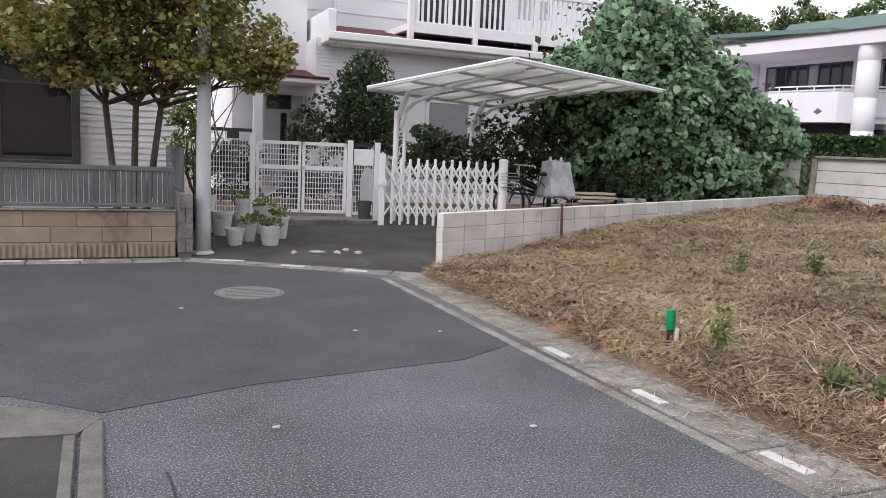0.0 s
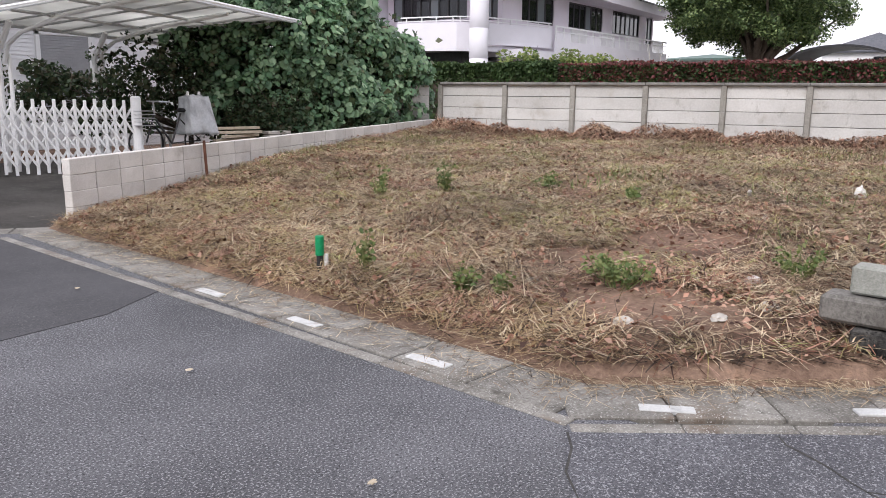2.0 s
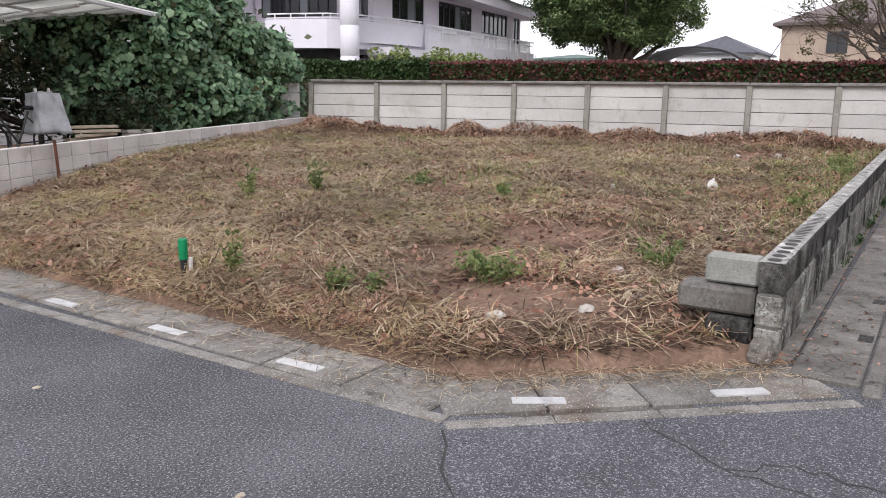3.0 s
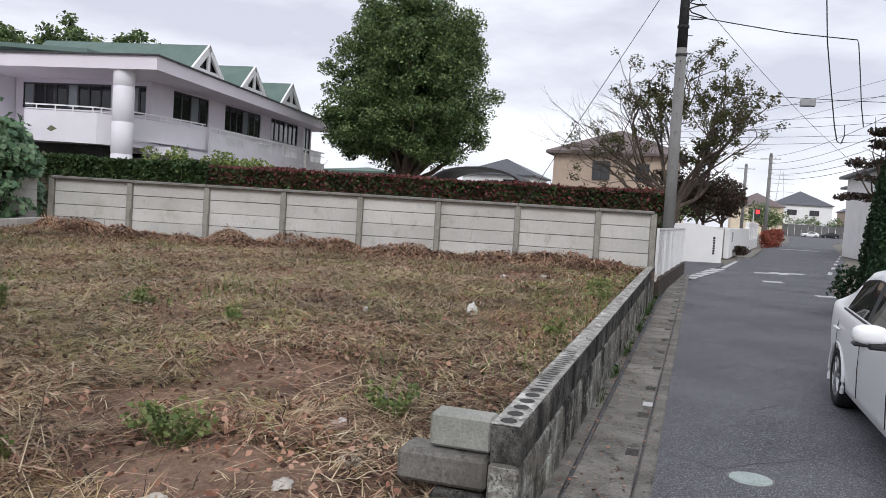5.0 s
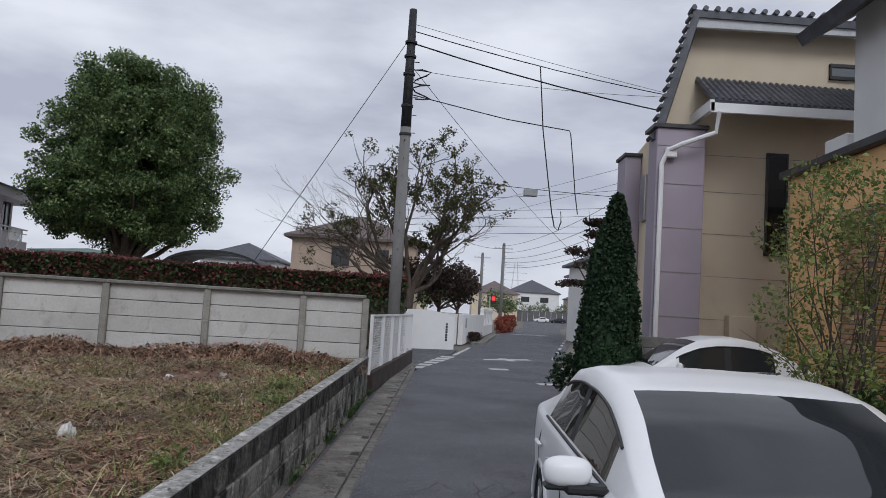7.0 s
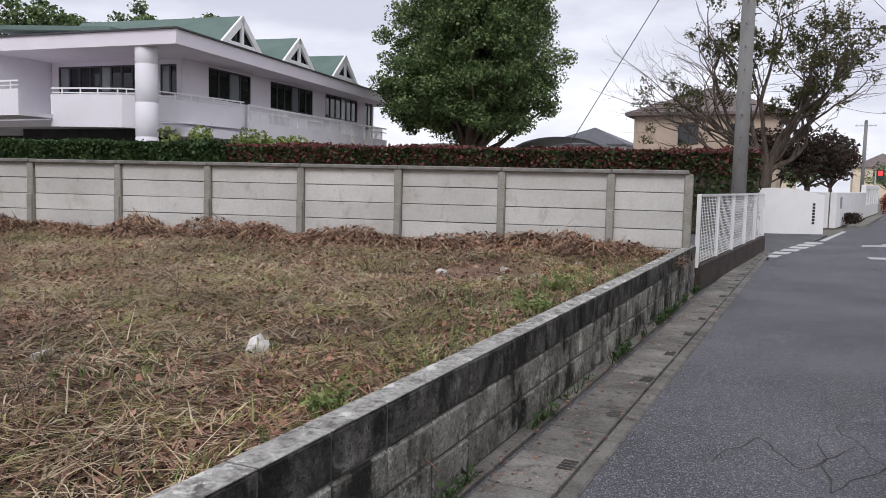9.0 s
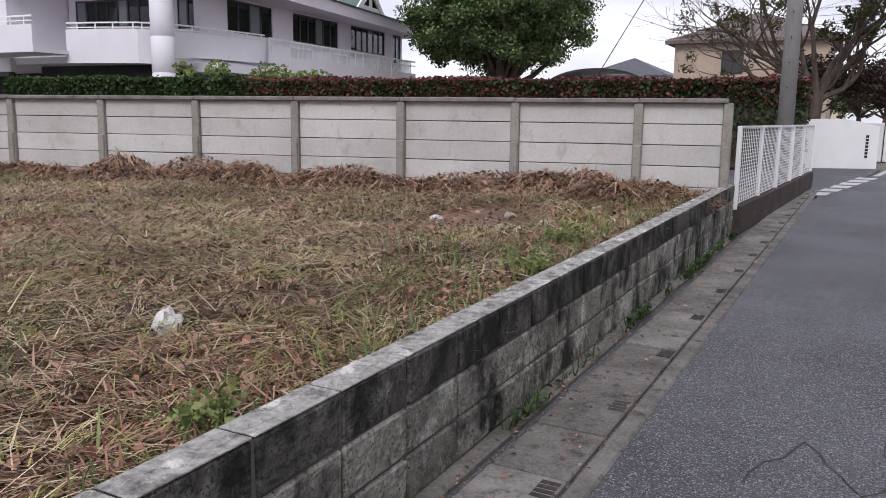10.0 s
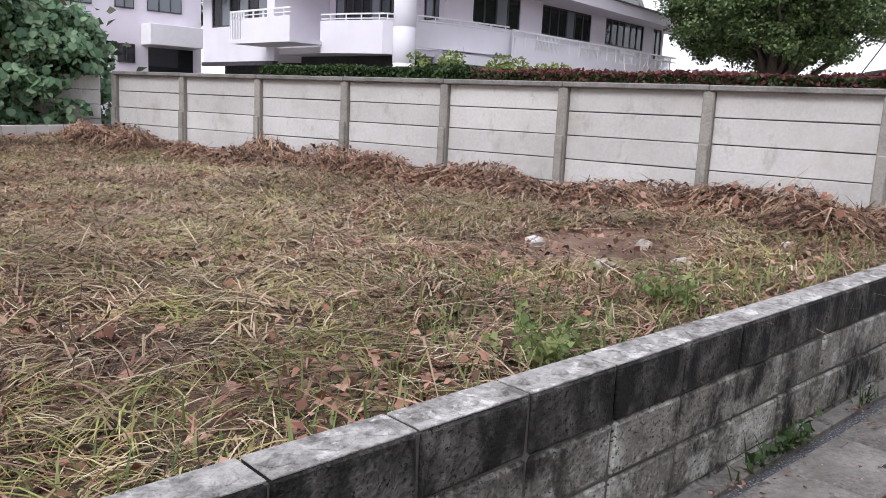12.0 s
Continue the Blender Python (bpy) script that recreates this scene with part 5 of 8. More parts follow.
def hedge(name, a, b, width, z0, z1, top_mat, label, n, leaf=0.085):
    m = frame_on(a, b)
    d = math.hypot(b[0] - a[0], b[1] - a[1])
    t = thing(name, (a[0], a[1], 0), label, "hedge")
    core = Shape()
    core.at = m
    core.box(0, -width / 2 + 0.12, z0, d, width / 2 - 0.12, z1 - 0.14, 0.1)
    part("inner_foliage", core, BARK, t)
    for name_, share, mat in (("top_leaves", 0.45, top_mat), ("side_leaves", 0.55, LEAF_HEDGE)):
        k = int(n * share)
        x, u = rng.random(k) * d, rng.random(k)
        if name_ == "top_leaves":
            y, z = (u - 0.5) * width, z1 + rng.normal(size=k) * 0.05 + 0.04 * np.sin(x * 1.3) - 0.08 * (np.abs(u - 0.5) > 0.42)
        else:
            side = np.where(rng.random(k) < 0.75, 1.0, -1.0)
            y, z = side * (width / 2 + rng.normal(size=k) * 0.05), z0 + (1 - u * u) * (z1 - z0 - 0.05)
        if name_ == "top_leaves":
            low = rng.random(k) < 0.5
            y = np.where(low, width / 2 + rng.normal(size=k) * 0.05, y)
            z = np.where(low, z1 - 0.75 * u * u, z)
        pts = np.array([(m @ Vector(q))[:] for q in zip(x, y, z)])
        v, f = leaf_arrays(pts, leaf, 0.2)
        part(name_, arrays_mesh(name_, v, f), mat, t)


# clipped hedges behind the fence; the left-hand side of each line faces the plot
hedge("green_hedge", (29.9, 19.4), (27.6, 29.5), 1.0, 0.0, 2.80, LEAF_HEDGE, "clipped dark green hedge behind the fence", 16000, 0.13)
hedge("red_hedge", (34.2, 1.0), (29.95, 19.3), 1.0, 0.0, 2.74, LEAF_HEDGE_RED, "clipped hedge with dark red young leaves on top", 36000, 0.12)
cl = [(33.5 + random.uniform(-4.0, 4.0), 21.6 + random.uniform(-0.8, 0.8), 2.6 + random.uniform(-0.5, 0.75), 0.5, 0.5, 0.32) for _ in range(60)]
leafy("school_shrub", (33.5, 21.6, 0), "spreading light green shrub behind the hedge", [c[:3] for c in random.sample(cl, 20)], 0.07, 1.2, cl, 70, 0.16, LEAF_LIGHT, category="shrub")
t = thing("bare_sapling", (41.5, 21.0, 0), "small bare tree with pale twigs", "tree")
s, tips = Shape().tube((41.5, 21.0, 0), (41.5, 21.0, 2.6), 0.09, 0.07), []
for k in range(4):
    grow(s, (41.5, 21, 2.3), (math.cos(k * 1.6), math.sin(k * 1.6), 0.9), 1.0, 0.05, 2, tips, 0.5, 0.1)
part("trunk", s, STONE, t)

# kudzu-smothered shrubs behind the block wall
cl = []
for cx, cy, cz, rx, ry, rz, n in ((10.9, 13.9, 2.4, 1.9, 1.0, 2.2, 190), (12.7, 14.1, 2.1, 1.6, 0.9, 1.75, 130), (14.2, 14.0, 1.6, 1.0, 0.8, 1.4, 90), (10.7, 14.1, 3.9, 1.1, 0.8, 1.1, 80), (9.4, 14.1, 2.9, 0.9, 0.8, 0.9, 50), (11.8, 13.2, 1.2, 1.5, 0.5, 0.8, 60)):
    cl += crown_clumps((cx, cy, cz), (rx, ry, rz), n, 0.30, -0.9, 0.75)
t = thing("kudzu_thicket", (12.0, 14.0, 0.3), "thicket smothered in large-leaved green vines", "thicket")
# darker leaves behind the vines put the shade of the gaps into colour
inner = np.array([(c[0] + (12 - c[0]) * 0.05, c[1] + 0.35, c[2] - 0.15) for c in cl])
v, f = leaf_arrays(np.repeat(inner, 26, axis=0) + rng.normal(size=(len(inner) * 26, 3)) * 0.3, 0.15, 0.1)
part("inner_foliage", arrays_mesh("inner_foliage", v, f), LEAF_DARK, t, "darker leaves within, coloured for the shade in the gaps")
per = 62
pts = in_clumps(cl, per, 0.75)
away = pts - np.repeat(np.array(cl)[:, :3], per, axis=0)
away /= np.linalg.norm(away, axis=1)[:, None]
v, f = broad_leaves(pts, away * 0.5 + np.array([-0.2, -0.5, 0.6]), 0.125)
part("vine_leaves", arrays_mesh("vine_leaves", v, f), LEAF_KUDZU, t)
cl = crown_clumps((8.6, 14.6, 1.4), (1.9, 0.9, 1.4), 120, 0.26, -0.6, 0.4) + crown_clumps((10.6, 13.2, 1.0), (1.7, 0.5, 0.55), 70, 0.2, -0.6, 0.4) + crown_clumps((6.9, 15.4, 1.35), (1.3, 0.6, 0.75), 50, 0.22, -0.6, 0.4)
leafy("dark_shrubbery", (9.0, 14.6, 0.2), "dark tangled shrubs behind the bicycle", [c[:3] for c in random.sample(cl, 30)], 0.06, 0.5, cl, 60, 0.085, LEAF_DARK, category="shrub")

# garden tree with turning leaves and its neighbours before the first house
cl = crown_clumps((0.7, 11.5, 3.15), (1.95, 0.8, 1.2), 190, 0.26, -0.8, 0.2) + crown_clumps((1.85, 11.15, 2.6), (0.8, 0.4, 0.5), 40, 0.2, -0.8, 0.2) + crown_clumps((-1.2, 12.2, 3.1), (0.9, 0.6, 0.5), 26, 0.22) + crown_clumps((0.35, 11.6, 2.5), (1.3, 0.5, 0.45), 60, 0.2, -0.9, 0.1)
t = thing("garden_tree", (0.6, 12.0, 0.4), "garden tree with leaves turning yellow and orange", "tree")
for dx, tx in ((-0.13, -0.55), (0.05, 0.15), (0.2, 0.75)):
    s = Shape().tube((0.6 + dx, 12.0, 0.3), (0.6 + dx + tx * 0.3, 12.0, 2.0), 0.055, 0.042)
    limbs(s, (0.6 + dx + tx * 0.3, 12.0, 2.0), [c[:3] for c in random.sample(cl, 8)], 0.03)
    part("trunk", s, BARK, t)
v, f = leaf_arrays(in_clumps(cl, 74, 0.2), 0.08, 0.5)
part("crown", arrays_mesh("crown", v, f), LEAF_AUTUMN, t)
cl = crown_clumps((5.6, 17.0, 2.3), (0.75, 0.6, 1.4), 150, 0.24, -0.9, 0.5) + crown_clumps((4.6, 17.2, 1.8), (0.7, 0.5, 0.75), 40, 0.2, -0.9, 0.4)
leafy("door_shrub", (5.5, 17.0, 0.2), "dense dark green shrub beside the house door", [c[:3] for c in random.sample(cl, 14)], 0.06, 0.6, cl, 60, 0.075, LEAF_DARK, category="shrub")
cl = crown_clumps((1.5, 13.0, 1.7), (0.35, 0.35, 0.9), 28, 0.16, -0.9, 0.3) + crown_clumps((2.4, 14.6, 3.2), (0.55, 0.45, 0.8), 30, 0.2, -0.8, 0.3)
leafy("slim_shrub", (1.6, 13.2, 0.2), "slim green shrub in the front garden", [c[:3] for c in random.sample(cl, 16)], 0.03, 0.5, cl, 34, 0.07, LEAF_LIGHT, category="shrub")
cl = crown_clumps((2.5, 15.7, 1.0), (0.9, 0.35, 0.75), 70, 0.2, -0.9, 0.2) + crown_clumps((4.2, 15.5, 0.75), (0.9, 0.35, 0.5), 60, 0.18, -0.9, 0.2)
leafy("gate_shrub", (3.2, 15.6, 0.18), "dark green shrubs just inside the garden gate", [c[:3] for c in random.sample(cl, 14)], 0.04, 0.3, cl, 60, 0.06, LEAF_DARK, category="shrub", shell=0.1)
# woods far behind the school
for i, (x, y, r) in enumerate(((63.5, 59.0, 5.6), (56.5, 63.5, 6.2), (70.0, 58.0, 5.2), (48, 66, 6), (38, 68, 6), (29, 70, 6))):
    cl = crown_clumps((x, y, 11.4), (r, r, 6.6 if r > 5 else 5.2), 110, 1.2, -0.8, 0.5)
    tagged(leafy("far_tree", (x, y, 0), "tall dark tree standing far behind the school", [c[:3] for c in cl[:10]], 0.4, 2.5, cl, 110, 0.36, LEAF_TREE, shell=0.1), group="far trees")


# ---- school beyond the hedge ----
def facing(a, b):
    """The pose on a wall line from a to b, with x along it and y into the wall on the left-hand side."""
    return frame_on(a, b)


def school():
    t = thing("school_building", (44, 29, 0), "two-storey pale lilac school with green dormer roofs and a long balcony", "building")
    A, B, C, D = (31.0, 23.2), (57.3, 27.35), (55.6, 41.8), (29.0, 41.5)
    m = facing(A, B)
    roof = Shape().prism([A, B, C, D], 6.95, 7.55)
    part("roof_slab", roof, PINK, t)
    part("roof_edge", Shape().prism([(30.9, 23.08), (57.45, 27.27), (57.45, 27.42), (31.05, 23.28), (29.1, 41.5), (28.92, 41.5)], 7.552, 7.62), DARK_METAL, t)
    F, G = (34.2, 25.95), (55.2, 28.1)
    fm = facing(F, G)
    length = math.hypot(G[0] - F[0], G[1] - F[1])
    # dark panes added before the ground floor wall as shade below the balcony
    glazing = Shape()
    glazing.at = fm
    for k in range(9):
        glazing.box(k * 2.3 + 0.1, 0.93, 0.2, k * 2.3 + 2.2, 0.985, 3.1)
    part("ground_floor_glazing", glazing, WINDOW_GLASS, t, "dark panes that stand for the shade under the balcony")
    def framed(m_, x0, x1, z0, z1, n):
        """A dark framed strip window; each bar is a piece of its own."""
        w = part("window", at_pose(m_).box(x0, 0.05, z0 - 0.03, x1, 0.17, z0 + 0.07), DARK_METAL, t, "dark framed strip window")
        part("head_bar", at_pose(m_).box(x0, 0.06, z1 - 0.08, x1, 0.16, z1), DARK_METAL, w)
        for k in range(n + 1):
            xx = x0 + (x1 - x0) * k / n
            part("mullion", at_pose(m_).box(max(x0, xx - 0.045), 0.055, z0 + 0.071, min(x1, xx + 0.045), 0.165, z1 - 0.081), DARK_METAL, w)
        return w

    # storeys: walls pierced by the windows, built strip by strip
    wins = [(2.0, 5.65, 5.35, 6.85, 4), (7.55, 12.35, 5.4, 6.88, 6), (13.9, 18.5, 5.45, 6.92, 6), (19.7, 20.9, 4.2, 6.92, 2)]
    wall = Shape()
    wall.at = fm
    x = 0.0
    for x0, x1, z0, z1, _ in wins:
        wall.box(x, 0, 3.2, x0, 0.3, 6.95)
        wall.box(x0, 0, 3.2, x1, 0.3, z0)
        wall.box(x0, 0, z1, x1, 0.3, 6.95)
        x = x1
    wall.box(x, 0, 3.2, length, 0.3, 6.95)
    wall.box(0, 1.0, 0, length, 1.3, 3.2)
    wall.box(length - 0.3, 0.31, 3.2, length, 10, 6.95)
    part("wall", wall, PINK, t)
    # flat board behind the panes, coloured dark in place of room shade
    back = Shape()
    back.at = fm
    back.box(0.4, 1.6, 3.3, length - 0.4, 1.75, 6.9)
    part("room_back", back, SHADE_DARK, t, "flat dark board standing for the dim classrooms")
    for x0, x1, z0, z1, n in wins:
        w = framed(fm, x0, x1, z0, z1, n)
        for k in range(n):
            g = Shape()
            g.at = fm
            g.box(x0 + (x1 - x0) * k / n + 0.05, 0.10, z0 + 0.07, x0 + (x1 - x0) * (k + 1) / n - 0.05, 0.115, z1 - 0.08)
            part("pane", g, WINDOW_GLASS if (k * 5 + n) % 7 else PALE_GLASS, w)
    # balcony along the front
    slab = Shape()
    slab.at = fm
    slab.box(-0.6, -1.5, 3.35, length - 1.0, 0, 3.75)
    slab.box(3.2, -1.5, 3.75, length - 1.0, -1.38, 4.35)
    part("balcony_floor", slab, PINK_PARAPET, t)
    rail = Shape()
    rail.at = fm
    rail.box(3.2, -1.49, 5.08, length - 1.0, -1.40, 5.16).box(3.2, -1.48, 4.82, length - 1.0, -1.41, 4.87)
    k = 3.2
    while k < length - 1.0:
        rail.box(k, -1.48, 4.3, k + 0.06, -1.41, 5.1)
        k += 0.95
    part("balcony_rail", rail, WHITE_METAL, t)
    for x0, x1 in ((5.0, 7.0), (9.2, 11.0), (13.2, 15.0), (17.6, 19.2)):
        s = Shape()
        s.at = fm
        k = x0
        while k < x1:
            s.box(k, -1.46, 4.36, k + 0.03, -1.43, 5.08)
            k += 0.12
        part("rail_grille", s, WHITE_METAL, t, kind="stuff")
    for x0, x1 in ((3.4, 5.0), (7.1, 9.1), (11.1, 13.1), (15.1, 17.5)):
        s = Shape()
        s.at = fm
        s.box(x0, -1.455, 4.36, x1, -1.435, 4.80)
        part("rail_panel", s, PINK_PARAPET, t)
    # corner terrace towards the plot: curved parapet round the round column
    pts = [(37.6, 25.1), (34.5, 25.35), (32.3, 25.75), (31.3, 26.6), (30.7, 28.2), (30.3, 29.8)]
    for low, a, b in zip((3.95, 3.95, 3.6, 3.6, 3.6), pts[:-1], pts[1:]):
        par = Shape()
        par.at = facing(a, b)
        par.box(0, 0, low, math.hypot(b[0] - a[0], b[1] - a[1]), -0.16, 5.0)
        part("parapet", par, PINK_PARAPET, t)
    rail = Shape()
    for a, b in zip(pts[:-1], pts[1:]):
        d = math.hypot(b[0] - a[0], b[1] - a[1])
        rail.at = facing(a, b)
        rail.box(0, -0.10, 5.24, d, -0.04, 5.30).box(0, -0.10, 5.06, d, -0.05, 5.10)
        for k in np.arange(0.2, d, 0.9):
            rail.box(k, -0.09, 4.98, k + 0.05, -0.05, 5.26)
    part("parapet_rail", rail, WHITE_METAL, t)
    part("outer_balcony", Shape().prism([(28.6, 29.6), (28.3, 34.4), (30.4, 34.5), (30.4, 29.7)], 3.95, 4.12), PINK_PARAPET, t)
    q0, q1 = (28.3, 34.4), (28.6, 29.6)
    for x0, x1, solid in ((0.0, 1.1, False), (1.1, 4.8, True)):
        s = Shape()
        s.at = facing(q0, q1)
        if solid:
            s.box(x0, 0, 4.12, x1, 0.12, 5.05)
            part("balcony_front", s, PINK_PARAPET, t)
        else:
            for k in np.arange(x0, x1, 0.14):
                s.box(k, 0.02, 4.12, k + 0.05, 0.06, 5.35)
            part("balcony_grille", s, WHITE_METAL, t, kind="stuff")
    s = Shape()
    s.at = facing(q0, q1)
    s.box(0, 0.02, 5.35, 4.8, 0.10, 5.42).box(1.1, 0.03, 5.18, 4.8, 0.08, 5.22)
    for k in np.arange(1.1, 4.8, 0.8):
        s.box(k, 0.03, 5.05, k + 0.06, 0.09, 5.36)
    part("balcony_handrail", s, WHITE_METAL, t)
    part("balcony_end", Shape().box(28.35, 34.3, 4.12, 30.3, 34.42, 5.05), PINK_PARAPET, t)
    part("terrace_floor", Shape().prism([(34.2, 26.0), (36.8, 25.5), (32.3, 25.9), (31.4, 26.7), (30.5, 29.8), (30.5, 33.6), (33.4, 33.6)], 3.62, 3.9), PINK_PARAPET, t)
    part("column", Shape().lathe([(0.47, 0), (0.47, 3.15), (0.45, 3.17), (0.45, 3.2), (0.47, 3.22), (0.47, 4.6), (0.45, 4.62), (0.45, 4.65), (0.47, 4.67), (0.47, 6.2), (0.45, 6.22), (0.45, 6.25), (0.47, 6.27), (0.47, 7.3)], (31.35, 25.2, 0), 28), PINK_PARAPET, t, "thick round white column", True)
    # recessed west wall with its windows
    W0, W1 = (34.2, 26.0), (33.4, 33.6)
    wm = facing(W1, W0)
    d = math.hypot(W1[0] - W0[0], W1[1] - W0[1])
    west = [(0.4, 5.45, 5.45, 6.74, 8), (6.45, 7.5, 5.3, 6.72, 2)]
    wall = Shape()
    wall.at = wm
    x = 0.0
    for x0, x1, z0, z1, _ in west:
        wall.box(x, 0, 3.4, x0, 0.3, 6.95).box(x0, 0, 3.4, x1, 0.3, z0).box(x0, 0, z1, x1, 0.3, 6.95)
        x = x1
    wall.box(x, 0, 3.4, d, 0.3, 6.95)
    wall.box(0, 1.4, 0, d, 1.7, 3.4)
    part("wall", wall, PINK, t)
    # same dark board: room shade painted as a colour
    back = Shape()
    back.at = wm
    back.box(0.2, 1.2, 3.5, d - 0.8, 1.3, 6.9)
    part("room_back", back, SHADE_DARK, t)
    for x0, x1, z0, z1, n in west:
        w = framed(wm, x0, x1, z0, z1, n)
        for k in range(n):
            g = Shape()
            g.at = wm
            g.box(x0 + (x1 - x0) * k / n + 0.05, 0.10, z0 + 0.07, x0 + (x1 - x0) * (k + 1) / n - 0.05, 0.115, z1 - 0.08)
            part("pane", g, WINDOW_GLASS if k % 4 else PALE_GLASS, w)
    # solid dark block painted in place of the shade below the terrace
    part("ground_floor_recess", Shape().prism([(32.4, 27.2), (33.9, 27.2), (33.2, 33.65), (31.8, 33.65)], 0, 3.61), SHADE_DARK, t, "dark block that stands for the shade under the terrace")
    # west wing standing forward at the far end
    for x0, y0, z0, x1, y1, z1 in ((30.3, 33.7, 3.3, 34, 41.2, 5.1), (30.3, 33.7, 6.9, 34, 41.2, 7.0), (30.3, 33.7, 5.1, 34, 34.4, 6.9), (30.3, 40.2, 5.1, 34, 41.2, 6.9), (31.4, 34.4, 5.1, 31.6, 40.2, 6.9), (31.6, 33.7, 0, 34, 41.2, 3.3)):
        # the lowest wall is coloured dark to stand for shade under the wing
        part("wing_wall", Shape().box(x0, y0, z0, x1, y1, z1), SHADE_DARK if z1 == 3.3 else PINK_PARAPET, t)
    fr = Shape().box(30.36, 34.4, 5.1, 30.46, 40.2, 5.18).box(30.36, 34.4, 6.82, 30.46, 40.2, 6.9)
    for k in range(7):
        fr.box(30.355, 34.4 + k * 0.953, 5.1, 30.465, 34.48 + k * 0.953, 6.9)
    w = part("window", fr, DARK_METAL, t)
    for k in range(6):
        part("pane", Shape().box(30.4, 34.48 + k * 0.953, 5.18, 30.415, 35.35 + k * 0.953, 6.82), WINDOW_GLASS if k % 2 else PALE_GLASS, w)
    part("lower_beam", Shape().box(30.2, 33.7, 3.1, 30.5, 41.2, 3.3), DARK_METAL, t)
    # dormers: white bargeboards over green roofs that run back
    for px, py in ((36.5, 24.55), (42.2, 25.35), (48.1, 26.15)):
        dm = Matrix.Translation((px, py, 0)) @ Matrix.Rotation(math.atan2(4.15, 26.3), 4, "Z")
        s = Shape()
        s.at = dm
        s.slab((-2.0, -0.1, 7.6), (0, -0.1, 9.2), (0, 9.0, 9.2), (-2.0, 9.0, 7.6), 0.14)
        s.slab((0, -0.1, 9.2), (2.0, -0.1, 7.6), (2.0, 9.0, 7.6), (0, 9.0, 9.2), 0.14)
        roof = part("dormer_roof", s, GREEN_ROOF, t, "green sheet dormer roof")
        s = Shape()
        s.at = dm
        s.slab((-2.0, -0.22, 7.6), (0, -0.22, 9.22), (0, -0.1, 9.22), (-2.0, -0.1, 7.6), 0.34)
        s.slab((0, -0.22, 9.22), (2.0, -0.22, 7.6), (2.0, -0.1, 7.6), (0, -0.1, 9.22), 0.34)
        s.box(-0.12, -0.2, 7.55, 0.12, -0.1, 8.9).box(-1.3, -0.18, 7.55, 1.3, -0.1, 7.9)
        part("bargeboard", s, WHITE_METAL, roof, "white bargeboard")
        s = Shape()
        s.at = dm
        s.add([(-1.5, -0.02, 7.6), (1.5, -0.02, 7.6), (0, -0.02, 8.85), (-1.5, 0.06, 7.6), (1.5, 0.06, 7.6), (0, 0.06, 8.85)], [(0, 1, 2), (5, 4, 3), (0, 3, 4, 1), (1, 4, 5, 2), (2, 5, 3, 0)])
        part("dormer_window", s, WINDOW_GLASS, roof)
    part("main_roof", Shape().slab((31.5, 27.5, 8.0), (40, 28.8, 8.3), (38.6, 36, 8.9), (30.5, 35.5, 8.4), 0.2), GREEN_ROOF, t)
    a = Shape().tube((43.5, 31, 7.6), (43.5, 31, 10.4), 0.03).tube((42.4, 31, 10.3), (44.8, 31.3, 10.3), 0.025)
    for k in range(6):
        a.tube((42.5 + k * 0.42, 30.6, 10.3), (42.5 + k * 0.42, 31.6, 10.3), 0.015)
    part("antenna", a, SILVER, t)
    st = Shape()
    for k in range(12):
        st.box(55.5 + k * 0.3, 26.6, 0, 55.8 + k * 0.3, 28.0, 3.7 - k * 0.3)
    part("outside_stair", st, PINK_PARAPET, t, "outdoor concrete stair at the end")


school()


def school_annex():
    t = thing("school_annex", (26, 52, 0), "pale pink school annex with dark framed windows", "building")
    part("wall", Shape().box(14, 47.0, 0, 33.0, 60, 9.0), PINK, t)
    m = Matrix.Translation((0, 46.98, 0))
    for x0, x1 in ((29.6, 31.7), (27.7, 28.8), (25.0, 26.4), (22.0, 23.6), (18.5, 20.6)):
        plain_window(t, m, x0, x1, 6.3, 8.3, 3 if x1 - x0 > 2 else 2, DARK_METAL, PALE_GLASS, 0.08)
    for x0, x1 in ((27.8, 28.8), (24.0, 25.2), (20.0, 21.2)):
        plain_window(t, m, x0, x1, 3.2, 4.3, 2, DARK_METAL, WINDOW_GLASS, 0.08)
    part("canopy", Shape().box(29.2, 45.6, 4.3, 32.6, 46.99, 5.5, 0.02), WHITE_METAL, t)
    part("entrance_glazing", Shape().box(29.6, 46.9, 0.2, 32.4, 46.99, 4.2, 0.01), WINDOW_GLASS, t, "dark entrance glazing under the canopy")
    part("roof", Shape().box(13.6, 46.6, 9.0, 33.4, 60.4, 9.5), PINK_PARAPET, t)


# ---- houses ----
def plain_window(parent, m, x0, x1, z0, z1, panes=2, frame_mat=DARK_METAL, glass_mat=WINDOW_GLASS, depth=0.05):
    fr = Shape()
    fr.at = m
    fr.box(x0, -depth, z0, x1, 0.02, z0 + 0.06).box(x0, -depth, z1 - 0.06, x1, 0.02, z1)
    for k in range(panes + 1):
        xx = x0 + (x1 - x0) * k / panes
        fr.box(max(x0, xx - 0.03), -depth - 0.005, z0, min(x1, xx + 0.03), 0.02, z1)
    w = part("window", fr, frame_mat, parent)
    for k in range(panes):
        g = Shape()
        g.at = m
        g.box(x0 + (x1 - x0) * k / panes + 0.03, -depth * 0.5, z0 + 0.06, x0 + (x1 - x0) * (k + 1) / panes - 0.03, -depth * 0.5 + 0.01, z1 - 0.06)
        part("pane", g, glass_mat, w)
    return w


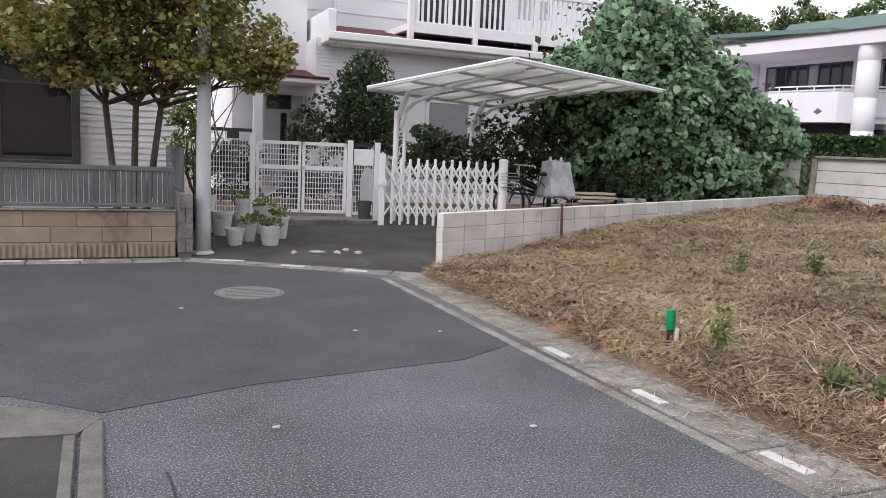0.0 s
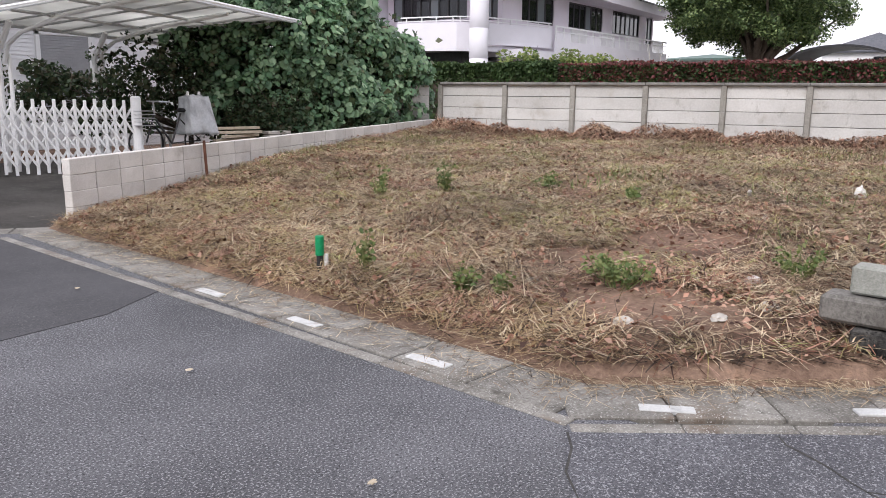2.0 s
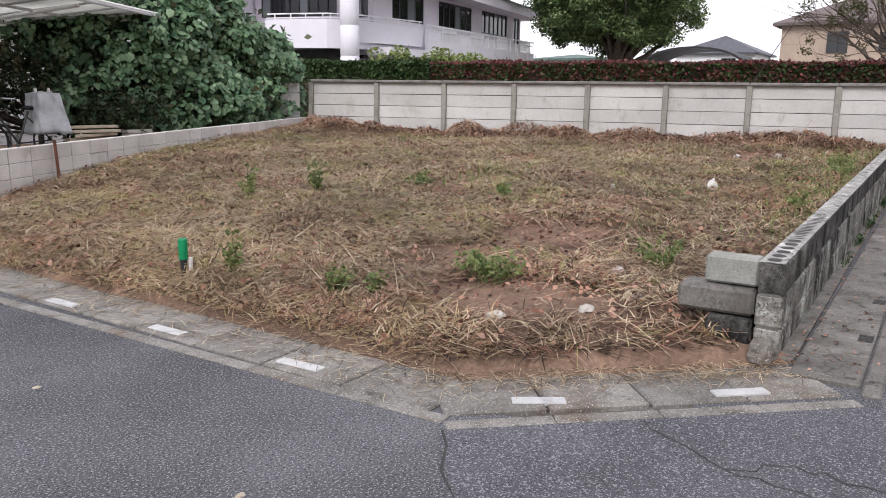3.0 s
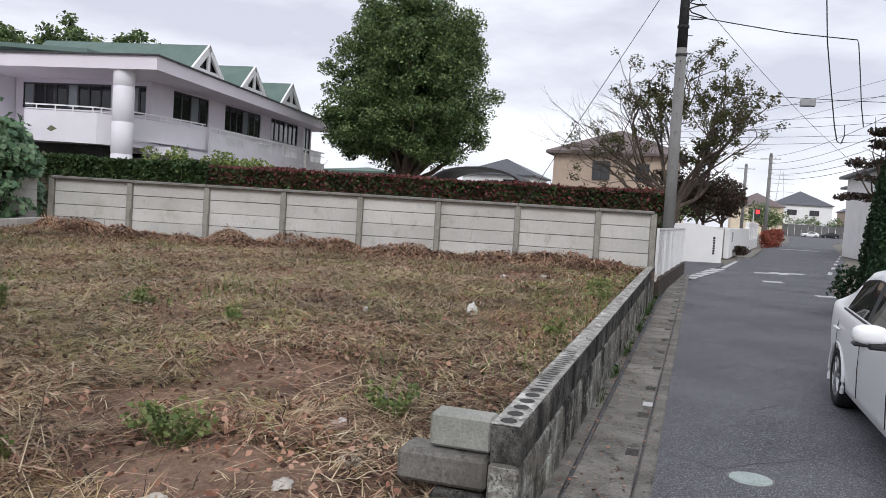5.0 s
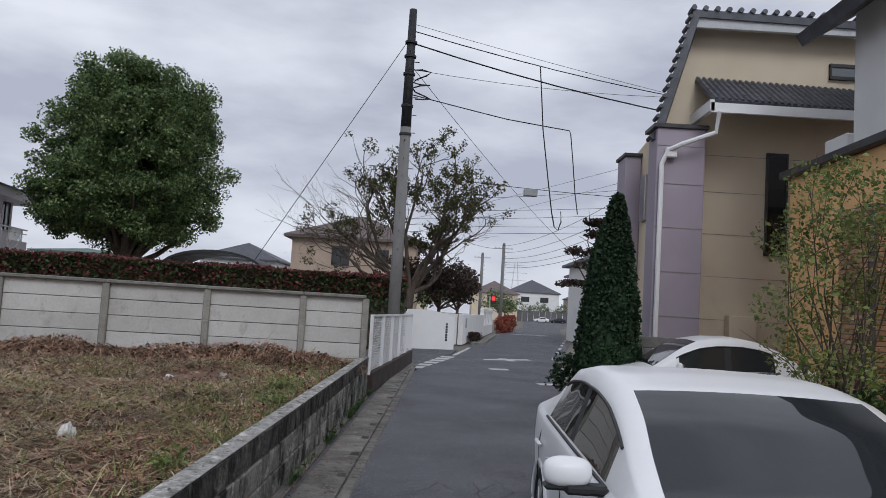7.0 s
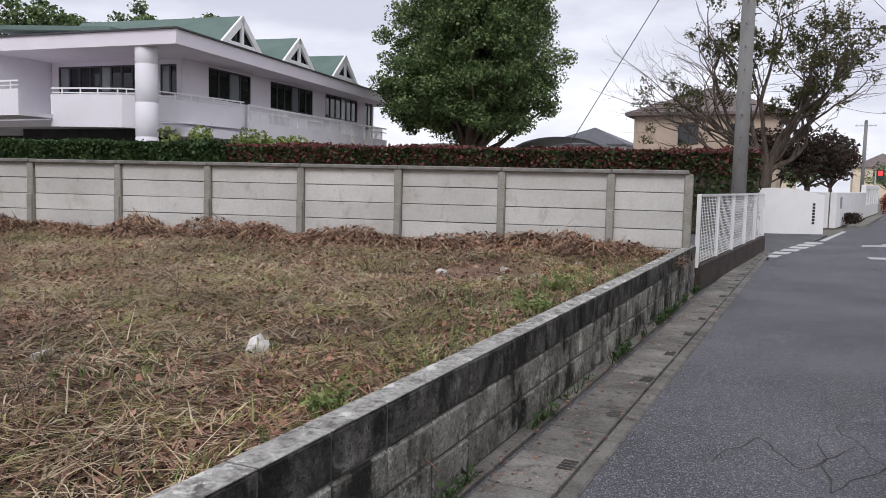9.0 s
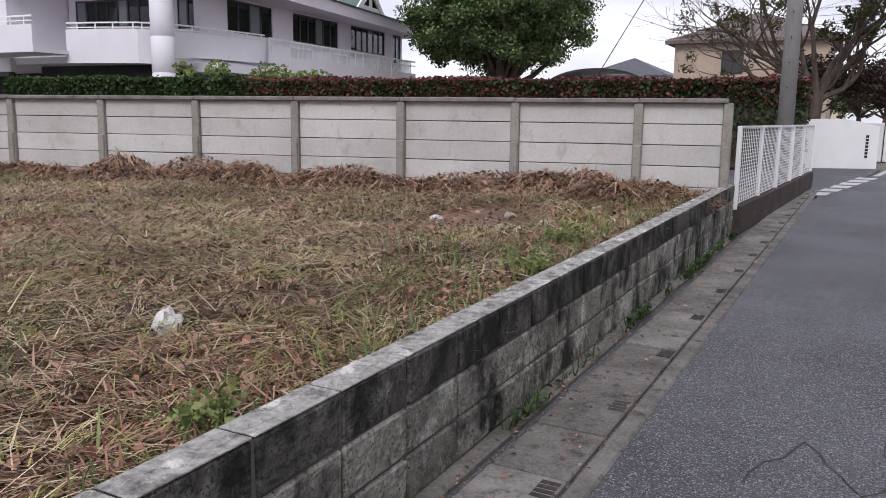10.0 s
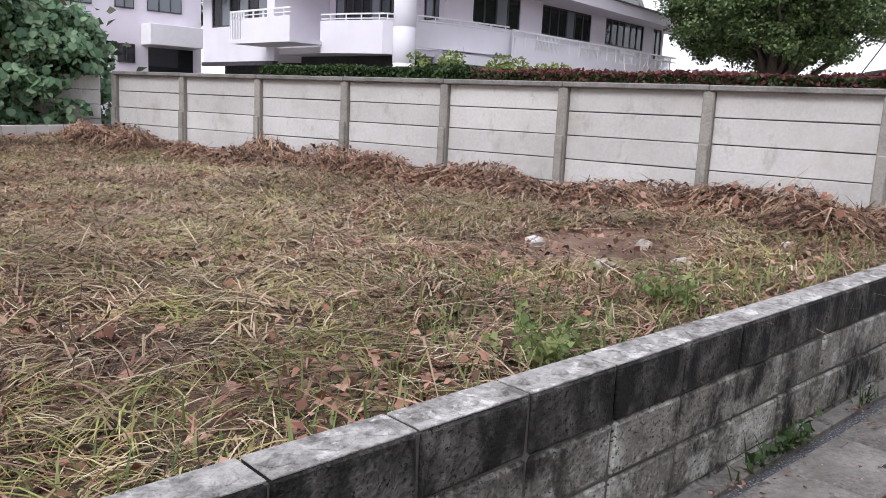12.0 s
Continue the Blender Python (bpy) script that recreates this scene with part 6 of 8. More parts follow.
def siding(m, x0, x1, z0, z1, step=0.1, lip=0.018):
    s = Shape()
    s.at = m
    z = z0
    while z < z1 - 0.01:
        h = min(step, z1 - z)
        s.add([(x0, -lip, z), (x1, -lip, z), (x1, -0.002, z + h), (x0, -0.002, z + h), (x0, 0.02, z), (x1, 0.02, z), (x1, 0.02, z + h), (x0, 0.02, z + h)],
              [(0, 1, 2, 3), (4, 5, 1, 0), (3, 2, 6, 7), (0, 3, 7, 4), (1, 5, 6, 2), (5, 4, 7, 6)])
        z += step
    return s


def hip_roof(x0, y0, x1, y1, z0, z1, over=0.5):
    s = Shape()
    x0, y0, x1, y1 = x0 - over, y0 - over, x1 + over, y1 + over
    w = min(x1 - x0, y1 - y0) / 2
    if x1 - x0 > y1 - y0:
        r0, r1 = (x0 + w, (y0 + y1) / 2, z1), (x1 - w, (y0 + y1) / 2, z1)
        tops = [(0, 1, 5, 4), (1, 2, 5), (2, 3, 4, 5), (3, 0, 4)]
    else:
        r0, r1 = ((x0 + x1) / 2, y0 + w, z1), ((x0 + x1) / 2, y1 - w, z1)
        tops = [(0, 1, 4), (1, 2, 5, 4), (2, 3, 5), (3, 0, 4, 5)]
    s.add([(x0, y0, z0), (x1, y0, z0), (x1, y1, z0), (x0, y1, z0), r0, r1, (x0, y0, z0 - 0.18), (x1, y0, z0 - 0.18), (x1, y1, z0 - 0.18), (x0, y1, z0 - 0.18)],
          tops + [(6, 7, 1, 0), (7, 8, 2, 1), (8, 9, 3, 2), (9, 6, 0, 3), (9, 8, 7, 6)])
    return s


school_annex()


def first_house():
    t = thing("sided_house", (-2.5, 16, 0), "white sided house with a large dark window", "house")
    m = Matrix.Translation((-6.0, 14.0, 0))
    part("wall", Shape().box(-6.0, 14.02, 0, -3.2, 19, 6.2).box(-0.16, 14.02, 0, 1.55, 19, 6.2).box(-3.2, 14.02, 0, -0.16, 19, 1.1).box(-3.2, 14.02, 3.35, -0.16, 19, 6.2).box(-3.2, 14.6, 1.1, -0.16, 14.7, 3.35), SIDING, t)
    part("siding", siding(Matrix.Translation((0, 14.02, 0)), -0.14, 1.55, 0.3, 5.8), SIDING, t, "ribbed white siding boards")
    part("siding", siding(Matrix.Translation((0, 14.02, 0)), -6.0, -3.3, 0.3, 5.8), SIDING, t)
    plain_window(t, Matrix.Translation((0, 13.99, 0)), -3.25, -0.14, 1.15, 3.35, 3)
    part("bay_frame", Shape().box(-3.35, 13.80, 1.02, -0.05, 14.03, 1.15, 0.01).box(-3.35, 13.80, 3.35, -0.05, 14.03, 3.5, 0.01).box(-0.17, 13.80, 1.15, -0.05, 14.0, 3.35, 0.01).box(-3.2, 13.90, 2.3, -0.2, 13.93, 2.34), DARK_METAL, t)
    c = Shape()
    for k in range(36):
        c.tube((-3.1 + k * 0.083, 14.25 + 0.03 * (k % 2), 1.15), (-3.1 + k * 0.083, 14.25 + 0.03 * (k % 2), 3.3), 0.045, 0.045, 6)
    part("curtain", c, CURTAIN, t, "dark grey drawn curtain", True)
    part("roof", hip_roof(-6, 14, 1.55, 19, 6.3, 8.2), ROOF_BROWN, t)


first_house()

fence_wall, fm_, _, _ = block_wall("garden_wall", (-9.0, 11.02), (1.14, 11.02), 0.61, 0.61, 3, BLOCK_BROWN, "brown block garden wall with a ribbed lower course", 0.60, 0.2, 0.14)
part("wall_cap", Shape().box(-9.0, 11.0, 0.612, 1.14, 11.18, 0.635, 0.006), CONCRETE, fence_wall)
rib = Shape()
for k in range(140):
    rib.box(-9.0 + k * 0.0725, 11.0, 0.02, -8.965 + k * 0.0725, 11.03, 0.19)
part("ribs", rib, BLOCK_BROWN, fence_wall)
gf = thing("garden_fence", (-4, 11.1, 0.63), "dark grey aluminium slat fence on the garden wall", "fence", kind="structure")
for x in (-8.9, -6.9, -4.9, -2.9, -0.9, 0.18, 1.1):
    part("post", Shape().box(x - 0.025, 11.08, 0.63, x + 0.025, 11.13, 1.18, 0.004), GREY_FENCE, gf)
part("rail", Shape().box(-9, 11.07, 1.13, 1.13, 11.14, 1.19, 0.006), GREY_FENCE, gf)
part("rail", Shape().box(-9, 11.07, 0.66, 1.13, 11.14, 0.71, 0.006), GREY_FENCE, gf)
slat = Shape().box(0, 11.085, 0.70, 0.052, 11.125, 1.14, 0.004).mesh("slat")
slat.materials.append(GREY_FENCE)
for k in range(160):
    ob = new("slat", slat)
    ob.parent = gf
    ob.matrix_parent_inverse = gf.matrix_basis.inverted()
    ob.matrix_basis = Matrix.Translation((-8.97 + k * 0.063, 0, 0))
pil, _, _, _ = block_wall("end_pillar", (1.16, 11.0), (1.36, 11.0), 0.86, 0.86, 4, CONCRETE_DARK, "grey block pillar at the garden wall's end", 0.2, 0.2, 0.2)
part("return_fence", Shape().box(1.22, 11.25, 0.85, 1.27, 13.8, 1.45, 0.01).box(1.2, 11.2, 0.0, 1.3, 13.8, 0.85, 0.01), GREY_FENCE, pil)

pole = thing("steel_pole", (1.52, 11.28, 0), "grey round steel pole standing at the kerb", "pole")
part("shaft", Shape().lathe([(0.105, 0), (0.10, 0.5), (0.085, 3.2), (0.075, 6.5)], (1.52, 11.28, 0), 18), POLE_GREY, pole, smooth=True)
part("collar", Shape().lathe([(0.16, -0.02), (0.15, 0.03), (0.11, 0.06)], (1.52, 11.28, 0), 14), STONE, pole, "crumbly white base")


def second_house():
    t = thing("balcony_house", (9, 22, 0), "white house with red roof edges and a white balcony", "house")
    part("entrance_wall", Shape().box(3.2, 20.0, 0, 4.998, 26.9, 7.2), SIDING, t)
    part("ground_floor_wall", Shape().box(5.0, 19.0, 0, 14.0, 26.95, 4.1), SIDING, t)
    part("upper_wall", Shape().box(3.2, 21.2, 4.11, 14.5, 27, 8.4), SIDING, t)
    part("siding", siding(Matrix.Translation((0, 19.0, 0)), 5.0, 14.0, 0.4, 4.0, 0.09, 0.02), SIDING, t, "ribbed white siding boards")
    part("siding", siding(Matrix.Translation((0, 21.2, 0)), 3.2, 14.5, 4.2, 8.2, 0.45, 0.025), SIDING, t)
    part("eave", Shape().box(5.3, 18.35, 3.92, 14.6, 19.2, 4.12, 0.02).box(5.1, 18.2, 4.0, 14.7, 18.35, 4.18, 0.02).box(5.1, 18.35, 3.95, 5.3, 21.2, 4.70, 0.02), WHITE_METAL, t, "white eave board and gutter")
    part("roof", Shape().slab((5.15, 18.3, 4.19), (14.65, 18.3, 4.19), (14.65, 21.2, 4.75), (5.15, 21.2, 4.75), 0.08), RED_ROOF, t, "dark red sheet roof")
    d = Shape().box(3.95, 19.86, 0.5, 4.9, 19.99, 2.75, 0.01)
    part("door", d, GREY_SHUTTER, t, "grey front door with narrow glass")
    part("door_glass", Shape().box(4.35, 19.84, 0.9, 4.5, 19.87, 2.3), WINDOW_GLASS, t)
    part("transom", Shape().box(4.0, 19.84, 2.4, 4.6, 19.87, 2.75), WINDOW_GLASS, t)
    part("porch_roof", Shape().box(3.5, 18.9, 3.0, 5.25, 20.0, 3.15, 0.02), SIDING, t)
    part("porch_cap", Shape().slab((3.45, 18.85, 3.16), (5.3, 18.85, 3.16), (5.3, 20.0, 3.4), (3.45, 20.0, 3.4), 0.05), RED_ROOF, t)
    part("porch_post", Shape().box(3.55, 19.0, 0.2, 3.75, 19.2, 3.0, 0.01), SIDING, t)
    sh = siding(Matrix.Translation((0, 18.96, 0)), 7.95, 9.05, 0.9, 2.75, 0.06, 0.02)
    part("shutter", sh, GREY_SHUTTER, t, "closed grey roller shutter")
    part("shutter_frame", Shape().box(7.85, 18.93, 0.85, 7.95, 18.99, 2.85, 0.01).box(9.05, 18.93, 0.85, 9.15, 18.99, 2.85, 0.01).box(7.85, 18.93, 2.75, 9.15, 18.99, 2.87, 0.01), WHITE_METAL, t)
    b = Shape().box(7.2, 18.7, 4.45, 14.2, 21.2, 4.62, 0.02).box(7.2, 18.62, 4.4, 14.2, 18.74, 4.68, 0.01)
    bal = part("balcony", b, WHITE_METAL, t, "white balcony with upright bars")
    part("handrail", Shape().box(7.15, 18.6, 5.62, 14.25, 18.76, 5.72, 0.01).box(7.15, 18.6, 5.62, 7.3, 21.2, 5.72, 0.01), WHITE_METAL, bal)
    for x in (7.25, 9.0, 10.75, 12.5, 14.15):
        part("post", Shape().box(x - 0.07, 18.6, 4.1, x + 0.07, 18.74, 5.7, 0.01), WHITE_METAL, bal)
    bar = Shape().box(-0.025, 18.65, 4.66, 0.025, 18.70, 5.64).mesh("bar")
    bar.materials.append(WHITE_METAL)
    for k in range(44):
        ob = new("bar", bar)
        ob.parent = bal
        ob.matrix_basis = Matrix.Translation((7.4 + k * 0.154, 0, 0))
    plain_window(t, Matrix.Translation((0, 21.17, 0)), 8.4, 11.2, 4.8, 6.8, 3, WHITE_METAL)
    part("downpipe", Shape().tube((6.0, 21.1, 4.3), (6.0, 21.1, 7.5), 0.05), WHITE_METAL, t)
    part("roof", hip_roof(3.2, 21.2, 14.5, 27, 8.5, 10.2), RED_ROOF, t)
    for x, c in ((10.6, 0.55), (11.2, 0.5), (13.2, 0.6)):
        single("laundry", Shape().box(x, 19.5, 5.72 - c, x + 0.45, 19.53, 5.72, 0.01), CLOTH, "pale washing hung on the balcony", "laundry", "washing on the balcony")
    part("washing_line", Shape().tube((7.3, 19.515, 5.73), (14.2, 19.515, 5.73), 0.012), WHITE_METAL, bal)


second_house()

# sloping entrance with steps, gate, pots and carport
drive = Shape()
drive.add([(1.40, 10.95, 0.0), (4.2, 9.2, 0.0), (6.6, 10.15, 0.13), (9.2, 11.2, 0.20), (9.2, 15.5, 0.25), (1.40, 15.5, 0.20), (1.4, 12.5, 0.10)], [(0, 1, 2, 3, 4, 5, 6)])
drive.add([(1.40, 10.95, 0.0), (4.2, 9.2, 0.0), (4.2, 9.2, -0.1), (1.4, 10.95, -0.1)], [(0, 3, 2, 1)])
single("entrance_ground", drive, material("damp_concrete", (0.036, 0.033, 0.030), (0.085, 0.079, 0.072), 1.2, 40, 0.85, 0.9, stain=(0.05, 0.047, 0.042), stain_scale=1.5, stain2=(0.14, 0.13, 0.115), stain2_scale=7, stain2_cut=0.58, stain2_soft=0.15, bump_size=0.03), "dark damp concrete entrance sloping up from the road", "pavement", kind="structure")
single("garden_ground", Shape().prism([(4.3, 9.42), (15.0, 13.42), (14, 24), (-10, 24), (-10, 11.2), (1.3, 11.2), (1.3, 16), (9.25, 15.6), (9.25, 11.35), (6.6, 10.35)], 0.02, 0.18), EARTH, "shaded garden soil around the houses", "soil", kind="structure")
single("entrance_step", Shape().box(2.4, 13.6, 0.05, 4.75, 14.9, 0.27, 0.02), CONCRETE_DARK, "low dark concrete step before the gate", "step", kind="structure")


def mesh_grid(m, x0, x1, z0, z1, sx, sz, r=0.006):
    s = Shape()
    s.at = m
    for k in range(int((x1 - x0) / sx) + 1):
        s.box(x0 + k * sx - r, -r, z0, x0 + k * sx + r, r, z1)
    for k in range(int((z1 - z0) / sz) + 1):
        s.box(x0, -r, z0 + k * sz - r, x1, r, z0 + k * sz + r)
    return s


def garden_gate():
    t = thing("garden_gate", (3.8, 14.3, 0.25), "white mesh garden gate between square posts", "gate")
    m = frame_on((2.75, 14.55), (4.98, 14.1))
    for x, z in ((0.0, 1.72), (1.75, 1.67), (2.25, 1.65)):
        s = Shape()
        s.at = m
        s.box(x - 0.05, -0.05, 0.10, x + 0.05, 0.05, z, 0.006)
        part("post", s, WHITE_METAL, t)
    for x0, x1 in ((0.06, 0.86), (0.88, 1.69)):
        s = Shape()
        s.at = m
        s.box(x0, -0.02, 0.32, x1, 0.02, 0.37).box(x0, -0.02, 1.55, x1, 0.02, 1.61).box(x0, -0.02, 1.10, x1, 0.02, 1.17).box(x0, -0.02, 0.32, x0 + 0.05, 0.02, 1.61).box(x1 - 0.05, -0.02, 0.32, x1, 0.02, 1.61)
        leaf = part("gate_leaf", s, WHITE_METAL, t)
        part("mesh", mesh_grid(m, x0 + 0.05, x1 - 0.05, 0.37, 1.55, 0.05, 0.10), WHITE_METAL, leaf)
    s = Shape()
    s.at = m
    s.box(1.82, -0.02, 0.3, 2.18, 0.02, 0.35).box(1.82, -0.03, 1.22, 2.18, 0.03, 1.52)
    part("letter_panel", s, WHITE_METAL, t)
    part("mesh", mesh_grid(m, 1.82, 2.18, 0.35, 1.22, 0.05, 0.10), WHITE_METAL, t)
    s = Shape()
    s.at = m
    s.box(1.84, -0.04, 1.56, 2.16, 0.0, 1.63)
    part("name_plate", s, BLACK_PLASTIC, t, "dark name plate")
    part("side_mesh", mesh_grid(frame_on((1.95, 14.75), (2.72, 14.56)), 0, 0.72, 0.3, 1.75, 0.05, 0.10), WHITE_METAL, t)
    part("side_rail", Shape().box(1.9, 14.62, 1.74, 2.75, 14.70, 1.80).box(2.3, 14.5, 1.62, 2.5, 14.62, 1.74), DARK_METAL, t)


garden_gate()


def accordion_gate():
    t = thing("accordion_gate", (5.9, 13.2, 0.15), "white folding lattice gate drawn across the drive", "gate")
    a, b = (4.86, 13.42), (6.95, 12.95)
    m = frame_on(a, b)
    d = math.hypot(b[0] - a[0], b[1] - a[1])
    n = 14
    for k in range(n + 1):
        s = Shape()
        s.at = m
        x = d * k / n
        s.box(x - 0.019, -0.02, 0.20 + 0.02 * (k % 2), x + 0.028, 0.02, 1.40 - 0.02 * (k % 2), 0.005)
        part("slat", s, WHITE_METAL, t)
    for k in range(n - 1):
        for z0, z1 in ((0.34, 0.80), (0.80, 1.28)):
            for y in (0.03, -0.03):
                s = Shape()
                s.at = m
                p, q = (d * k / n, y, z0 if y > 0 else z1), (d * (k + 2) / n, y, z1 if y > 0 else z0)
                s.tube(p, q, 0.021, 0.021, 6)
                part("link", s, WHITE_METAL, t)
    s = Shape()
    s.at = m
    s.box(-0.08, -0.06, 0.1, 0.02, 0.06, 1.46, 0.008).box(-0.10, -0.08, 0.9, 0.04, -0.05, 1.0)
    part("post", s, WHITE_METAL, t)
    part("end_post", Shape().lathe([(0.085, 0.15), (0.085, 1.42), (0.06, 1.45)], (7.0, 12.95, 0), 16), WHITE_METAL, t, "round white gate post")
    w = Shape()
    for k in range(0, n + 1, 4):
        p = m @ Vector((d * k / n, 0, 0.16))
        w.tube((p.x - 0.015, p.y, p.z), (p.x + 0.015, p.y, p.z), 0.04, 0.04, 10)
    part("casters", w, RUBBER, t)


accordion_gate()


def carport():
    t = thing("carport", (6.5, 12.8, 0.2), "white cantilever carport with a translucent sheet roof", "carport")
    L, T, R = Vector((4.62, 13.76, 2.62)), Vector((6.02, 10.95, 3.00)), Vector((10.6, 12.98, 2.92))
    Bk = L + (R - T)
    up = Vector((0, 0, 0.10))
    part("roof_sheet", Shape().slab(L, T, R, Bk, 0.012), VINYL, t, "thin white corrugated sheet")

    def on(u, v):
        return L + (Bk - L) * u + (T - L) * v + Vector((0, 0, 0.16 * math.sin(math.pi * v) * 0.6))

    for k in range(8):
        part("rib", Shape().path([on(k / 7, v / 5) - Vector((0, 0, 0.035 + 0.0)) - Vector((0, 0, 0.096 * math.sin(math.pi * v / 5))) for v in range(6)], 0.02, 6), POLE_GREY, t)
    for v in (0.0, 0.33, 0.66, 1.0):
        a, b = L.lerp(T, v), Bk.lerp(R, v)
        part("purlin", Shape().tube(a - Vector((0, 0, 0.045)), b - Vector((0, 0, 0.045)), 0.028, 0.028, 6), POLE_GREY, t)
    fr = Shape()
    for a, b in ((L, T), (T, R), (R, Bk), (Bk, L)):
        fr.tube(a, b, 0.03, 0.03, 6)
    part("edge_frame", fr, WHITE_METAL, t)
    for u in (0.13, 0.56, 0.93):
        foot = L.lerp(Bk, u)
        foot = Vector((foot.x + 0.05, foot.y - 0.05, 0.15))
        top = L.lerp(Bk, u) + (T - L) * 0.12 - Vector((0, 0, 0.05))
        s = Shape()
        s.tube(foot, (foot.x, foot.y, 2.25), 0.05, 0.05, 10).tube((foot.x + 0.16, foot.y - 0.02, 0.15), (foot.x + 0.16, foot.y - 0.02, 2.1), 0.035, 0.035, 8)
        for z in np.arange(0.4, 2.1, 0.28):
            s.tube((foot.x, foot.y, z), (foot.x + 0.16, foot.y - 0.02, z + 0.14), 0.015, 0.015, 5)
        s.tube((foot.x, foot.y, 2.1), top, 0.05, 0.05, 8)
        part("post", s, WHITE_METAL, t)
        end = L.lerp(Bk, u) + (T - L) * 0.92 - Vector((0, 0, 0.06))
        mid = L.lerp(Bk, u) + (T - L) * 0.45 - Vector((0, 0, 0.10))
        part("arm", Shape().path([Vector((foot.x + 0.08, foot.y, 1.95)), Vector((foot.x + 0.12, foot.y - 0.15, 2.25)), Vector((foot.x + 0.2, foot.y - 0.45, 2.42)), mid, end], 0.035, 8), WHITE_METAL, t)


carport()


def pot(x, y, z, r, h, mat=POT_WHITE, plant=True, leafmat=LEAF_LIGHT):
    t = thing("flower_pot", (x, y, z), "white plastic pot with a leafy plant" if plant else "empty dark grey plastic pot", "flower pot", "pots by the gate")
    part("pot", Shape().lathe([(r * 0.72, z), (r * 0.97, z + h * 0.86), (r * 1.06, z + h * 0.87), (r * 1.06, z + h), (r * 0.95, z + h), (r * 0.9, z + h * 0.85)], (x, y, 0), 18), mat, t)
    part("soil", Shape().lathe([(r * 0.88, z + h * 0.8), (r * 0.88, z + h * 0.87)], (x, y, 0), 14), EARTH, t)
    if plant:
        cl = [(x + random.uniform(-r, r), y + random.uniform(-r, r), z + h + random.uniform(0.0, 0.12), 0.07, 0.07, 0.06) for _ in range(7)]
        v, f = leaf_arrays(in_clumps(cl, 16), 0.06, 0.5)
        part("plant", arrays_mesh("plant", v, f), leafmat, t, "small green plant")


for i, (x, y, r, h) in enumerate(((2.02, 11.75, 0.14, 0.25), (2.27, 12.05, 0.12, 0.27), (2.52, 11.7, 0.16, 0.30), (2.78, 12.3, 0.15, 0.35), (1.95, 12.6, 0.17, 0.38), (2.3, 12.8, 0.12, 0.55), (2.62, 12.8, 0.16, 0.45), (1.75, 12.9, 0.15, 0.6))):
    pot(x, y, 0.03 + 0.05 * (y - 11), r, h, plant=i not in (0, 4))
pot(4.62, 13.75, 0.17, 0.13, 0.42, POT_GREY, False)
single("dish", Shape().lathe([(0.09, 0.03), (0.12, 0.062), (0.11, 0.062)], (3.05, 11.0, 0), 16), MANHOLE_BLUE, "pale blue round dish lying on the drive", "dish")
for x, y in ((2.7, 10.9), (3.3, 10.85), (3.5, 11.1), (3.6, 10.8)):
    lump("pebble", x, y, 0.05, 0.03, STONE, "small pale pebble on the dark drive", "pebble", 0.4, 0.055)


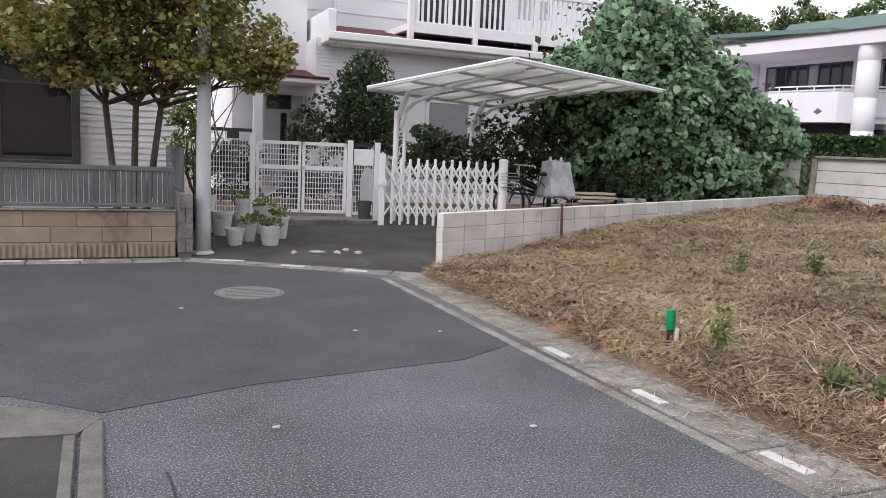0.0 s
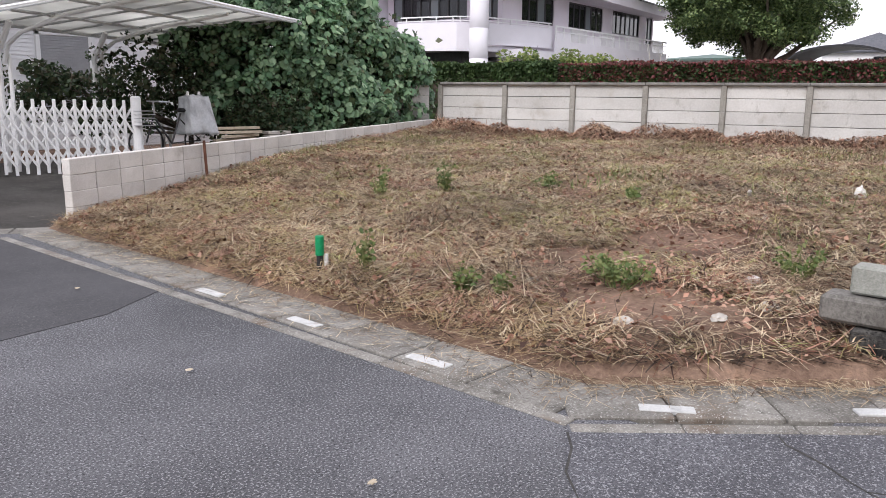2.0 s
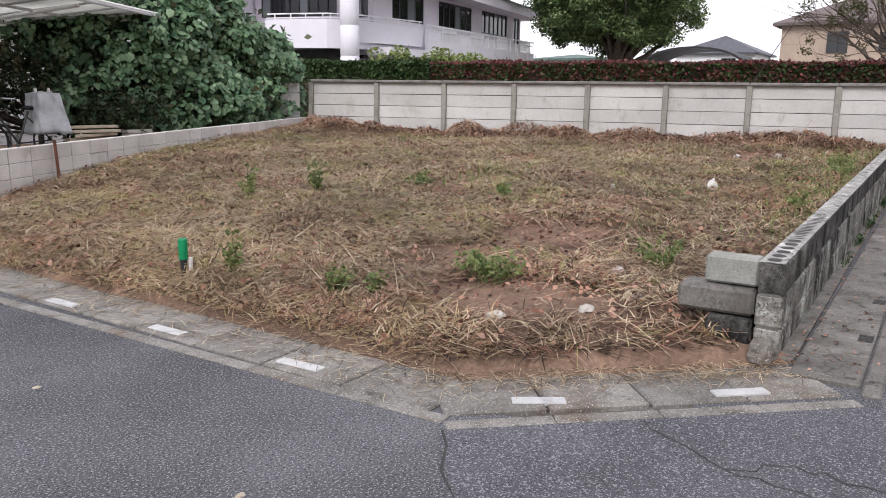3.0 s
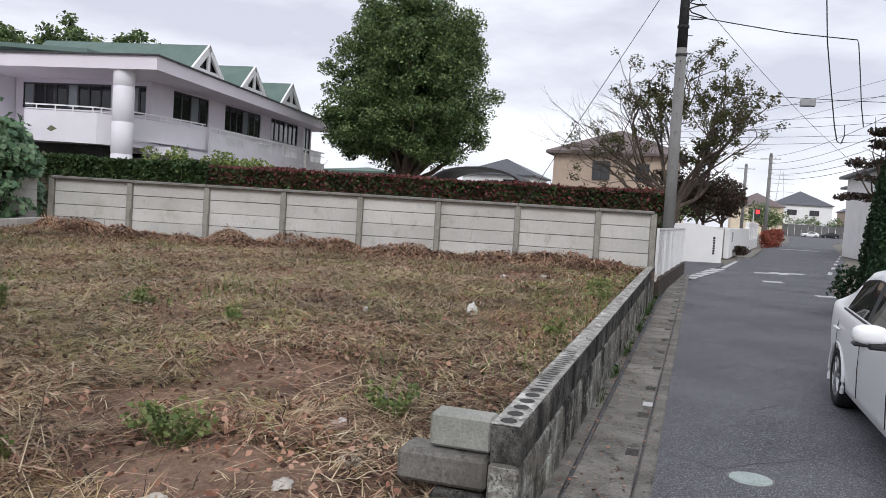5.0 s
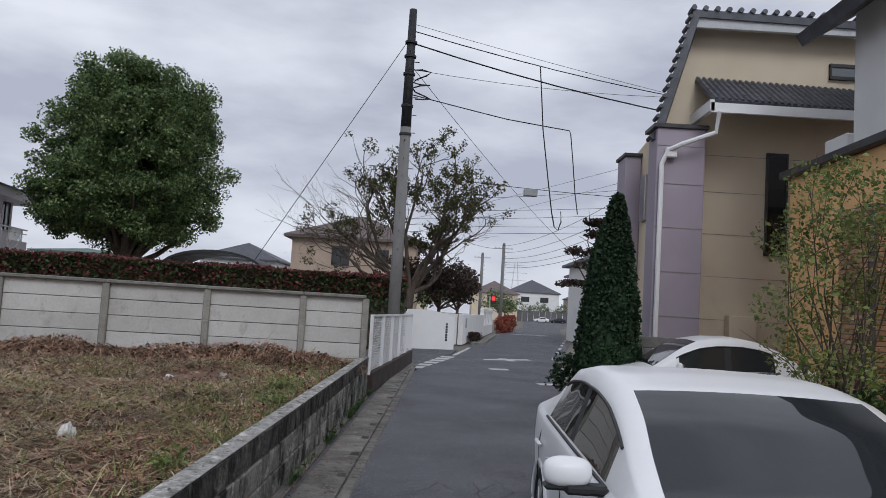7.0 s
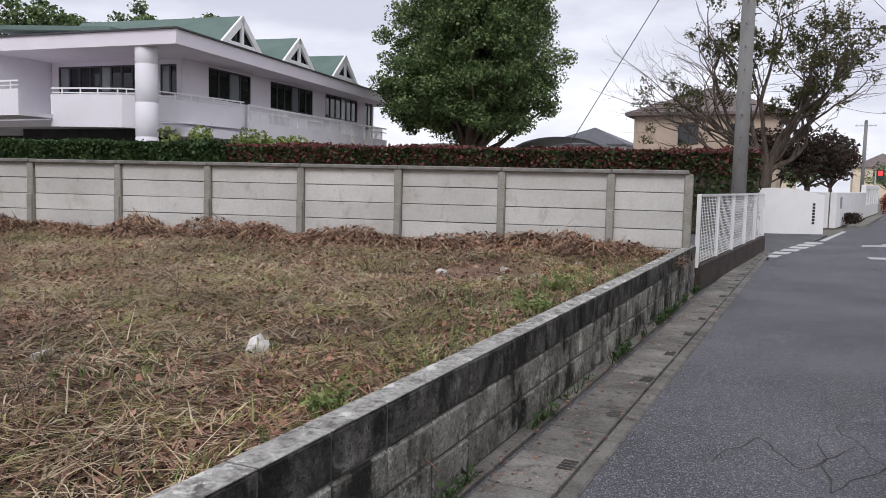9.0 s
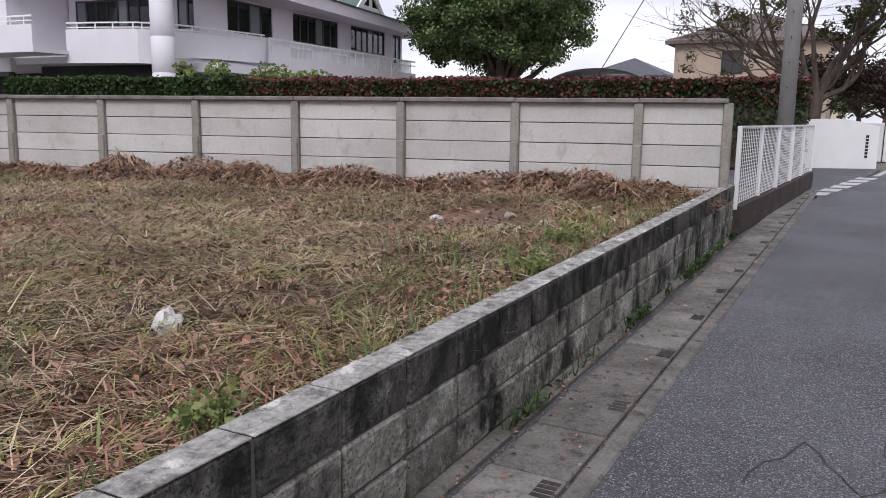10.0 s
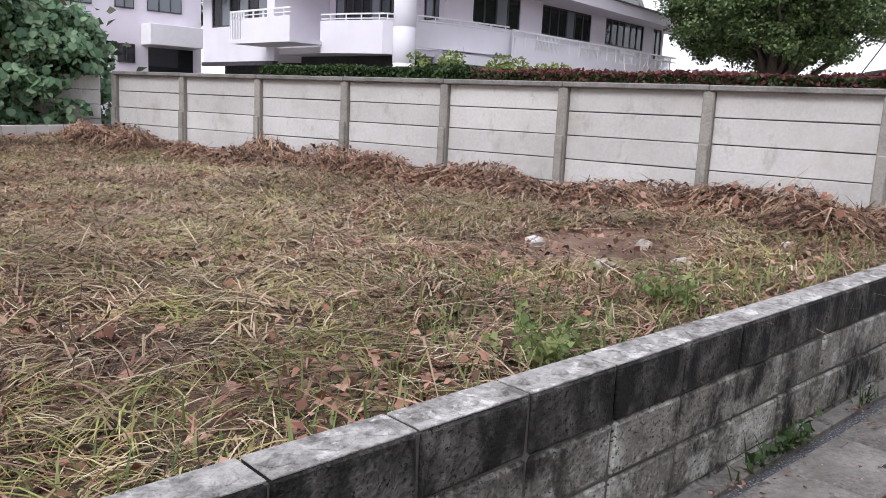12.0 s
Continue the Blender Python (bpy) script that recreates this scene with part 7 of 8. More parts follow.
def bicycle(x, y, z):
    t = thing("bicycle", (x, y, z), "parked dark bicycle with a front basket and silver cover", "bicycle")
    for cx in (x, x + 1.05):
        w = Shape()
        ring = [(cx + 0.31 * math.cos(a), y, z + 0.33 + 0.31 * math.sin(a)) for a in np.linspace(0, 2 * math.pi, 25)]
        w.path(ring, 0.018, 6)
        wheel = part("wheel", w, RUBBER, t)
        sp = Shape()
        for a in np.linspace(0, math.pi, 9)[:-1]:
            sp.tube((cx - 0.3 * math.cos(a), y, z + 0.33 - 0.3 * math.sin(a)), (cx + 0.3 * math.cos(a), y, z + 0.33 + 0.3 * math.sin(a)), 0.003, 0.003, 4)
        part("spokes", sp, SILVER, wheel)
    f = Shape().tube((x + 0.18, y, z + 0.82), (x, y, z + 0.33), 0.016).tube((x + 0.2, y, z + 0.72), (x + 0.48, y, z + 0.3), 0.018).tube((x + 0.48, y, z + 0.3), (x + 0.68, y, z + 0.82), 0.018).tube((x + 0.48, y, z + 0.3), (x + 1.05, y, z + 0.33), 0.013).tube((x + 0.66, y, z + 0.72), (x + 1.05, y, z + 0.33), 0.012)
    part("frame", f, DARK_METAL, t)
    part("handlebar", Shape().path([(x + 0.34, y - 0.26, z + 1.02), (x + 0.17, y - 0.2, z + 1.03), (x + 0.17, y + 0.2, z + 1.03), (x + 0.34, y + 0.26, z + 1.02)], 0.014), SILVER, t)
    part("stem", Shape().tube((x + 0.18, y, z + 0.8), (x + 0.17, y, z + 1.03), 0.014), SILVER, t)
    bk = Shape()
    bk.box(x - 0.22, y - 0.18, z + 0.62, x + 0.1, y + 0.18, z + 0.63)
    for k in range(5):
        zz = z + 0.63 + k * 0.06
        for a, b in (((x - 0.22, y - 0.18), (x + 0.1, y - 0.18)), ((x + 0.1, y - 0.18), (x + 0.1, y + 0.18)), ((x + 0.1, y + 0.18), (x - 0.22, y + 0.18)), ((x - 0.22, y + 0.18), (x - 0.22, y - 0.18))):
            bk.tube((*a, zz), (*b, zz), 0.006, 0.006, 4)
    part("basket", bk, SILVER, t)
    part("saddle", Shape().lathe([(0.06, z + 0.84), (0.10, z + 0.87), (0.05, z + 0.91)], (x + 0.7, y, 0), 12), BLACK_PLASTIC, t)
    bm = bmesh.new()
    bmesh.ops.create_cube(bm, size=1.0)
    bmesh.ops.subdivide_edges(bm, edges=bm.edges[:], cuts=9, use_grid_fill=True)
    for v in bm.verts:
        k = 0.75 + 0.35 * (0.5 - v.co.z)
        n = noise.noise(v.co * 5.0) * 0.05
        v.co = Vector((x + 0.98 + v.co.x * 0.5 * k + n - 0.06 * v.co.z, y + v.co.y * 0.5 * k + n, z + 0.78 + v.co.z * 0.66 + n))
    me = bpy.data.meshes.new("cover")
    bm.to_mesh(me)
    bm.free()
    me.shade_smooth()
    part("cover", me, COVER, t, "crumpled silver rain cover on the child seat")
    part("seat_posts", Shape().tube((x + 0.85, y, z + 1.05), (x + 0.83, y, z + 1.2), 0.025).tube((x + 1.05, y, z + 1.05), (x + 1.07, y, z + 1.2), 0.025), RAG_WHITE, t)


bicycle(7.15, 12.95, 0.33)
for i in range(7):
    s = Shape()
    s.at = Matrix.Translation((8.9 + random.uniform(-0.2, 0.2), 12.75 + random.uniform(-0.15, 0.15), 0.42 + 0.07 * i)) @ Matrix.Rotation(random.uniform(-0.4, 0.4), 4, "Z")
    s.box(-0.45, -0.06, 0, 0.45, 0.06, 0.05, 0.006)
    single("timber_board", s, WOOD, "pale timber board in a stacked heap", "board", "timber heap")
for i in range(4):
    s = Shape()
    s.at = Matrix.Translation((9.75, 12.75, 0.52 + 0.07 * i)) @ Matrix.Rotation(random.uniform(-0.3, 0.3), 4, "Z")
    s.box(-0.25, -0.12, 0, 0.25, 0.12, 0.06, 0.008)
    single("concrete_slab", s, STONE, "pale concrete slab in a small stack", "slab", "stacked slabs")
single("heap_base", Shape().box(8.3, 12.5, 0.15, 10.1, 13.0, 0.50, 0.05), CONCRETE_DARK, "dark rubble base under the timber heap", "rubble")


# ---- street: fence, walls, poles and wires ----
def white_fence():
    t = thing("mesh_fence", (22.7, 0.6, 0), "white wire mesh fence on a low dark wall", "fence")
    a, b = (18.52, 0.79), (27.3, 0.38)
    m = frame_on(a, b)
    d = math.hypot(b[0] - a[0], b[1] - a[1])
    s = Shape()
    s.at = m
    s.box(0, -0.07, -0.1, d, 0.07, 0.40, 0.015)
    part("low_wall", s, PLINTH, t, "dark weathered concrete plinth")
    n = 5
    for k in range(n + 1):
        s = Shape()
        s.at = m
        s.box(d * k / n - 0.03, -0.03, 0.35, d * k / n + 0.03, 0.03, 1.46, 0.006)
        part("post", s, WHITE_METAL, t)
    for k in range(n):
        part("mesh_panel", mesh_grid(m, d * k / n + 0.03, d * (k + 1) / n - 0.03, 0.42, 1.44, 0.14, 0.05, 0.004), WHITE_METAL, t)
    s = Shape()
    s.at = m
    s.box(0, -0.02, 1.43, d, 0.02, 1.46)
    part("top_rail", s, WHITE_METAL, t)
    part("back_rails", Shape().box(18.3, 0.9, 1.15, 18.34, 3.5, 1.18).box(18.3, 0.9, 1.42, 18.34, 3.5, 1.46).box(18.3, 0.9, 0.85, 18.34, 3.5, 0.88).box(18.29, 3.4, 0, 18.35, 3.5, 1.46), WHITE_METAL, t)


white_fence()


def curved_wall():
    t = thing("gate_wall", (36.4, 0.6, 0), "white rendered gate wall with a curved top", "wall")
    a, b = (35.4, 2.6), (37.2, -1.0)
    m = frame_on(a, b)
    d = math.hypot(b[0] - a[0], b[1] - a[1])
    n = 24
    v = []
    for y in (-0.12, 0.12):
        for k in range(n + 1):
            v += [(d * k / n, y, -0.05), (d * k / n, y, 1.38 + 0.24 * math.sin(math.pi * (k / n) ** 1.4))]
    o = 2 * (n + 1)
    f = []
    for k in range(n):
        i = 2 * k
        f += [(i, i + 2, i + 3, i + 1), (o + i + 1, o + i + 3, o + i + 2, o + i), (i + 1, i + 3, o + i + 3, o + i + 1)]
    f += [(0, 1, o + 1, o), (2 * n, o + 2 * n, o + 2 * n + 1, 2 * n + 1)]
    s = Shape()
    s.at = m
    s.add(v, f)
    part("wall_body", s, WHITE_WALL, t)
    s = Shape()
    s.at = m
    for k in range(7):
        s.box(d - 0.42, -0.135, 1.02 - k * 0.11, d - 0.33, -0.12, 1.10 - k * 0.11)
    part("sign_letters", s, BLACK_PLASTIC, t, "column of small dark raised letters")


curved_wall()


def low_white_wall():
    t = thing("garden_boundary", (55, -3, 0), "white rendered boundary wall with upright slots", "wall")
    a, b = (42.5, -1.55), (71.5, -4.85)
    m = frame_on(a, b)
    d = math.hypot(b[0] - a[0], b[1] - a[1])
    s = Shape()
    s.at = m
    s.box(0, 0, 0, d * 0.55, 0.25, 1.5, 0.02)
    k0 = d * 0.55
    s.box(k0, 0, 0, d, 0.25, 0.75, 0.02).box(k0, 0, 1.7, d, 0.25, 1.95, 0.02)
    for k in range(7):
        x = k0 + (d - k0) * k / 6
        s.box(max(k0, x - 0.55), 0, 0.75, min(d, x + 0.55), 0.25, 1.7)
    s.box(0, 0.3, 0, 0.3, 3.0, 1.5, 0.02)
    part("wall_body", s, WHITE_WALL, t)
    s = Shape()
    s.at = m
    s.box(1.4, -0.01, 0.8, 2.2, 0.0, 1.3)
    part("name_panel", s, GREY_SHUTTER, t)
    single("brown_bush", arrays_mesh("brown_bush", *leaf_arrays(in_clumps([(46 + random.uniform(-1, 1), -2.3 + random.uniform(-0.2, 0.2), 0.35, 0.35, 0.3, 0.25) for _ in range(12)], 60), 0.1)), LEAF_MAPLE, "low clipped brownish bush at the wall", "shrub")
    part("kerb_edge", Shape().prism([(43, -2.0), (62, -4.2), (62, -4.6), (44, -2.7)], 0, 0.12), CONCRETE, t)


low_white_wall()


def utility_pole(x, y, h, r, dark_from, label, arms=()):
    t = thing("utility_pole", (x, y, 0), label, "utility pole", "utility poles")
    part("shaft", Shape().tube((x, y, -0.1), (x, y, dark_from), r, r * 0.85, 18), POLE_CONCRETE, t, smooth=True)
    part("upper_shaft", Shape().tube((x, y, dark_from), (x, y, h), r * 0.86, r * 0.62, 16), POLE_DARK if dark_from < h - 0.5 else POLE_CONCRETE, t, smooth=True)
    s = Shape()
    z = 2.2
    while z < h - 0.8:
        s.tube((x - r * 1.6, y, z), (x, y, z), 0.012, 0.012, 5).tube((x, y - r * 1.6, z + 0.25), (x, y, z + 0.25), 0.012, 0.012, 5)
        z += 0.5
    part("step_bolts", s, POLE_DARK, t, kind="stuff")
    for z, l in arms:
        a = part("cross_arm", Shape().box(x - 0.05, y - l, z - 0.05, x + 0.05, y + l, z + 0.05), POLE_GREY, t)
        s = Shape()
        for k in (-0.9, -0.45, 0.45, 0.9):
            s.lathe([(0.03, z + 0.05), (0.06, z + 0.1), (0.03, z + 0.18)], (x, y + k * l, 0), 8)
        part("insulators", s, RAG_WHITE, a)
    return t


main_pole = utility_pole(25.3, 0.82, 9.95, 0.17, 6.6, "tall concrete utility pole with a dark upper half")
for z in (9.0, 8.6, 8.1, 7.2, 6.4):
    part("clamp_band", Shape().tube((25.3, 0.82, z - 0.03), (25.3, 0.82, z + 0.03), 0.17, 0.17, 14), POLE_DARK, main_pole)
part("cable_tangle", Shape().path([(25.2 + 0.25 * math.cos(a * 1.7), 0.45 + 0.25 * math.sin(a * 2.3), 8.3 - 0.11 * a) for a in np.arange(0, 9, 0.5)], 0.02), CABLE, main_pole, "tangled cable ends")
utility_pole(89.7, -6.8, 9.4, 0.2, 9.1, "far concrete utility pole beyond the junction", ((8.8, 1.0),))
utility_pole(100, -5.0, 9.0, 0.2, 8.7, "far concrete utility pole beyond the junction", ((8.4, 1.0),))
utility_pole(48.0, -9.6, 7.6, 0.13, 7.3, "slim utility pole behind the cypress", ((7.2, 0.7),))


def wire(p0, p1, sag, r=0.012, label="thin black overhead cable"):
    pts = [Vector(p0).lerp(Vector(p1), k / 12) - Vector((0, 0, sag * 4 * (k / 12) * (1 - k / 12))) for k in range(13)]
    return single("overhead_cable", Shape().path(pts, r, 5), CABLE, label, "cable", "overhead cables")


P = (25.3, 0.82)
wire((*P, 9.0), (29.5, -16.0, 8.0), 0.55, 0.022)
wire((*P, 9.35), (29.5, -16.0, 8.5), 0.45, 0.015)
wire((*P, 9.55), (30.5, -16.0, 8.2), 0.2, 0.007)
wire((*P, 8.25), (29.0, -14.0, 9.6), 0.5, 0.007)
single("overhead_cable", Shape().path([(25.3, 0.82, 7.55), (25.6, -0.5, 7.36), (25.95, -2.0, 7.16), (26.2, -3.3, 7.06), (26.3, -3.86, 7.02), (26.3, -3.9, 6.9), (26.3, -4.0, 6.1), (26.3, -4.1, 5.2), (26.3, -4.2, 4.6)], 0.016, 5), CABLE, "slack cable whose end hangs down", "cable", "overhead cables")
single("overhead_cable", Shape().path([(26.3, -2.92, 8.85), (26.3, -3.0, 8.0), (26.3, -3.09, 7.0), (26.3, -3.3, 5.6), (26.3, -3.46, 4.6), (26.3, -3.55, 4.2), (26.3, -3.66, 4.1), (26.3, -3.74, 4.35), (26.3, -3.72, 4.65)], 0.018, 5), CABLE, "loose cable hanging down in a loop from a wire", "cable", "overhead cables")
wire((*P, 8.4), (60.0, -12.0, 4.6), 0.6, 0.009)
wire((*P, 9.2), (24.0, 6.0, -0.1), 0.0, 0.010, "guy wire running down to the ground")
for z0, z1, y1 in ((8.9, 8.6, -20), (8.2, 7.7, -24), (7.6, 7.0, -20), (7.2, 6.4, -24), (6.7, 6.0, -22)):
    wire((88, -6.5, z0), (48.0, -9.6, z1 * 0.95), 0.5, 0.016)
    wire((60, 4.0, z0 + 0.4), (45.0, y1, z1 + 1.6), 0.4, 0.012)
wire((89.7, -6.8, 8.8), (60, 1.0, 8.0), 0.6, 0.016)
wire((29, -14, 9.4), (55, 3.0, 7.2), 0.3, 0.008)
wire((29, -14, 8.9), (58, 3.0, 6.6), 0.3, 0.008)
single("cable_box", Shape().box(38.0, -4.35, 6.85, 38.3, -3.75, 7.15, 0.02), GREY_SHUTTER, "small grey cable junction box on a wire", "junction box")
wire((38.1, -1.0, 7.35), (38.1, -12.0, 7.0), 0.1, 0.014)


# ---- houses on the street's far side ----
def mauve_house():
    t = thing("mauve_house", (20, -7, 0), "beige and mauve rendered house with dark tiled roofs", "house")
    prof = [(-4.35, 0.0), (-4.35, 5.25), (-4.95, 7.35), (-10.5, 7.25), (-10.5, 0.0)]
    n = len(prof)
    s = Shape()
    rear = [(-4.35, 0.0), (-4.35, 5.0), (-5.9, 7.2), (-10.5, 7.2), (-10.5, 0.0)]
    s.add([(18.6, y, z) for y, z in prof] + [(21.0, y, z) for y, z in rear], [tuple(range(n)), tuple(range(n, 2 * n))[::-1]] + [(i, n + i, n + (i + 1) % n, (i + 1) % n) for i in range(n)])
    part("wall", s, BEIGE, t)
    part("mauve_bay", Shape().box(18.0, -4.22, 0, 18.58, -5.10, 5.18, 0.01), PURPLE, t, "mauve boarded bay with thin joints")
    j = Shape()
    for z in (0.95, 1.75, 2.55, 3.35, 4.15, 4.85):
        j.box(17.992, -5.10, z, 18.0, -4.22, z + 0.012)
        j.box(18.592, -10.4, z, 18.6, -5.12, z + 0.008)
    part("joints", j, POST, t)
    part("front_bay", Shape().box(19.6, -4.02, 0, 20.3, -4.34, 4.95, 0.01), PURPLE, t)
    part("front_window", Shape().box(19.0, -4.28, 3.6, 19.4, -4.34, 4.5, 0.01), SILVER, t)
    part("bay_cap", Shape().box(17.95, -4.15, 5.18, 18.65, -5.15, 5.26, 0.01), DARK_METAL, t)
    part("bay_cap", Shape().box(19.55, -3.98, 4.95, 20.35, -4.4, 5.02, 0.01), DARK_METAL, t)
    r = Shape()
    for a, b in (((-4.15, 5.0), (-4.85, 7.5)), ((-4.85, 7.5), (-10.6, 7.4))):
        dy, dz = b[0] - a[0], b[1] - a[1]
        r.slab((18.15, a[0], a[1]), (18.62, a[0] - 0.12, a[1]), (18.62, b[0] - 0.12, b[1]), (18.15, b[0], b[1]), -0.14)
    part("roof", r, SLATE, t, "dark tiled roof edge")
    caps = Shape()
    for k in range(26):
        caps.tube((18.12, -4.85 - k * 0.22, 7.53), (18.4, -4.85 - k * 0.22, 7.50), 0.05, 0.05, 8)
    for k in range(14):
        q = k / 13
        caps.tube((18.12, -4.15 - 0.7 * q, 5.05 + 2.5 * q), (18.4, -4.15 - 0.7 * q, 5.03 + 2.5 * q), 0.04, 0.04, 8)
    part("ridge_tiles", caps, SLATE, t)
    part("verge_board", Shape().box(18.2, -4.9, 7.18, 18.3, -10.4, 7.36), POLE_GREY, t)
    low = part("lower_roof", Shape().slab((17.5, -5.05, 5.55), (17.5, -9.5, 5.45), (18.6, -9.5, 6.15), (18.6, -5.05, 6.25), -0.07), SLATE, t, "dark tiled lower roof")
    tile = Shape()
    for row in range(5):
        for k in range(38):
            y = -5.1 - k * 0.116
            x = 17.48 + row * 0.22
            z = 5.62 + row * 0.141 - k * 0.0025
            tile.tube((x, y, z), (x + 0.24, y, z + 0.15), 0.04, 0.036, 6)
    part("roof_tiles", tile, SLATE, low, kind="stuff")
    part("eave_board", Shape().box(17.45, -5.0, 5.38, 17.52, -9.5, 5.55).box(17.45, -4.98, 5.4, 18.6, -5.06, 5.6), WHITE_METAL, t)
    part("downpipe", Shape().path([(17.46, -5.15, 5.4), (17.6, -5.15, 5.05), (17.75, -4.62, 4.85), (17.88, -4.40, 4.75), (17.93, -4.30, 4.5), (17.93, -4.30, 0.2)], 0.045, 8).box(17.85, -4.55, 4.62, 17.99, -4.36, 4.80, 0.01), WHITE_METAL, t)
    plain_window(t, Matrix.Translation((18.58, 0, 0)) @ Matrix.Rotation(-math.pi / 2, 4, "Z"), 6.45, 6.85, 3.0, 4.95, 1)
    plain_window(t, Matrix.Translation((18.58, 0, 0)) @ Matrix.Rotation(-math.pi / 2, 4, "Z"), 7.6, 9.2, 6.45, 6.75, 1, DARK_METAL, PALE_GLASS)
    part("water_heater", Shape().box(18.3, -5.75, 1.0, 18.58, -6.25, 1.85, 0.02), BEIGE, t, "beige wall-hung water heater")
    part("meter_box", Shape().box(17.9, -4.5, 1.05, 17.99, -4.7, 1.35, 0.01), RAG_WHITE, t)


mauve_house()


def orange_house():
    t = thing("orange_house", (14, -8, 0), "orange rendered house with a white upper storey", "house")
    part("wall", Shape().box(6.0, -6.05, 0, 16.6, -12, 4.1, 0.01), ORANGE, t)
    part("parapet_cap", Shape().box(5.9, -5.92, 4.1, 16.75, -12.1, 4.22, 0.01), DARK_METAL, t)
    part("upper_wall", Shape().box(6.0, -6.6, 4.1, 15.7, -12, 7.0, 0.01), WHITE_WALL, t)
    part("roof", Shape().slab((16.2, -5.9, 6.35), (16.2, -9.3, 8.6), (5, -9.3, 8.6), (5, -5.9, 6.35), -0.2), SLATE, t)
    part("roof", Shape().slab((16.2, -9.3, 8.6), (16.2, -12.6, 6.35), (5, -12.6, 6.35), (5, -9.3, 8.6), -0.2), SLATE, t)
    part("side_wall_cap", Shape().box(15.7, -6.5, 4.25, 16.4, -9, 4.7, 0.02), WHITE_WALL, t)
    pl = part("brick_pier", Shape().box(13.15, -5.55, 0, 13.95, -6.04, 3.2), MORTAR, t, "pier faced with thin tan bricks")
    me = Shape().box(0, 0, 0, 0.19, 0.02, 0.052, 0.004).mesh("brick")
    me.materials.append(BRICK)
    for r in range(51):
        for k in range(4):
            for face in (0, 1):
                if face and k > 1:
                    continue
                ob = new("brick", me)
                ob.parent = pl
                shift = 0.1 * (r % 2)
                if face == 0:
                    ob.matrix_basis = Matrix.Translation((13.14 + k * 0.2 + shift * (k < 3), -5.55, 0.02 + r * 0.062))
                else:
                    ob.matrix_basis = Matrix.Translation((13.15, -6.0 + k * 0.22, 0.02 + r * 0.062)) @ Matrix.Rotation(math.pi / 2, 4, "Z")
    part("planter", Shape().box(9.5, -4.1, 0, 12.8, -5.3, 0.42, 0.02), BRICK, t, "low brick planter")


orange_house()
slats = thing("slat_fence", (16.9, -3.9, 0), "dark brown block fence beside the parking space", "fence")
for r in range(7):
    part("slat", Shape().box(16.9, -3.35, r * 0.2 + 0.01, 17.0, -4.75, r * 0.2 + 0.195, 0.01), COPING, slats)
bars = Shape()
for k in range(10):
    bars.box(16.94, -4.8 - k * 0.1, 0.0, 16.96, -4.83 - k * 0.1, 1.4)
part("railing", bars, DARK_METAL, slats)
single("parking_ground", Shape().prism([(6, -3.4), (17.2, -3.4), (17.2, -6.05), (6, -6.05)], -0.1, 0.03), CONCRETE, "pale concrete parking space beside the street", "pavement", kind="structure")
single("south_wall", Shape().box(-14, -9.5, 0, 5.8, -9.2, 5.5), BEIGE, "plain beige house wall across the street", "wall", kind="structure")

# ---- distance beyond the hedge and down the street ----
def far_house(x0, y0, x1, y1, h, peak, wall_mat, roof_mat, label, wins=()):
    t = thing("far_house", ((x0 + x1) / 2, (y0 + y1) / 2, 0), label, "house", "far houses")
    part("wall", Shape().box(x0, y0, 0, x1, y1, h), wall_mat, t)
    part("roof", hip_roof(x0, y0, x1, y1, h + 0.1, peak), roof_mat, t)
    for y, z, w, hh in wins:
        plain_window(t, Matrix.Translation((x0, 0, 0)) @ Matrix.Rotation(-math.pi / 2, 4, "Z"), -y, -y + w, z, z + hh, 2, DARK_METAL, WINDOW_GLASS, 0.08)
    return t


far_house(56.2, 1.5, 64, 9.8, 6.0, 8.0, TAN, ROOF_BROWN, "tan two-storey house with a brown hipped roof", ((7.1, 4.2, 1.2, 1.3), (4.2, 4.2, 0.9, 1.2)))
far_house(92, 18.5, 101, 27, 6.0, 8.2, WHITE_WALL, SLATE, "white house with a grey tiled roof far behind", ((22, 4.5, 1.5, 1.0),))
arch = thing("arched_canopy", (80, 21, 0), "dark arched metal canopy behind the hedge", "canopy")
s = Shape()
bow = [(21.8 + r_ * 5 * math.cos(math.pi * k / 16), 4.2 + (1.9 - (1 - r_) * 4) * math.sin(math.pi * k / 16)) for r_ in (1.0, 0.95) for k in range(17)]
s.add([(x_, y_, z_) for x_ in (79, 86) for y_, z_ in bow],
      [q for k in range(16) for q in ((k, k + 1, k + 35, k + 34), (k + 17, k + 51, k + 52, k + 18), (k, k + 17, k + 18, k + 1), (k + 34, k + 35, k + 52, k + 51))])
part("roof", s, POLE_DARK, arch)
for y in (17.2, 21.8, 26.4):
    part("post", Shape().tube((79.2, y, 0), (79.2, y, 4.3), 0.1), DARK_METAL, arch)
far_house(70, 28, 88, 34, 4.6, 5.2, WHITE_WALL, GREEN_ROOF, "low pale building with a green flat roof")
far_house(252, -37, 268, -21, 9.0, 13.4, WHITE_WALL, SLATE, "far white house with a grey tiled roof at the street's end", ((-25, 6.0, 2.6, 1.6), (-31, 6.0, 2.6, 1.6)))
far_house(262, -62, 276, -42, 8.0, 12.0, TAN, SLATE, "far tan house at the end of the street", ((-46, 5.4, 2.4, 1.6),))
far_house(210, -20, 224, -8, 7.0, 10.5, BEIGE, ROOF_BROWN, "far brown-roofed house beside the street", ((-12, 5.0, 2.0, 1.4),))
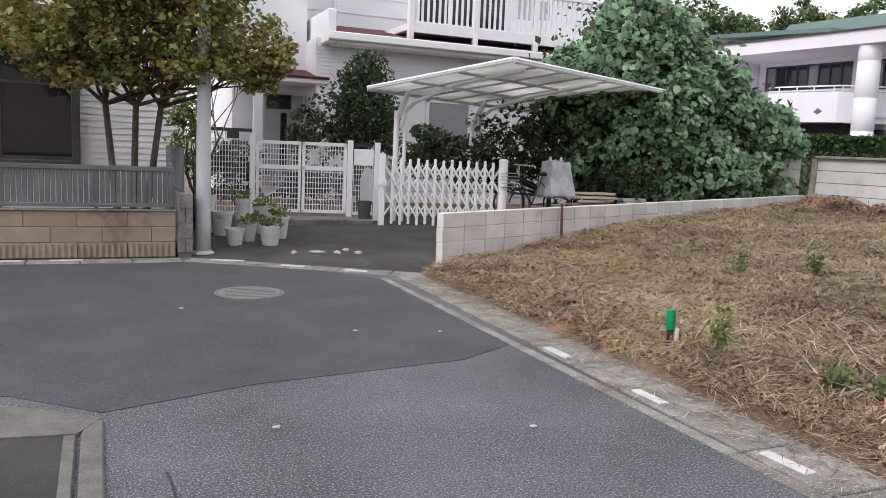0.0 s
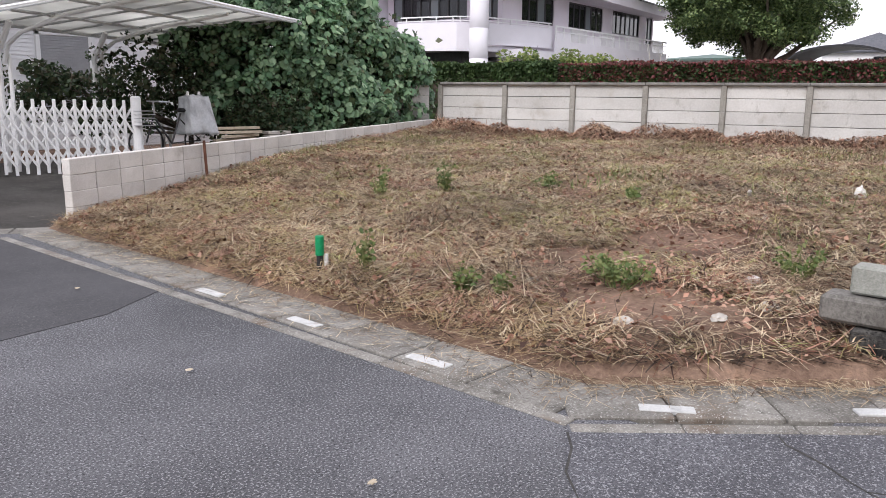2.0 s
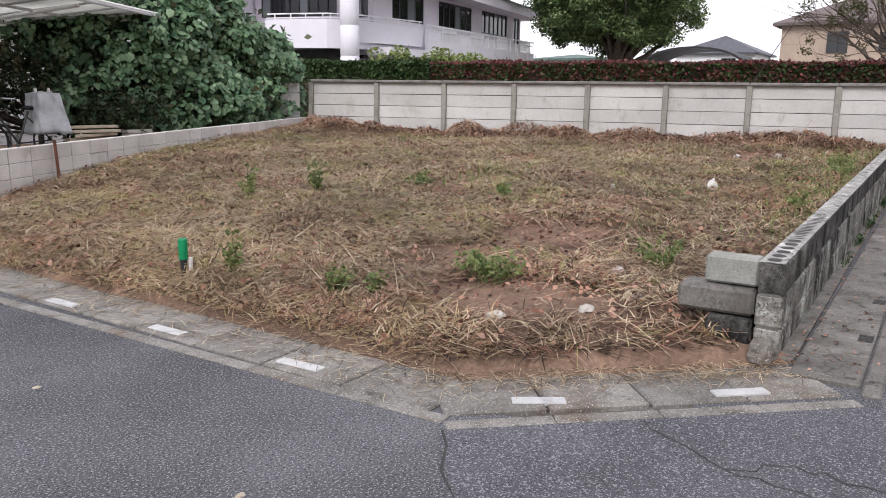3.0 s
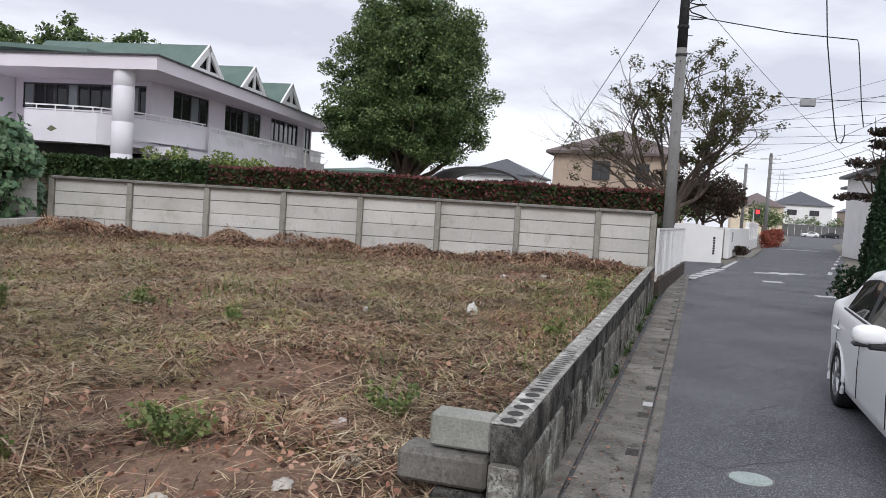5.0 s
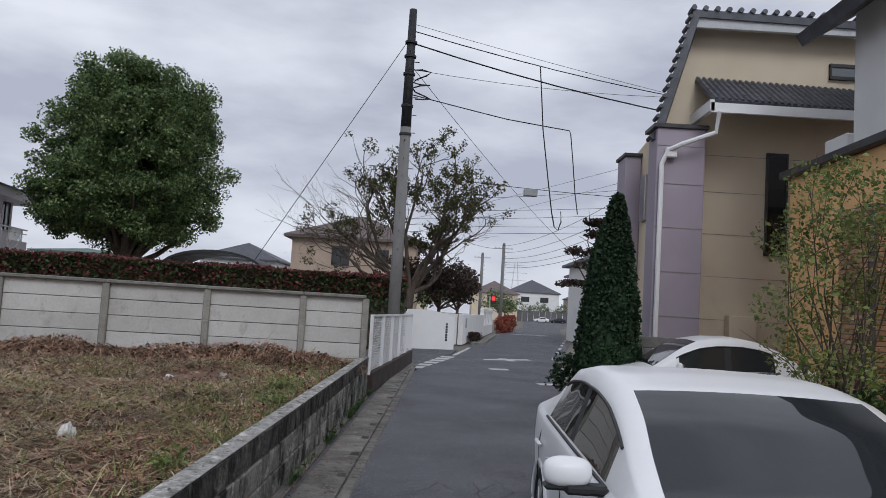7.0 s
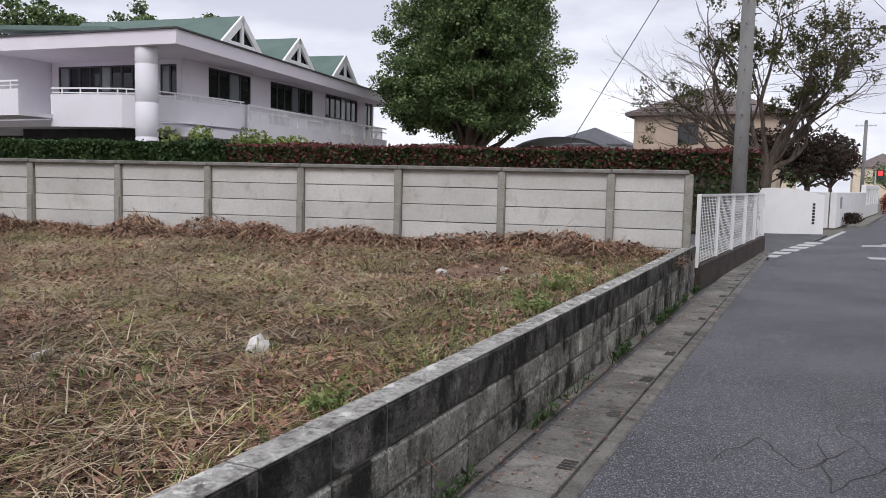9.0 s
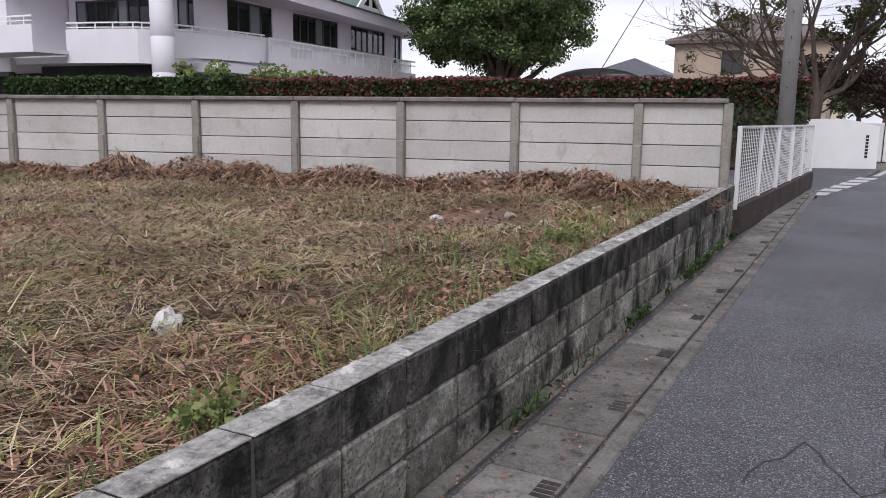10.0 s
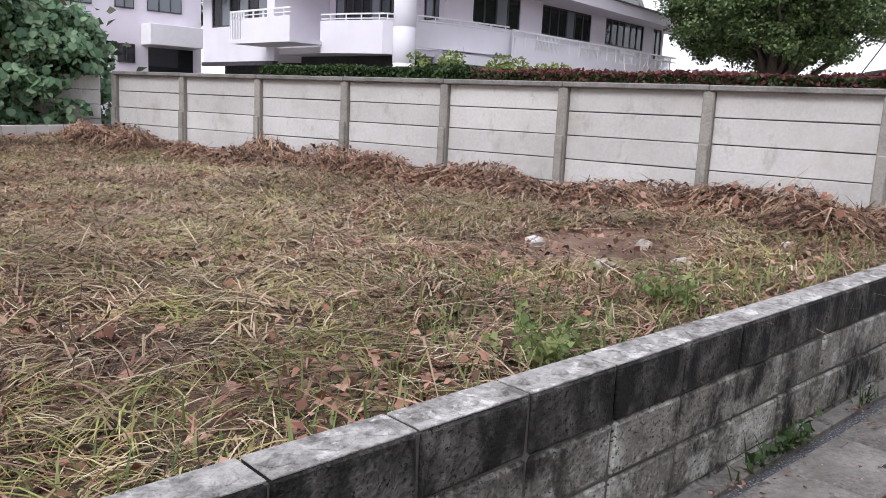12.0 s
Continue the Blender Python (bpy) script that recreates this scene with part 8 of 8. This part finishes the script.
far_house(118, 2, 130, 12, 5.2, 7.4, BEIGE, ROOF_BROWN, "far beige house beside the junction", ((6, 3.2, 1.6, 1.2),))
far_house(50, -15.5, 62, -9.7, 5.4, 6.0, WHITE_WALL, SLATE, "pale house wall beyond the garden pine", ((-12, 3.2, 1.6, 1.2),))
far_house(68, -20, 80, -12.6, 5.6, 7.2, WHITE_WALL, SLATE, "pale house on the street's far side")
far_fence = thing("far_fence", (236, -30, 0), "dark fence across the end of the street", "fence")
for k in range(16):
    part("panel", Shape().box(236, -46 + k * 1.7, 0, 236.1, -44.4 + k * 1.7, 3.2, 0.01), GREY_FENCE, far_fence)
for i, (x, y, r) in enumerate(((106, 2, 3.2), (122, -27, 3.4), (130, 16, 4), (92, 0, 2.4), (76, 2, 2.5), (150, -11, 3.5), (175, -14, 4), (242, -29, 5), (242, -38, 5), (205, -41, 5), (160, -32, 4))):
    cl = crown_clumps((x, y, 3.6), (r, r, 2.2), 36, 0.9, -0.6, 0.4)
    tagged(leafy("street_tree", (x, y, 0), "dark green tree near the end of the street", [c[:3] for c in cl[:8]], 0.14, 1.8, cl, 40, 0.3, LEAF_TREE), group="street trees")
single("red_hedge_bush", arrays_mesh("red_hedge_bush", *leaf_arrays(in_clumps([(76 + u_, -6.3 - 0.17 * u_ + random.uniform(-0.5, 0.5), random.uniform(0.2, 1.35), 0.45, 0.35, 0.35) for u_ in [random.uniform(-5, 5) for _ in range(80)]], 60), 0.15)), leaf_material("red_leaves", [(0.20, 0.05, 0.035), (0.34, 0.09, 0.06), (0.24, 0.09, 0.05)], 0.6, 0.2), "clipped bright red hedge by the far wall", "hedge")
single("red_board", Shape().box(49, 2.2, -0.05, 49.2, 4.2, 1.9, 0.02), TERRACOTTA_RED, "red board behind the white wall", "board")
single("timber_house_front", Shape().box(52, 1.2, 0, 55, 3.4, 2.7, 0.05), WOOD, "pale timber shed behind the maples", "shed")
tower = thing("pylon", (420, -38, 0), "far grey lattice power pylon", "pylon")
s = Shape()
for sx, sy in ((-3, -3), (3, -3), (3, 3), (-3, 3)):
    s.tube((420 + sx, -38 + sy, 0), (420 + sx * 0.2, -38 + sy * 0.2, 30), 0.14, 0.08, 4)
for z in (20, 24, 28):
    s.tube((420, -44, z), (420, -32, z), 0.1, 0.1, 4)
part("lattice", s, POLE_GREY, tower)
signal = thing("traffic_light", (95, -5.9, 0), "far pedestrian signal showing a red light", "traffic light")
part("pole", Shape().tube((95, -5.9, 0), (95, -5.9, 3.6), 0.07), POLE_GREY, signal)
part("housing", Shape().box(94.8, -6.6, 2.75, 95.0, -6.0, 3.75, 0.04), DARK_METAL, signal)
part("red_lens", Shape().box(94.75, -6.5, 3.15, 94.8, -6.1, 3.6, 0.02), RED_LENS, signal, "glowing red lens")


# ---- cars ----
def car(name, label, paint, at):
    """A compact saloon, nose at x = 0, 4.4 m long, lofted along its length."""
    t = thing(name, Matrix(), label, "car", "parked cars")
    X = np.array([0.0, 0.06, 0.18, 0.45, 0.85, 1.08, 1.35, 1.62, 1.95, 2.3, 2.75, 3.15, 3.55, 3.85, 4.15, 4.33, 4.40])
    TOP = np.array([0.62, 0.72, 0.82, 0.90, 0.965, 1.00, 1.14, 1.285, 1.41, 1.465, 1.475, 1.43, 1.32, 1.19, 1.10, 1.05, 0.92])
    BELT = np.array([0.60, 0.69, 0.78, 0.85, 0.92, 0.95, 0.925, 0.935, 0.945, 0.955, 0.97, 0.985, 1.0, 1.015, 1.02, 0.99, 0.88])
    HALF = np.array([0.45, 0.60, 0.71, 0.79, 0.83, 0.84, 0.845, 0.847, 0.848, 0.848, 0.848, 0.847, 0.845, 0.835, 0.80, 0.72, 0.66])
    ROOFW = np.array([0.40, 0.54, 0.63, 0.70, 0.75, 0.755, 0.735, 0.70, 0.675, 0.665, 0.66, 0.65, 0.635, 0.625, 0.63, 0.62, 0.56])
    BOT = np.array([0.30, 0.22, 0.18, 0.17, 0.17, 0.17, 0.17, 0.17, 0.17, 0.17, 0.17, 0.17, 0.17, 0.18, 0.20, 0.24, 0.34])
    xs_ = np.unique(np.concatenate([np.linspace(0, 0.2, 6), np.linspace(0.2, 4.2, 101), np.linspace(4.2, 4.4, 7)]))

    def soft(arr):
        fine = np.interp(xs_, X, arr)
        k = np.array([1, 2, 3, 2, 1]) / 9
        out = np.convolve(np.pad(fine, 2, mode="edge"), k, mode="valid")
        out[0], out[-1] = fine[0], fine[-1]
        return out

    top, belt, half, rw, bot = soft(TOP), soft(BELT), soft(HALF), soft(ROOFW), soft(BOT)
    ring, rows = 24, []
    for i, x in enumerate(xs_):
        b, h, w = bot[i], belt[i], half[i]
        p = [(0.0, b), (w * 0.6, b), (w * 0.90, b + 0.005), (w * 0.955, b + 0.05)]
        for k in range(1, 9):
            q = k / 8
            p.append((w * (0.955 + 0.045 * math.sin(math.pi * min(1, q * 1.1) * 0.5) - 0.018 * max(0, q - 0.72) / 0.28), b + 0.05 + (h - b - 0.09) * q))
        p += [(w * 0.968, h - 0.015), (w * 0.945, h)]
        z1 = top[i] - 0.035 * min(1.0, (top[i] - h) / 0.2)
        for q in (0.05, 0.32, 0.58, 0.80):
            p.append((w * 0.945 + (rw[i] - w * 0.945) * q, h + (z1 - h) * q))
        p += [(rw[i] * 0.99, z1 + 0.004), (rw[i] * 0.87, top[i] - 0.008), (rw[i] * 0.75, top[i] - 0.002), (rw[i] * 0.5, top[i] + 0.006), (rw[i] * 0.25, top[i] + 0.010), (0.0, top[i] + 0.012)]
        rows.append(p)
    m = len(rows[0])
    groups = {}
    wheels = (0.86, 3.46)

    def kind(i, j, side):
        x = (xs_[i] + xs_[i + 1]) / 2
        zc = sum(rows[a][b][1] for a in (i, i + 1) for b in (j, j + 1)) / 4
        for wx in wheels:
            if j < 13 and (x - wx) ** 2 + (zc - 0.30) ** 2 < 0.335 ** 2 and rows[i][j][0] > 0.5:
                return None
        if 14 <= j <= 16 and 1.56 < x < 3.42:
            z_lo, z_hi = rows[i][14][1], rows[i][18][1]
            if z_hi - z_lo > 0.13:
                if abs(x - 2.5) < 0.075:
                    return "pillar"
                return "front_door_glass" if x < 2.5 else ("rear_door_glass")
        if j >= 19 and 1.08 < x < 1.93:
            return "windshield"
        if j >= 19 and 3.32 < x < 4.02:
            return "rear_window"
        return "body"

    for side in (1, -1):
        for i in range(len(xs_) - 1):
            for j in range(m - 1):
                g = kind(i, j, side)
                if g is None:
                    continue
                key = (g, side if "glass" in g or g == "pillar" else 0)
                s = groups.setdefault(key, [[], [], {}])
                face = []
                for a, bb in ((i, j), (i + 1, j), (i + 1, j + 1), (i, j + 1)):
                    kk = (a, bb, side if rows[a][bb][0] > 1e-6 else 0)
                    if kk not in s[2]:
                        s[2][kk] = len(s[0])
                        s[0].append((xs_[a], side * rows[a][bb][0], rows[a][bb][1]))
                    face.append(s[2][kk])
                s[1].append(tuple(face if side < 0 else face[::-1]))
    body = None
    for (g, side), (v, f, _) in sorted(groups.items(), key=lambda q: q[0][0] != "body"):
        sh = Shape().add(v, f)
        ob = part(g, sh, {"body": paint, "pillar": BLACK_PLASTIC}.get(g, CAR_GLASS), t, {"body": "", "pillar": "black pillar trim"}.get(g, "dark tinted glass"), True)
    # inner tub closes the openings
    part("cabin_floor", Shape().box(1.0, -0.7, 0.25, 4.0, 0.7, 0.55, 0.05).box(0.2, -0.55, 0.25, 1.1, 0.55, 0.75, 0.05), BLACK_PLASTIC, t)
    for y in (-0.36, 0.36):
        part("seat", Shape().box(2.05, y - 0.24, 0.5, 2.55, y + 0.24, 0.72, 0.06).box(2.45, y - 0.24, 0.6, 2.62, y + 0.24, 1.12, 0.06).box(2.5, y - 0.13, 1.12, 2.6, y + 0.13, 1.30, 0.04), POT_GREY, t, "dark seat behind the glass")
    part("dashboard", Shape().box(1.18, -0.66, 0.6, 1.62, 0.66, 0.93, 0.06), BLACK_PLASTIC, t)
    for y in (-0.845, 0.845):
        for wx in wheels:
            sgn = 1 if y > 0 else -1
            s = Shape()
            s.at = Matrix.Translation((wx, y - sgn * 0.10, 0.30)) @ Matrix.Rotation(-sgn * math.pi / 2, 4, "X")
            s.lathe([(0.20, -0.10), (0.285, -0.09), (0.30, -0.05), (0.30, 0.05), (0.285, 0.088), (0.21, 0.092), (0.20, 0.06)], (0, 0, 0), 32)
            wh = part("wheel", s, RUBBER, t, "", True)
            s = Shape()
            s.at = Matrix.Translation((wx, y - sgn * 0.10, 0.30)) @ Matrix.Rotation(-sgn * math.pi / 2, 4, "X")
            s.lathe([(0.205, 0.06), (0.205, 0.085), (0.185, 0.085), (0.18, 0.05)], (0, 0, 0), 28)
            s.lathe([(0.05, 0.04), (0.05, 0.085), (0.03, 0.09)], (0, 0, 0), 14)
            for k in range(9):
                a = 2 * math.pi * k / 9
                s.tube((0.03 * math.cos(a), 0.03 * math.sin(a), 0.075), (0.19 * math.cos(a), 0.19 * math.sin(a), 0.07), 0.018, 0.014, 6)
            part("rim", s, SILVER, wh, "silver spoked rim")
            arch = Shape()
            arch.path([(wx + 0.345 * math.cos(a), y * 0.985, 0.30 + 0.345 * math.sin(a)) for a in np.linspace(-0.3, math.pi + 0.3, 22)], 0.018, 6)
            part("arch_lip", arch, paint, t)
            tub = Shape()
            tub.at = Matrix.Translation((wx, y - sgn * 0.22, 0.30)) @ Matrix.Rotation(-sgn * math.pi / 2, 4, "X")
            tub.lathe([(0.345, -0.05), (0.345, 0.0)], (0, 0, 0), 24)
            part("wheel_well", tub, BLACK_PLASTIC, t)
        sgn = 1 if y > 0 else -1
        bm = bmesh.new()
        bmesh.ops.create_icosphere(bm, subdivisions=3, radius=1.0)
        for v in bm.verts:
            c = v.co
            v.co = Vector((1.50 + 0.065 * c.x * (1.0 if c.x < 0 else 0.55), sgn * (0.985 + 0.115 * math.copysign(abs(c.y) ** 0.75, c.y)), 1.005 + 0.078 * math.copysign(abs(c.z) ** 0.75, c.z)))
        me = bpy.data.meshes.new("mirror")
        bm.to_mesh(me)
        bm.free()
        me.shade_smooth()
        mir = part("mirror", me, paint, t, "white door mirror")
        part("mirror_foot", Shape().box(1.44, sgn * 0.80, 0.90, 1.54, sgn * 1.0, 0.95, 0.015).box(1.46, sgn * 0.93, 0.915, 1.555, sgn * 1.09, 0.945, 0.012), BLACK_PLASTIC, mir, "black mirror base")
        part("mirror_glass", Shape().box(1.535, sgn * 0.90, 0.955, 1.54, sgn * 1.08, 1.06), SILVER, mir)
        for hx in (2.38, 3.42):
            h = Shape().box(hx - 0.10, sgn * 0.852, 0.785, hx + 0.10, sgn * 0.882, 0.815, 0.012)
            part("door_handle", h, paint, t)
        for px in (1.52, 2.5, 3.5):
            line = Shape()
            line.path([(px, sgn * 0.8425, 0.30), (px, sgn * 0.8505, 0.55), (px, sgn * 0.8475, 0.80), (px, sgn * 0.825, 0.92)], 0.004, 4)
            part("door_seam", line, BLACK_PLASTIC, t)
        trim = Shape()
        trim.path([(x, sgn * (np.interp(x, xs_, half) * 0.952), float(np.interp(x, xs_, belt)) + 0.004) for x in np.linspace(1.5, 3.45, 24)], 0.010, 5)
        def edge(x):
            w_, r_, h_ = float(np.interp(x, xs_, half)) * 0.945, float(np.interp(x, xs_, rw)), float(np.interp(x, xs_, belt))
            return (x, sgn * (w_ + (r_ - w_) * 0.8 + 0.004), h_ + (float(np.interp(x, xs_, top)) - 0.035 - h_) * 0.8)

        trim.path([edge(x) for x in np.linspace(1.5, 3.45, 24)], 0.010, 5)
        part("window_trim", trim, BLACK_PLASTIC, t)
        lamp = Shape().box(0.10, sgn * 0.48, 0.62, 0.42, sgn * 0.74, 0.74, 0.03)
        part("headlight", lamp, BOTTLE, t, "clear headlight")
        part("tail_light", Shape().box(4.20, sgn * 0.48, 0.78, 4.37, sgn * 0.69, 0.95, 0.03), TERRACOTTA_RED, t, "red tail light")
    part("grille", Shape().box(-0.015, -0.42, 0.36, 0.06, 0.42, 0.54, 0.02), BLACK_PLASTIC, t)
    part("number_plate", Shape().box(-0.03, -0.165, 0.38, -0.012, 0.165, 0.50, 0.004), RAG_WHITE, t)
    w = Shape()
    for y0 in (-0.55, 0.1):
        w.path([(1.14, y0, 0.985), (1.16, y0 + 0.3, 1.0), (1.20, y0 + 0.58, 1.005)], 0.010, 5)
    part("wipers", w, BLACK_PLASTIC, t)
    part("cowl", Shape().path([(1.10, y, 0.975 - 0.09 * (abs(y) / 0.72) ** 3) for y in np.linspace(-0.72, 0.72, 15)], 0.022, 6), BLACK_PLASTIC, t)
    t.matrix_basis = at
    return t


car("white_car", "glossy white saloon parked at the street's edge", CAR_PAINT, pose(5.98, -2.10, 0.005, 0, 0, 0) @ Matrix.Diagonal((1.04, 1.0, 0.905, 1)))
car("white_car", "white saloon parked across the space behind", CAR_PAINT, pose(15.8, -2.75, 0.03, 0, 0, -90) @ Matrix.Diagonal((0.74, 0.88, 0.98, 1)))
car("dark_car", "dark saloon parked at the far junction", CAR_DARK, pose(230, -31.5, 0.005, 0, 0, -80))
car("white_car", "pale saloon stopped at the far junction", CAR_PAINT, pose(231, -26.8, 0.005, 0, 0, -80))
